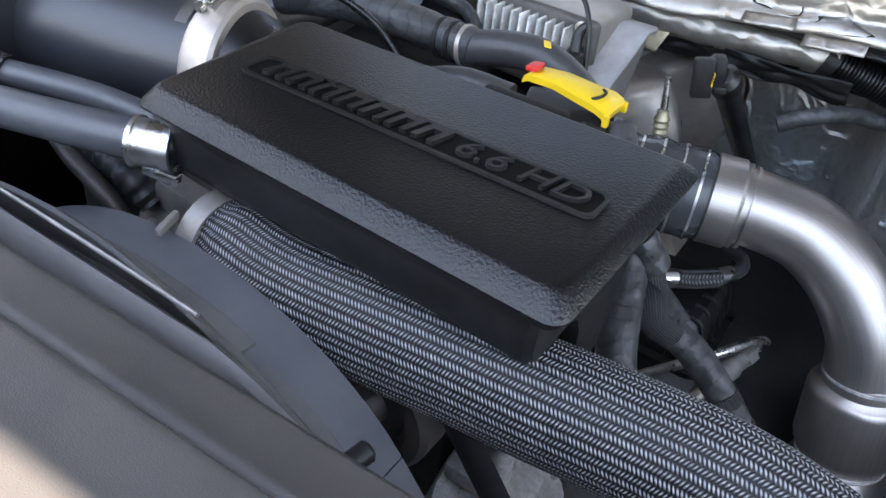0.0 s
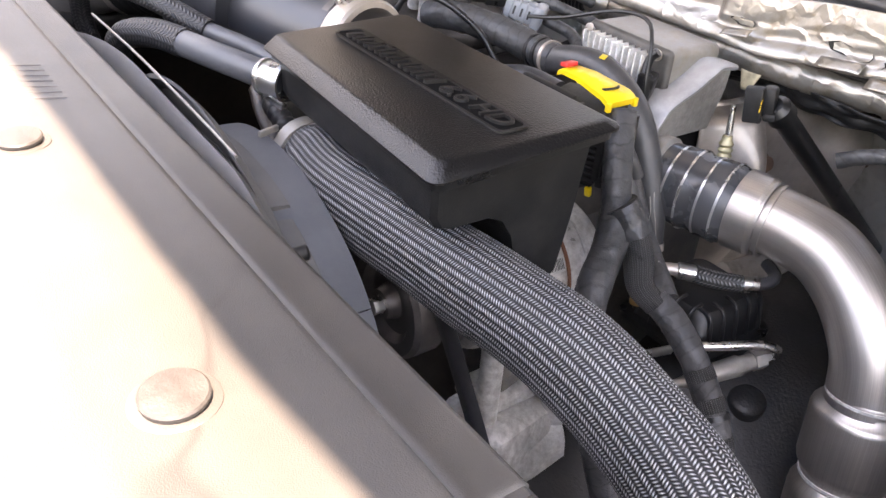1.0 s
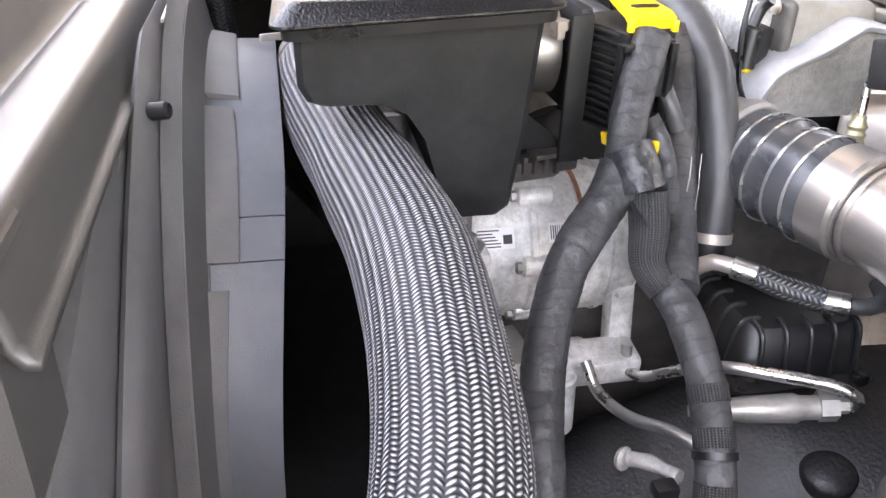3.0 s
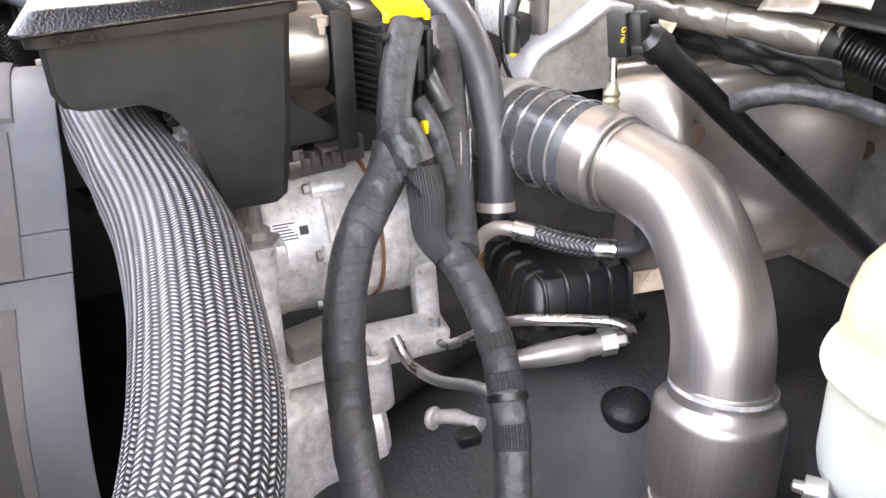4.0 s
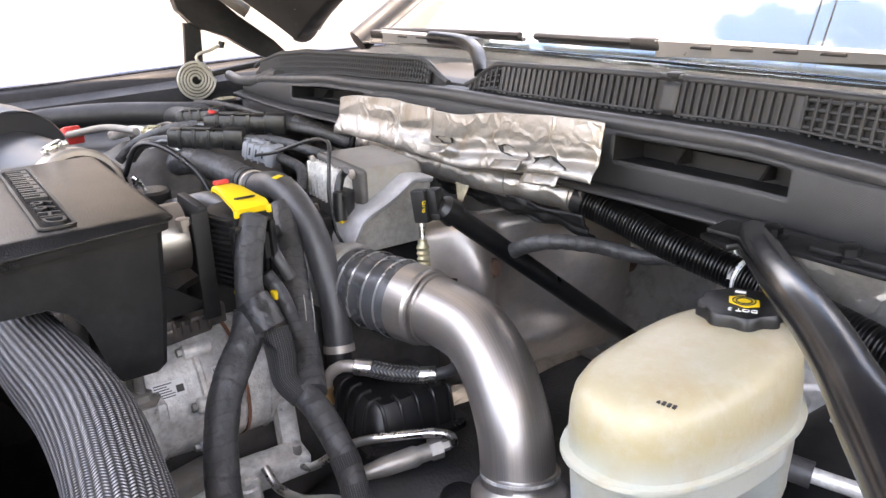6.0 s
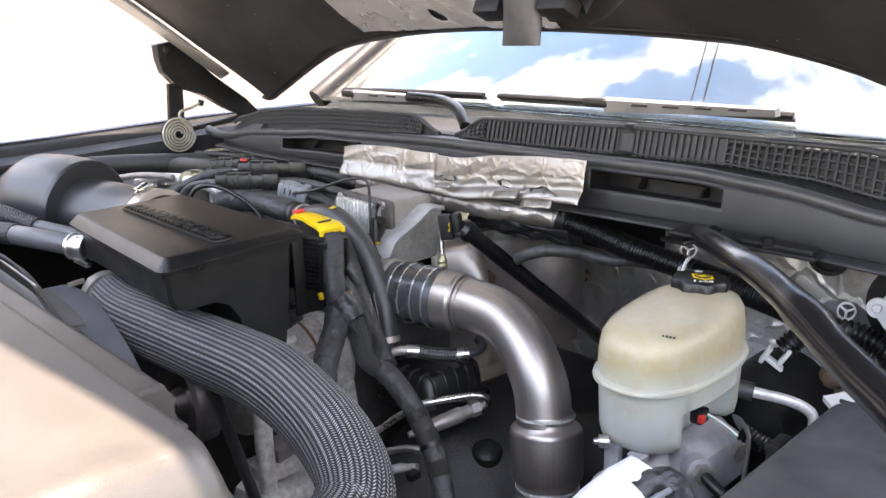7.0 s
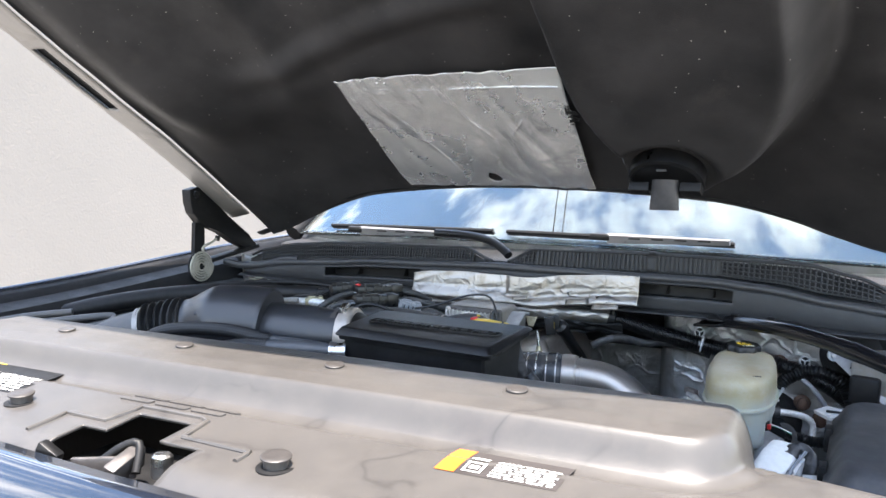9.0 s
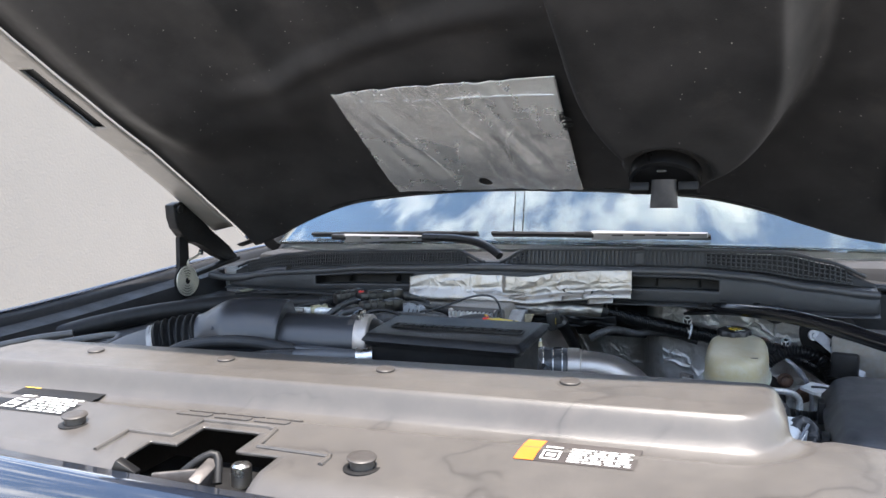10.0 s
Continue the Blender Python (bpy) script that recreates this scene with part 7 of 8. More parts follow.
hub = wcp(1.06, 0.62, -0.020)
bm = lathe(bmesh.new(), hub, WW, [(-0.004, 0.018), (0.001, 0.018), (0.002, 0.016), (0.001, 0.013), (0.001, 0.006), (0.0035, 0.005), (0.0035, 0)], 28)
wheel = part("lever_wheel", bm, GREY_PL, wc, "grey lever wheel")
for k in range(5):
    a = math.tau * k / 5
    d = WD.normalized() * math.cos(a) + WN * math.sin(a)
    part("spoke", sweep(bmesh.new(), [hub + WW * 0.05 + d * 0.005, hub + WW * 0.05 + d * 0.010, hub + WW * 0.05 + d * 0.016], 0.0014, 6), WHITE_PL, wheel)
part("lever_arm", tube([wcp(1.08, 0.05, -0.006), wcp(1.10, 0.3, 0.0), wcp(1.10, 0.6, 0.002), wcp(1.08, 0.95, -0.012)], 0.0026, 8), GREY_PL, wc, "grey lever arm")
part("side_wall", loft(bmesh.new(), [[wcp(a, b, h) for b, h in ((0.05, -0.034), (0.05, -0.014), (0.25, -0.010), (1.0, -0.022), (1.0, -0.034))] for a in (1.0, 1.12)]), WHITE_PL, wc)
part("header", loft(bmesh.new(), [[wcp(a, b, h) for a, b in ((-0.1, -0.05), (1.15, -0.05), (1.15, 1.15), (-0.1, 1.15))] for h in (-0.075, -0.034)]), BLACK_MATT, wc, "black module header")
part("taped_cable", sweep(bmesh.new(), curve([(0.634, 0.466, 1.074), (0.641, 0.484, 1.082), (0.651, 0.490, 1.080), (0.661, 0.484, 1.068), (0.666, 0.475, 1.045), (0.668, 0.468, 1.01), (0.669, 0.462, 0.96)], 0.004), 0.0128, 24, shape=lambda s, a: 1 + 0.10 * noise.noise(V(s * 70, 2 * math.cos(a), 2 * math.sin(a))) + 0.04 * math.sin(s * 420 + a)), TAPE_GLOSS, wc, "glossy taped cable")
bm = bmesh.new()
sweep(bm, curve([(0.6648, 0.4772, 1.052), (0.6672, 0.471, 1.030), (0.6682, 0.467, 1.000)], 0.006), 0.0148, 28, cap=False)
tag = part("paper_tag", bm, WHITE_INK, wc, "white paper tag with a barcode")
for i in range(9):
    a = radians(-62 + 9 * i)
    c = V(0.6668, 0.4722, 1.034) + V(math.cos(a), math.sin(a), 0) * 0.0153
    bm = bmesh.new()
    box(bm, c, (0.0006, 0.0009 if i % 3 else 0.0016, 0.016), 0, (0, 0, math.degrees(a)))
    part("print_bar", bm, DARK_INK, tag)
lone("convoluted_loom", sweep(bmesh.new(), curve([(0.612, 0.690, 1.036), (0.635, 0.690, 1.030), (0.664, 0.690, 1.028), (0.70, 0.69, 1.035)], 0.0012), lambda s: 0.0090 + 0.001 * math.sin(s * math.tau / 0.005), 14), BLACK, "thin black convoluted loom to the sensor plug", "loom")
bm = bmesh.new()
sweep(bm, curve([(0.606, 0.690, 1.044), (0.616, 0.684, 1.047), (0.624, 0.680, 1.040), (0.626, 0.676, 1.020), (0.626, 0.672, 0.99)], 0.004), 0.011, 10, squash=0.2, up=(0.4, -0.9, 0))
lone("loom_bracket", bm, SHROUD, "dark grey bent metal loom bracket", "bracket")
bm = bmesh.new()
loft(bm, [[V(0.648, 0.800, z), V(0.668, 0.812, z + 0.008), V(0.722, 0.796, z + 0.006), V(0.730, 0.772, z), V(0.672, 0.776, z - 0.002)] for z in (1.044, 1.050)])
wp = lone("white_clip", bm, WHITE_PL, "thin white plastic clip plate beside the fuse box", "clip")
part("slot", tube([(0.668, 0.794, 1.0535), (0.690, 0.792, 1.0545), (0.712, 0.786, 1.0535)], 0.0022, 6), DARK_INK, wp)

# ---- fuse box ----
fuse = thing("fuse_box", "large matt black fuse box with a sloping lid", "fuse box", (0.8, 0.5, 1.0))
bm = bmesh.new()
loft(bm, [rrect(0.690, 0.872, 0.360, 0.716, 0.03, 0.86), rrect(0.690, 0.872, 0.360, 0.716, 0.03, 1.06)])
part("base", bm, FUSE, fuse)
bm = bmesh.new()
rings = [rrect(0.682, 0.882, 0.350, 0.724, 0.03, 1.058, 6), rrect(0.682, 0.882, 0.350, 0.724, 0.03, 1.070, 6), rrect(0.688, 0.878, 0.356, 0.718, 0.03, 1.078, 6), rrect(0.700, 0.872, 0.366, 0.708, 0.03, 1.100, 6), rrect(0.710, 0.864, 0.376, 0.698, 0.03, 1.108, 6)]
loft(bm, rings)
part("lid", bm, FUSE, fuse)
for y in (0.45, 0.62):
    bm = bmesh.new()
    box(bm, (0.680, y, 1.062), (0.012, 0.03, 0.04), 0.003)
    part("latch", bm, BLACK_MATT, fuse)
abm = thing("module_bracket", "bare alloy bracket arm on the bay's side", "bracket", (0.72, 0.85, 1.12))
bm = bmesh.new()
rows = []
for p in ((0.676, 0.862, 1.146), (0.700, 0.846, 1.128), (0.730, 0.830, 1.106), (0.765, 0.815, 1.082)):
    w, n = V(0.30, 0.55, 0.78) * 0.012, V(-0.55, -0.62, 0.55) * 0.004
    rows.append([V(*p) - w - n, V(*p) + w - n, V(*p) + w + n, V(*p) - w + n])
loft(bm, rows)
part("arm", bm, CAST_GREY, abm)
for t in (0.3, 0.62):
    p = V(0.676, 0.862, 1.146).lerp(V(0.765, 0.815, 1.082), t)
    part("arm_hole", lathe(bmesh.new(), p, (-0.55, -0.62, 0.55), [(0, 0.007), (0.0046, 0.007), (0.0050, 0.0055), (0.0046, 0)], 14), DARK_INK, abm)
part("eye", lathe(bmesh.new(), (0.672, 0.862, 1.142), (0.2, -1, 0.2), [(0, 0.011), (0.008, 0.011), (0.008, 0.005), (0.013, 0.004)], 18), CAST_GREY, abm)
bm = bmesh.new()
box(bm, (0.79, 0.86, 1.11), (0.16, 0.10, 0.08), 0.006, (0, 0, -10))
lone("control_module", bm, CAST_DULL, "grey finned control module on the bay's side", "module")
bm = bmesh.new()
box(bm, (0.73, 0.83, 1.095), (0.05, 0.05, 0.05), 0.006, (0, 0, -10))
lone("module_plug", bm, BLACK_MATT, "black plug on the control module", "connector")

# ---- upper engine clutter behind the air box ----
vc = thing("fuel_rail_cover", "pale grey cast top cover between the intake tubes", "engine cover", (-0.3, 0.6, 1.17))
bm = bmesh.new()
sheet(bm, steps(-0.52, -0.23, 50), steps(0.49, 0.71, 40), lambda x, y: V(x, y, 1.168 + 0.022 * smooth(0.14, 0.06, abs(y - 0.61)) * smooth(0.22, 0.14, abs(x + 0.27)) + 0.006 * noise.noise(V(x * 24, y * 24, 3)) - 0.05 * smooth(-0.44, -0.52, x) - 0.05 * smooth(-0.29, -0.23, x)))
solid(part("casting", bm, GRIME, vc), 0.02, -1)
bm = bmesh.new()
sheet(bm, steps(-0.22, 0.12, 40), steps(0.46, 0.82, 40), lambda x, y: V(x, y, 1.112 + 0.02 * noise.noise(V(x * 14, y * 14, 3)) - 0.05 * smooth(0.04, 0.12, x)))
solid(part("valley_cover", bm, BLACK_MATT, vc, "grimy black valley cover"), 0.01, -1)
rng = random.Random(11)
for i in range(6):
    x = -0.43 + i * 0.055
    bm = bmesh.new()
    cyl(bm, (x, 0.545 + 0.02 * (i % 2), 1.175), (x + 0.004, 0.545 + 0.02 * (i % 2), 1.206), 0.009, 12, edge=0.002)
    part("injector_top", bm, CAST, vc)
    bm = bmesh.new()
    lathe(bm, (x + 0.02, 0.575, 1.180), (0, 0, 1), [(0, 0.008), (0.010, 0.008), (0.011, 0.005)], 6)
    part("bolt", bm, ZINC, vc)
part("rail", tube([(-0.47, 0.520, 1.190), (-0.38, 0.532, 1.208), (-0.28, 0.540, 1.212), (-0.20, 0.55, 1.20)], 0.008, 14), CAST, vc)
part("return_line", tube([(-0.56, 0.47, 1.185), (-0.46, 0.50, 1.205), (-0.38, 0.51, 1.215), (-0.33, 0.525, 1.215)], 0.0055, 12), CAST_DULL, vc)


def plug_body(name, c, s, rot, mat, label):
    p = thing(name, label, "connector", c, "engine connectors")
    bm = bmesh.new()
    box(bm, c, s, min(s) * 0.2, rot)
    part("housing", bm, mat, p)
    e = Euler([radians(a) for a in rot]).to_matrix()
    bm = bmesh.new()
    box(bm, Vector(c) + e @ V(s[0] * 0.42, 0, 0), (s[0] * 0.28, s[1] * 1.15, s[2] * 1.15), min(s) * 0.15, rot)
    part("collar", bm, mat, p)
    bm = bmesh.new()
    box(bm, Vector(c) + e @ V(-s[0] * 0.1, 0, s[2] * 0.52), (s[0] * 0.4, s[1] * 0.35, s[2] * 0.2), min(s) * 0.05, rot)
    part("latch", bm, mat, p)
    for k in range(3):
        bm = bmesh.new()
        box(bm, Vector(c) + e @ V(s[0] * (-0.32 + 0.20 * k), 0, 0), (s[0] * 0.05, s[1] * 1.08, s[2] * 1.08), min(s) * 0.03, rot)
        part("ridge", bm, mat, p)
        bm = bmesh.new()
        box(bm, Vector(c) + e @ V(s[0] * (-0.22 + 0.20 * k), 0, 0), (s[0] * 0.06, s[1] * 1.02, s[2] * 0.45), min(s) * 0.03, rot)
        part("side_slot", bm, DARK_INK, p)
    return p


plug_body("wire_connector", (-0.170, 0.572, 1.222), (0.092, 0.026, 0.024), (0, 4, 60), BLACK, "long black wire connector lying on the engine")
plug_body("wire_connector", (-0.208, 0.640, 1.228), (0.105, 0.026, 0.025), (0, 4, 62), BLACK, "long black wire connector lying on the engine")
plug_body("wire_connector", (-0.262, 0.597, 1.234), (0.062, 0.026, 0.024), (0, -2, 55), BLACK, "long black wire connector lying on the engine")
plug_body("sensor_connector", (-0.122, 0.629, 1.203), (0.046, 0.026, 0.024), (0, 14, 38), GREY_PL, "grey blue wire connector with a thin cable")
plug_body("sensor_connector", (-0.305, 0.545, 1.212), (0.036, 0.020, 0.020), (0, 0, 40), OLIVE, "olive wire connector beside the injectors")
for p0, d in (((-0.190, 0.535, 1.221), V(-0.5, -0.85, 0)), ((-0.150, 0.612, 1.217), V(0.5, 0.85, 0)), ((-0.230, 0.596, 1.229), V(-0.5, -0.85, 0))):
    for k in range(3):
        side = V(0.85, -0.5, 0) * (0.006 * (k - 1))
        a = V(*p0) + side
        lone("lead_wire", tube([a, a + d * 0.012 + V(0, 0, 0.002), a + d * 0.026 - V(0, 0, 0.004)], 0.0017, 8), (OLIVE, BLACK, GREY_PL)[k], "short thin lead at a wire connector", "wire", "connector leads")
bm = bmesh.new()
box(bm, (-0.232, 0.606, 1.243), (0.010, 0.008, 0.007), 0.001)
lone("lock_clip", bm, RED, "small red lock clip on a connector", "clip")
bm = bmesh.new()
box(bm, (-0.60, 0.475, 1.182), (0.06, 0.03, 0.016), 0.005, (0, -15, 10))
box(bm, (-0.575, 0.475, 1.178), (0.03, 0.04, 0.02), 0.004)
lone("battery_lever", bm, RED, "red battery terminal cover by the intake duct", "terminal cover")
WIRES = (((-0.235, 0.49, 1.195), (-0.225, 0.505, 1.214), (-0.205, 0.522, 1.220), (-0.193, 0.535, 1.221)), ((-0.262, 0.48, 1.19), (-0.255, 0.505, 1.212), (-0.245, 0.545, 1.226), (-0.235, 0.585, 1.230)),
         ((-0.148, 0.615, 1.217), (-0.130, 0.655, 1.212), (-0.10, 0.69, 1.198), (-0.08, 0.73, 1.18)), ((-0.185, 0.69, 1.222), (-0.165, 0.725, 1.212), (-0.15, 0.77, 1.19)),
         ((-0.10, 0.645, 1.196), (-0.06, 0.655, 1.186), (-0.03, 0.64, 1.165)))
for w in WIRES:
    lone("engine_wire", tube(w, 0.0068, 14), TAPE, "dark taped wire strand across the engine top", "wire", "engine wires")
THIN = (((-0.33, 0.545, 1.205), (-0.29, 0.60, 1.232), (-0.235, 0.625, 1.236), (-0.19, 0.645, 1.21)), ((-0.36, 0.60, 1.195), (-0.30, 0.64, 1.226), (-0.22, 0.66, 1.224), (-0.15, 0.67, 1.20)),
        ((-0.42, 0.55, 1.195), (-0.36, 0.575, 1.215), (-0.30, 0.570, 1.218), (-0.27, 0.555, 1.21)), ((-0.165, 0.465, 1.19), (-0.150, 0.480, 1.226), (-0.115, 0.500, 1.230), (-0.075, 0.525, 1.205), (-0.05, 0.535, 1.175)))
for w in THIN:
    lone("engine_wire", tube(w, 0.0036, 10), BLACK, "thin black wire looping over the engine top", "wire", "engine wires")
plug_body("wire_connector", (-0.325, 0.622, 1.214), (0.046, 0.022, 0.020), (0, 6, 35), BLACK, "short black wire connector beside the injectors")
plug_body("wire_connector", (-0.238, 0.646, 1.222), (0.052, 0.022, 0.020), (0, -4, -14), BLACK, "short black wire connector beside the injectors")
lone("cable_duct", tube([(-0.62, 0.66, 1.185), (-0.45, 0.68, 1.195), (-0.36, 0.70, 1.195)], 0.019, 18), BLACK_MATT, "thick dark rubber cable duct along the fender side", "cable duct")
lone("cable_duct", tube([(-0.95, 0.34, 1.145), (-0.86, 0.45, 1.17), (-0.75, 0.56, 1.185), (-0.60, 0.68, 1.19), (-0.52, 0.74, 1.19)], 0.021, 18), BLACK_MATT, "thick dark rubber cable duct along the fender side", "cable duct")
lone("rod", tube([(-0.60, 0.70, 1.208), (-0.48, 0.72, 1.212), (-0.36, 0.735, 1.208)], 0.006, 12), BLACK_MATT, "thin black rod behind the engine", "rod")
lone("corrugated_conduit", sweep(bmesh.new(), curve([(-0.36, 0.79, 1.19), (-0.28, 0.80, 1.18), (-0.21, 0.82, 1.172)], 0.0014), lambda s: 0.014 + 0.0013 * math.sin(s * math.tau / 0.006), 18), BLACK, "glossy black corrugated cable conduit", "conduit")
fil = thing("filler_cap", "black filler cap with a yellow ring", "cap", (-0.68, 0.785, 1.19))
part("cap", lathe(bmesh.new(), (-0.682, 0.786, 1.180), (0, 0, 1), [(0, 0.03), (0.014, 0.03), (0.017, 0.026), (0.018, 0.0)], 28), BLACK, fil)
part("yellow_ring", ring(bmesh.new(), (-0.682, 0.786, 1.198), (0, 0, 1), 0.012, 0.006, 0.001, 24), OLIVE, fil)
bm = bmesh.new()
sheet(bm, steps(-0.88, -0.53, 12), steps(0.05, 0.92, 20), lambda x, y: V(x, y, 1.135 + 0.015 * noise.noise(V(x * 6, y * 6, 0)) + 0.03 * smooth(0.6, 0.8, y)))
solid(lone("battery_cover", bm, BLACK_MATT, "matt black battery and fuse cover on the far side", "cover"), 0.02, -1)
fr = thing("cover_frame", "looped grey plastic frame on the far side cover", "frame", (-0.75, 0.25, 1.17))
part("loop", tube([(-0.90, 0.10, 1.165), (-0.80, 0.19, 1.178), (-0.70, 0.29, 1.188), (-0.665, 0.33, 1.186), (-0.66, 0.30, 1.176), (-0.72, 0.22, 1.168), (-0.84, 0.08, 1.158)], 0.007, 10), SHROUD, fr)
part("bar", tube([(-0.90, 0.22, 1.172), (-0.83, 0.26, 1.184), (-0.77, 0.31, 1.188)], 0.008, 10), COVER, fr)

oilc = thing("vent_valve", "round black plastic valve with a steel spring clip", "valve", (-0.04, 0.46, 1.19))
part("body", lathe(bmesh.new(), (-0.035, 0.462, 1.165), (0, 0, 1), [(0, 0.016), (0.018, 0.016), (0.020, 0.021), (0.031, 0.021), (0.034, 0.018), (0.0345, 0)], 28), BLACK, oilc)
part("clip", tube([(-0.052, 0.452, 1.198), (-0.046, 0.448, 1.212), (-0.036, 0.450, 1.212), (-0.032, 0.456, 1.199)], 0.0022, 8), ZINC, oilc)
part("hose", tube([(-0.03, 0.462, 1.172), (-0.005, 0.485, 1.180), (0.030, 0.505, 1.190), (0.075, 0.512, 1.188)], 0.012, 20), RUBBER, oilc)

# ---- hood ----
HP, HU, HN = V(0, 0.923, 1.442), V(0, -0.790, 0.613), V(0, -0.613, -0.790)
HOOD_LEN = 1.30


def corner(x, s):
    """How far the hood's rounded front corners draw back."""
    return (0.06 * abs(x) + 0.14 * smooth(0.44, 0.82, abs(x))) * smooth(0.75, HOOD_LEN, s)


def bulge(x, s):
    b = (0.060 if x > 0 else 0.074) * smooth(0.42, 0.80, abs(x)) + 0.045 * smooth(0.10, 0.85, s) * smooth(0.5, 0.80, abs(x))
    left = 0.235 if x > 0.45 else 0.215
    e = V((x - 0.45) / left, max(0.58 - s, (s - 0.80) * 1.3, 0) / 0.45, 0).length
    b += 0.185 * smooth(1.0, 0.66, e) * (1 - 0.45 * smooth(0.42, 0.80, abs(x)))
    e2 = V(max(abs(x + 0.54) - 0.10, 0) / 0.15, max(0.46 - s, s - 0.85, 0) / 0.26, 0).length
    b += 0.035 * smooth(1.0, 0.35, e2)
    b += 0.012 * smooth(0.05, 0.0, abs(s - 0.50 - 0.06 * math.sin(x * 5 + 1))) * smooth(0.45, 0.2, abs(x + 0.15))
    b += 0.004 * noise.noise(V(x * 5, s * 5, 0)) + 0.0025 * noise.noise(V(x * 13, s * 11, 4))
    seat = smooth(0.088, 0.074, V(x - 0.4175, s - 0.2965, 0).length)
    return b + (0.165 - b) * seat


def rear_bow(x):
    """The rear edge bows back towards the sides, a little more beside the wall."""
    return (0.20 if x > 0 else 0.245) * x * x


def hood_at(x, s, lift=0.0):
    s0 = s - rear_bow(x) * smooth(0.30, 0.0, s) - corner(x, s)
    return V(x, 0, 0) + HP + HU * s0 + HN * (bulge(x, s) + lift)


hood = thing("hood", "raised truck hood with a black felt liner underneath", "hood", (0, 0.9, 1.4))
bm = bmesh.new()
sheet(bm, steps(-0.808, 0.808, 200), steps(0.0, HOOD_LEN - 0.03, 160), hood_at)
solid(part("liner", bm, LINER, hood, "black felt liner", angle=60), 0.006, 1)
bm = bmesh.new()
sheet(bm, steps(-0.92, 0.92, 60), steps(-0.035, HOOD_LEN, 40), lambda x, s: V(x, 0, 0) + HP + HU * (s - rear_bow(x) * smooth(0.30, 0.0, s) - corner(x, s)) + HN * (0.050 * smooth(0.40, 0.92, abs(x)) + 0.045 * smooth(0.1, 0.85, s) * smooth(0.5, 0.8, abs(x)) - 0.045))
solid(part("skin", bm, PAINT, hood, "dark blue outer skin"), 0.003, 1)
bm = bmesh.new()
sheet(bm, steps(-0.90, 0.90, 80), steps(0, 1, 6), lambda x, v: V(x, 0, 0) + HP + HU * (0.012 - 0.042 * math.sin(v * 1.57) - rear_bow(x)) + HN * (0.055 * smooth(0.42, 0.80, abs(x)) + 0.012 * math.sin(v * 3.14) - 0.05 * v))
solid(part("rear_edge", bm, BLACK_MATT, hood, "black rear edge"), 0.004, 0)


def rail_at(side, w, s):
    return hood_at(side * (0.800 + 0.105 * w), s, 0.010 - 0.030 * smooth(0.85, 1.0, w))


SLOTS = ((0.30, 0.72, 0.44, 0.655),)
for side in (-1, 1):
    ss = sorted(set(steps(0.09, HOOD_LEN - 0.02, 60) + [0.44, 0.655]))
    ww = sorted(set(steps(0, 1, 8) + [0.30, 0.72]))
    bm = bmesh.new()
    sheet(bm, ww, ss, lambda w, s: rail_at(side, w, s), lambda w, s: not any(a < w < b and c < s < d for a, b, c, d in SLOTS))
    rail = solid(part("side_rail", bm, HOODMETAL, hood, "taupe painted steel side rail"), 0.004, 1)
    bm = bmesh.new()
    sheet(bm, [0.25, 0.5, 0.78], steps(0.42, 0.675, 6), lambda w, s: rail_at(side, w, s) - HN * 0.007)
    part("slot_floor", bm, BLACK_MATT, rail)
    for s in (0.180, 0.325, 0.71, 0.89):
        p = rail_at(side, 0.45, s)
        part("hole", lathe(bmesh.new(), p - HN * 0.003, HN, [(0, 0.009), (0.0042, 0.009), (0.0050, 0.0075)], 16), DARK_INK, rail)
    for s in (0.355, 0.72):
        bm = bmesh.new()
        p = rail_at(side, 0.42, s)
        m_tilt = math.degrees(math.atan2(HU.z, HU.y))
        box(bm, p + HN * 0.001, (0.058, 0.075, 0.004), 0.0015, (m_tilt, 0, 0))
        part("doubler", bm, HOODMETAL, rail)

fp = thing("foil_patch", "dull woven foil heat sheet glued under the hood", "heat shield", (0, 0.72, 1.55))


def patch_at(x, s):
    k = 0.004 * noise.noise(V(x * 9, s * 7, 2)) + 0.0075 * abs(noise.noise(V(x * 19 + s * 6, s * 5, 6))) - 0.12 * max(0.0, 0.078 - s)
    return V(x, 0, 0) + HP + HU * (s - 0.06 * x * x) + HN * (0.015 + k)


bm = bmesh.new()
sheet(bm, steps(-0.279, 0.213, 120), steps(0.018, 0.402, 90), lambda x, s: patch_at(x - 0.020 * (0.39 - s) / 0.35 * (1 if x > 0 else 0), s), lambda x, s: V(x + 0.033, (s - 0.058) * 0.8, 0).length > 0.016)
solid(part("sheet", bm, FOIL_PATCH, fp, angle=80), 0.0012, 0)
for pts in (((-0.20, 0.33), (-0.16, 0.24), (-0.13, 0.16), (-0.10, 0.05)), ((-0.05, 0.37), (-0.02, 0.27), (0.02, 0.20), (0.0, 0.12), (0.01, 0.07)), ((0.10, 0.26), (0.06, 0.20), (0.05, 0.12)), ((-0.22, 0.37), (-0.08, 0.355), (0.08, 0.36), (0.20, 0.352))):
    part("crease", tube([patch_at(x, s) + HN * 0.0005 for x, s in pts], 0.0022, 8), FOIL_PATCH, fp)
bm = bmesh.new()
lathe(bm, patch_at(-0.033, 0.058) - HN * 0.012, HN, [(0, 0.020), (0.002, 0.020), (0.004, 0.0)], 24)
part("hole_floor", bm, DARK_INK, fp)
rng = random.Random(8)
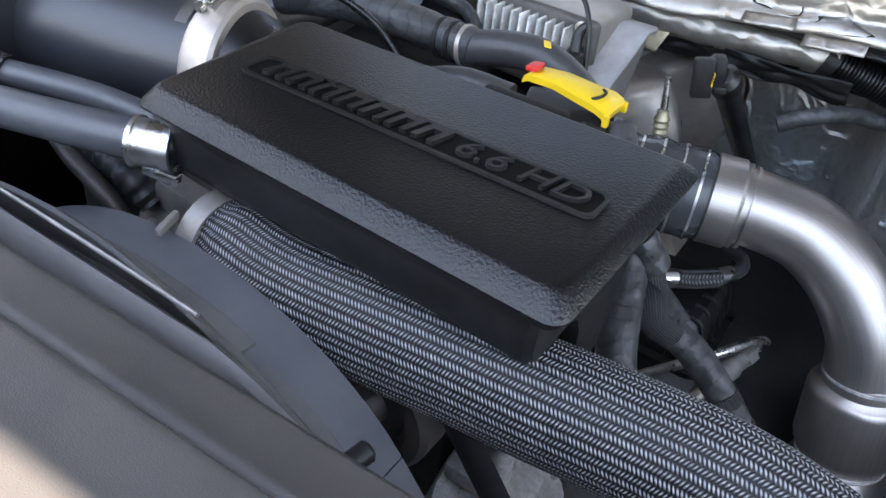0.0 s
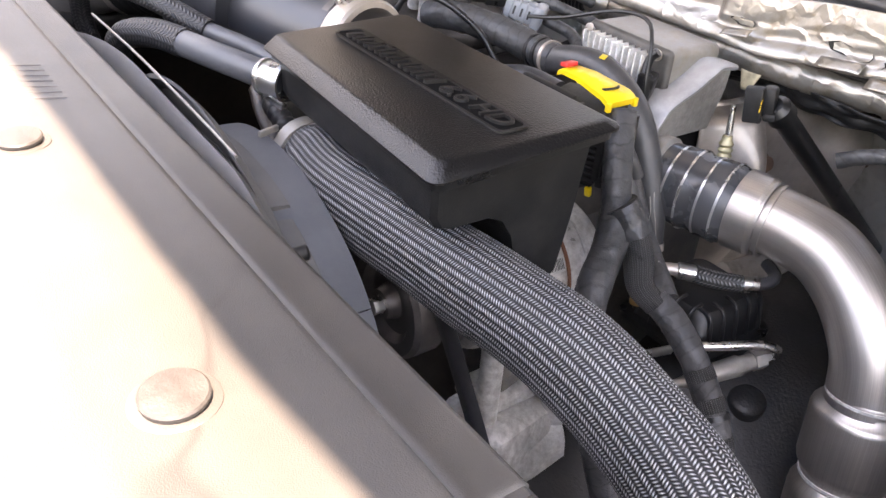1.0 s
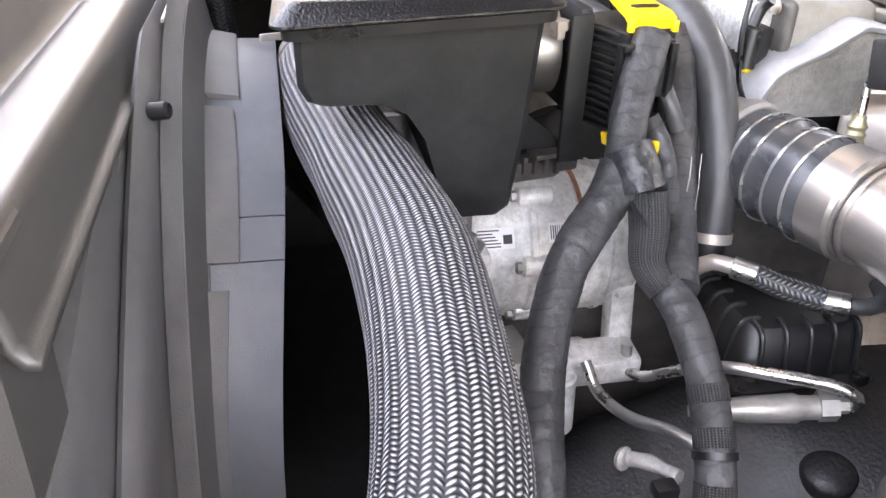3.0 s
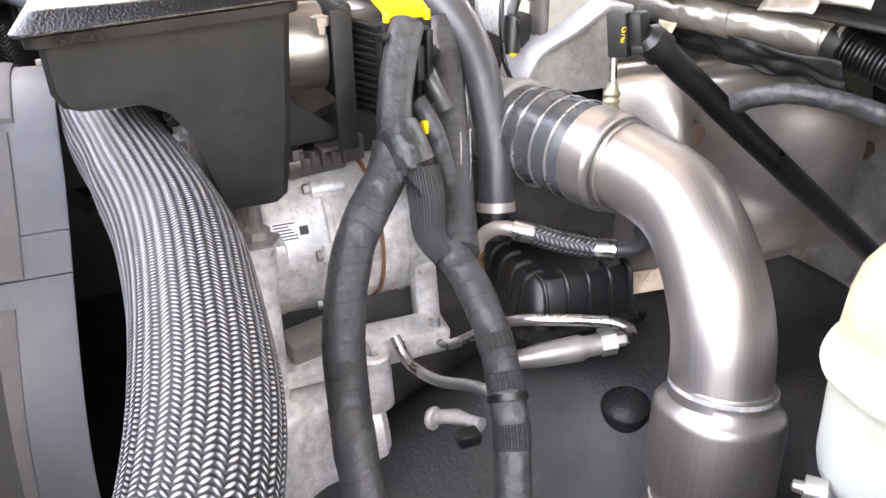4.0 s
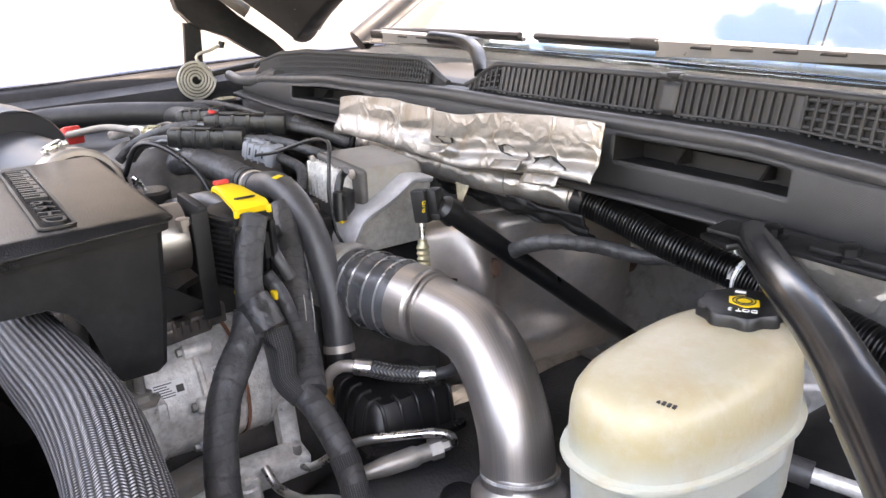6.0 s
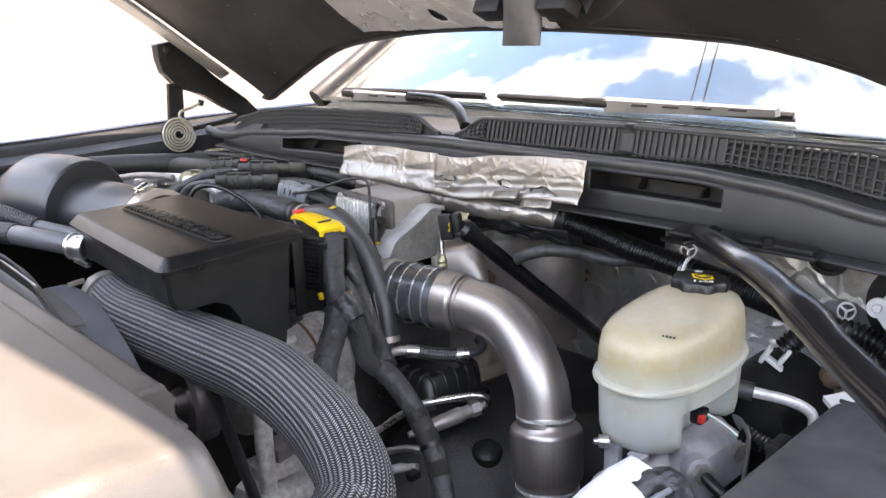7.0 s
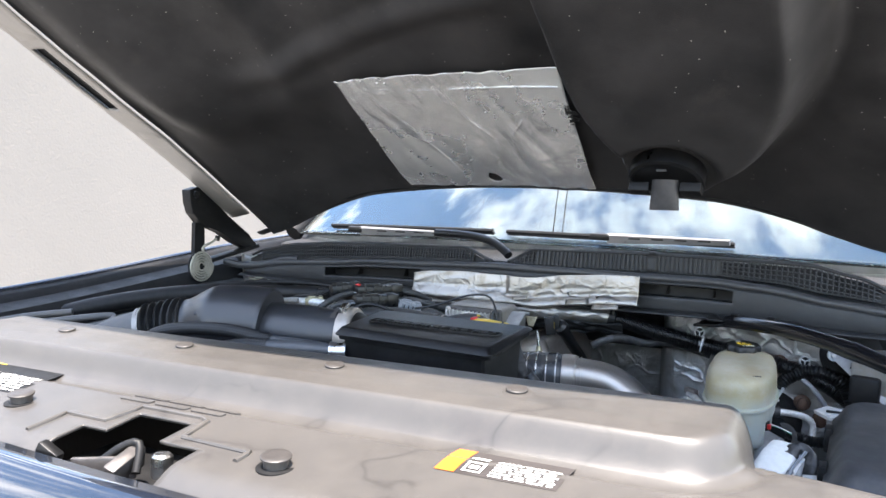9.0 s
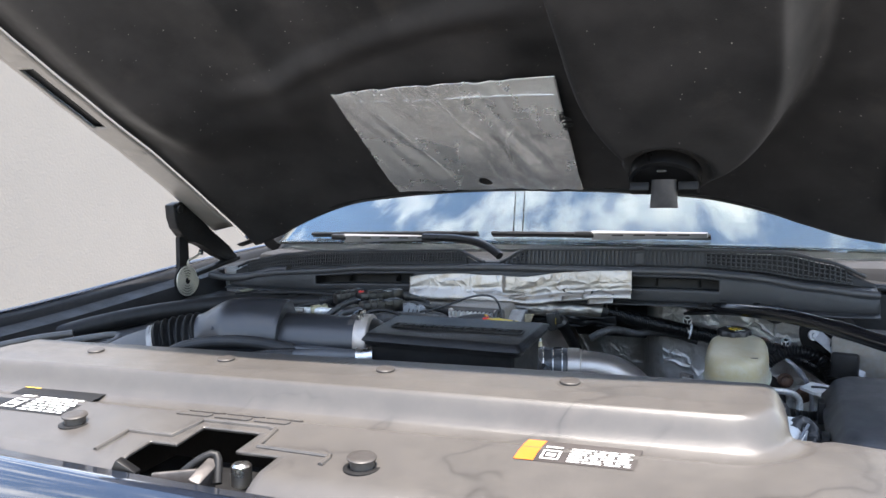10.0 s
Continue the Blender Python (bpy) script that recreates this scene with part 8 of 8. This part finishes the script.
for i in range(14):
    p = patch_at(0.195 + 0.010 * rng.random(), 0.245 + 0.05 * rng.random()) + HN * 0.0015
    bm = bmesh.new()
    sweep(bm, [p, p + V(0.012 * rng.random(), 0, 0) + HU * 0.008 * (rng.random() - 0.5), p + V(0.025 * rng.random(), 0, 0) + HU * 0.02 * (rng.random() - 0.5)], 0.0018, 5)
    part("scorch_tuft", bm, DARK_INK, fp)

nz = thing("drain_nozzle", "black rubber duckbill drain on the hood liner", "drain", (0.415, 0.58, 1.46))
NB = V(0.4175, 0.574, 1.476)
NAX = HN.normalized()
NUP = (V(0, -0.55, 0.83) - NAX * V(0, -0.55, 0.83).dot(NAX)).normalized()


def nring(d, w, h, off=0.0, n=40, flat=False):
    out = []
    for i in range(n):
        a = math.tau * i / n
        y = math.sin(a)
        if flat and y < -0.45:
            y = -0.45
        out.append(NB + NAX * d + V(1, 0, 0) * math.cos(a) * w + NUP * (y * h + off))
    return out


bm = bmesh.new()
loft(bm, [nring(-0.03, 0.062, 0.062, 0, 40, True), nring(0.004, 0.062, 0.062, 0, 40, True), nring(0.006, 0.056, 0.056, 0, 40, True), nring(0.002, 0.052, 0.052, 0, 40, True)])
part("flange", bm, BLACK, nz)
for sx in (-1, 1):
    bm = bmesh.new()
    box(bm, NB + V(sx * 0.042, -0.005, -0.012), (0.034, 0.024, 0.016), 0.002, (-25, 0, 0))
    part("side_lug", bm, BLACK_MATT, nz)
D2 = V(0.0, -0.10, -1.0).normalized()


def bill(t):
    c = NB + NAX * 0.002 + D2 * (0.050 * t) + V(0, -0.004, 0.004)
    w = 0.0215 + 0.003 * t
    h = 0.020 * (1 - t) + 0.004 * t
    f = (V(0, -1, 0) - D2 * V(0, -1, 0).dot(D2)).normalized()
    return [c + V(1, 0, 0) * math.cos(math.tau * i / 32) * w + f * math.sin(math.tau * i / 32) * h for i in range(32)]


bm = bmesh.new()
loft(bm, [bill(t) for t in (0, 0.15, 0.3, 0.5, 0.7, 0.85, 1.0)])
part("bill", bm, RUBBER, nz)
part("snap_slot", box(bmesh.new(), NB + NAX * 0.007 + NUP * 0.040, (0.016, 0.006, 0.004), 0.001), DARK_INK, nz)

# ---- hood hinge with its spiral spring ----
bm = bmesh.new()
prof = [(0.765, 1.425), (0.800, 1.432), (0.850, 1.395), (0.905, 1.345), (0.985, 1.285), (1.02, 1.25), (0.99, 1.235), (0.93, 1.265), (0.875, 1.300), (0.84, 1.318), (0.815, 1.318), (0.795, 1.345), (0.775, 1.36), (0.768, 1.39)]
loft(bm, [[V(-0.917, y, z) for y, z in prof], [V(-0.887, y, z) for y, z in prof]])
bmesh.ops.bevel(bm, geom=bm.edges[:], offset=0.003, segments=2, profile=0.5, affect="EDGES")
hinge = part("hinge", bm, BLACK_MATT, hood, "black pressed steel hinge arm")
bm = bmesh.new()
loft(bm, [[V(-0.908, y, z) for y, z in ((0.788, 1.335), (0.822, 1.330), (0.815, 1.19), (0.775, 1.19))], [V(-0.895, y, z) for y, z in ((0.788, 1.335), (0.822, 1.330), (0.815, 1.19), (0.775, 1.19))]])
part("post", bm, BLACK_MATT, hinge)
bm = bmesh.new()
box(bm, (-0.900, 0.93, 1.235), (0.03, 0.20, 0.012), 0.003, (6, 0, 0))
part("base", bm, BLACK_MATT, hinge)
part("pin", lathe(bmesh.new(), (-0.885, 0.785, 1.412), (1, 0, 0), [(0, 0.010), (0.006, 0.010), (0.007, 0.007)], 16), BLACK, hinge)
bm = bmesh.new()
pts = []
for i in range(220):
    a = i / 220 * math.tau * 5.0
    r = 0.008 + 0.0345 * i / 220
    pts.append(V(-0.884, 0.794 + r * math.cos(a), 1.216 + r * math.sin(a)))
sweep(bm, pts, 0.0027, 8)
spr = part("spring", bm, SPRING, hood, "flat spiral counterbalance spring of pale steel")
part("tail", tube([pts[-1], (-0.884, 0.80, 1.262), (-0.884, 0.835, 1.276), (-0.886, 0.858, 1.285)], 0.0034, 8), SPRING, spr)
part("tail_end", lathe(bmesh.new(), (-0.887, 0.858, 1.278), (0, 0.3, 1), [(0, 0.007), (0.014, 0.007)], 10), BLACK_MATT, spr)
part("backing_disc", lathe(bmesh.new(), (-0.895, 0.794, 1.216), (1, 0, 0), [(0, 0.040), (0.003, 0.040), (0.004, 0.038)], 36), BLACK_MATT, spr)
part("drip_seal", tube([(-0.86, 0.86, 1.222), (-0.80, 0.862, 1.215), (-0.72, 0.868, 1.222), (-0.66, 0.872, 1.238), (-0.60, 0.865, 1.242)], 0.010, 12), RUBBER, hinge)
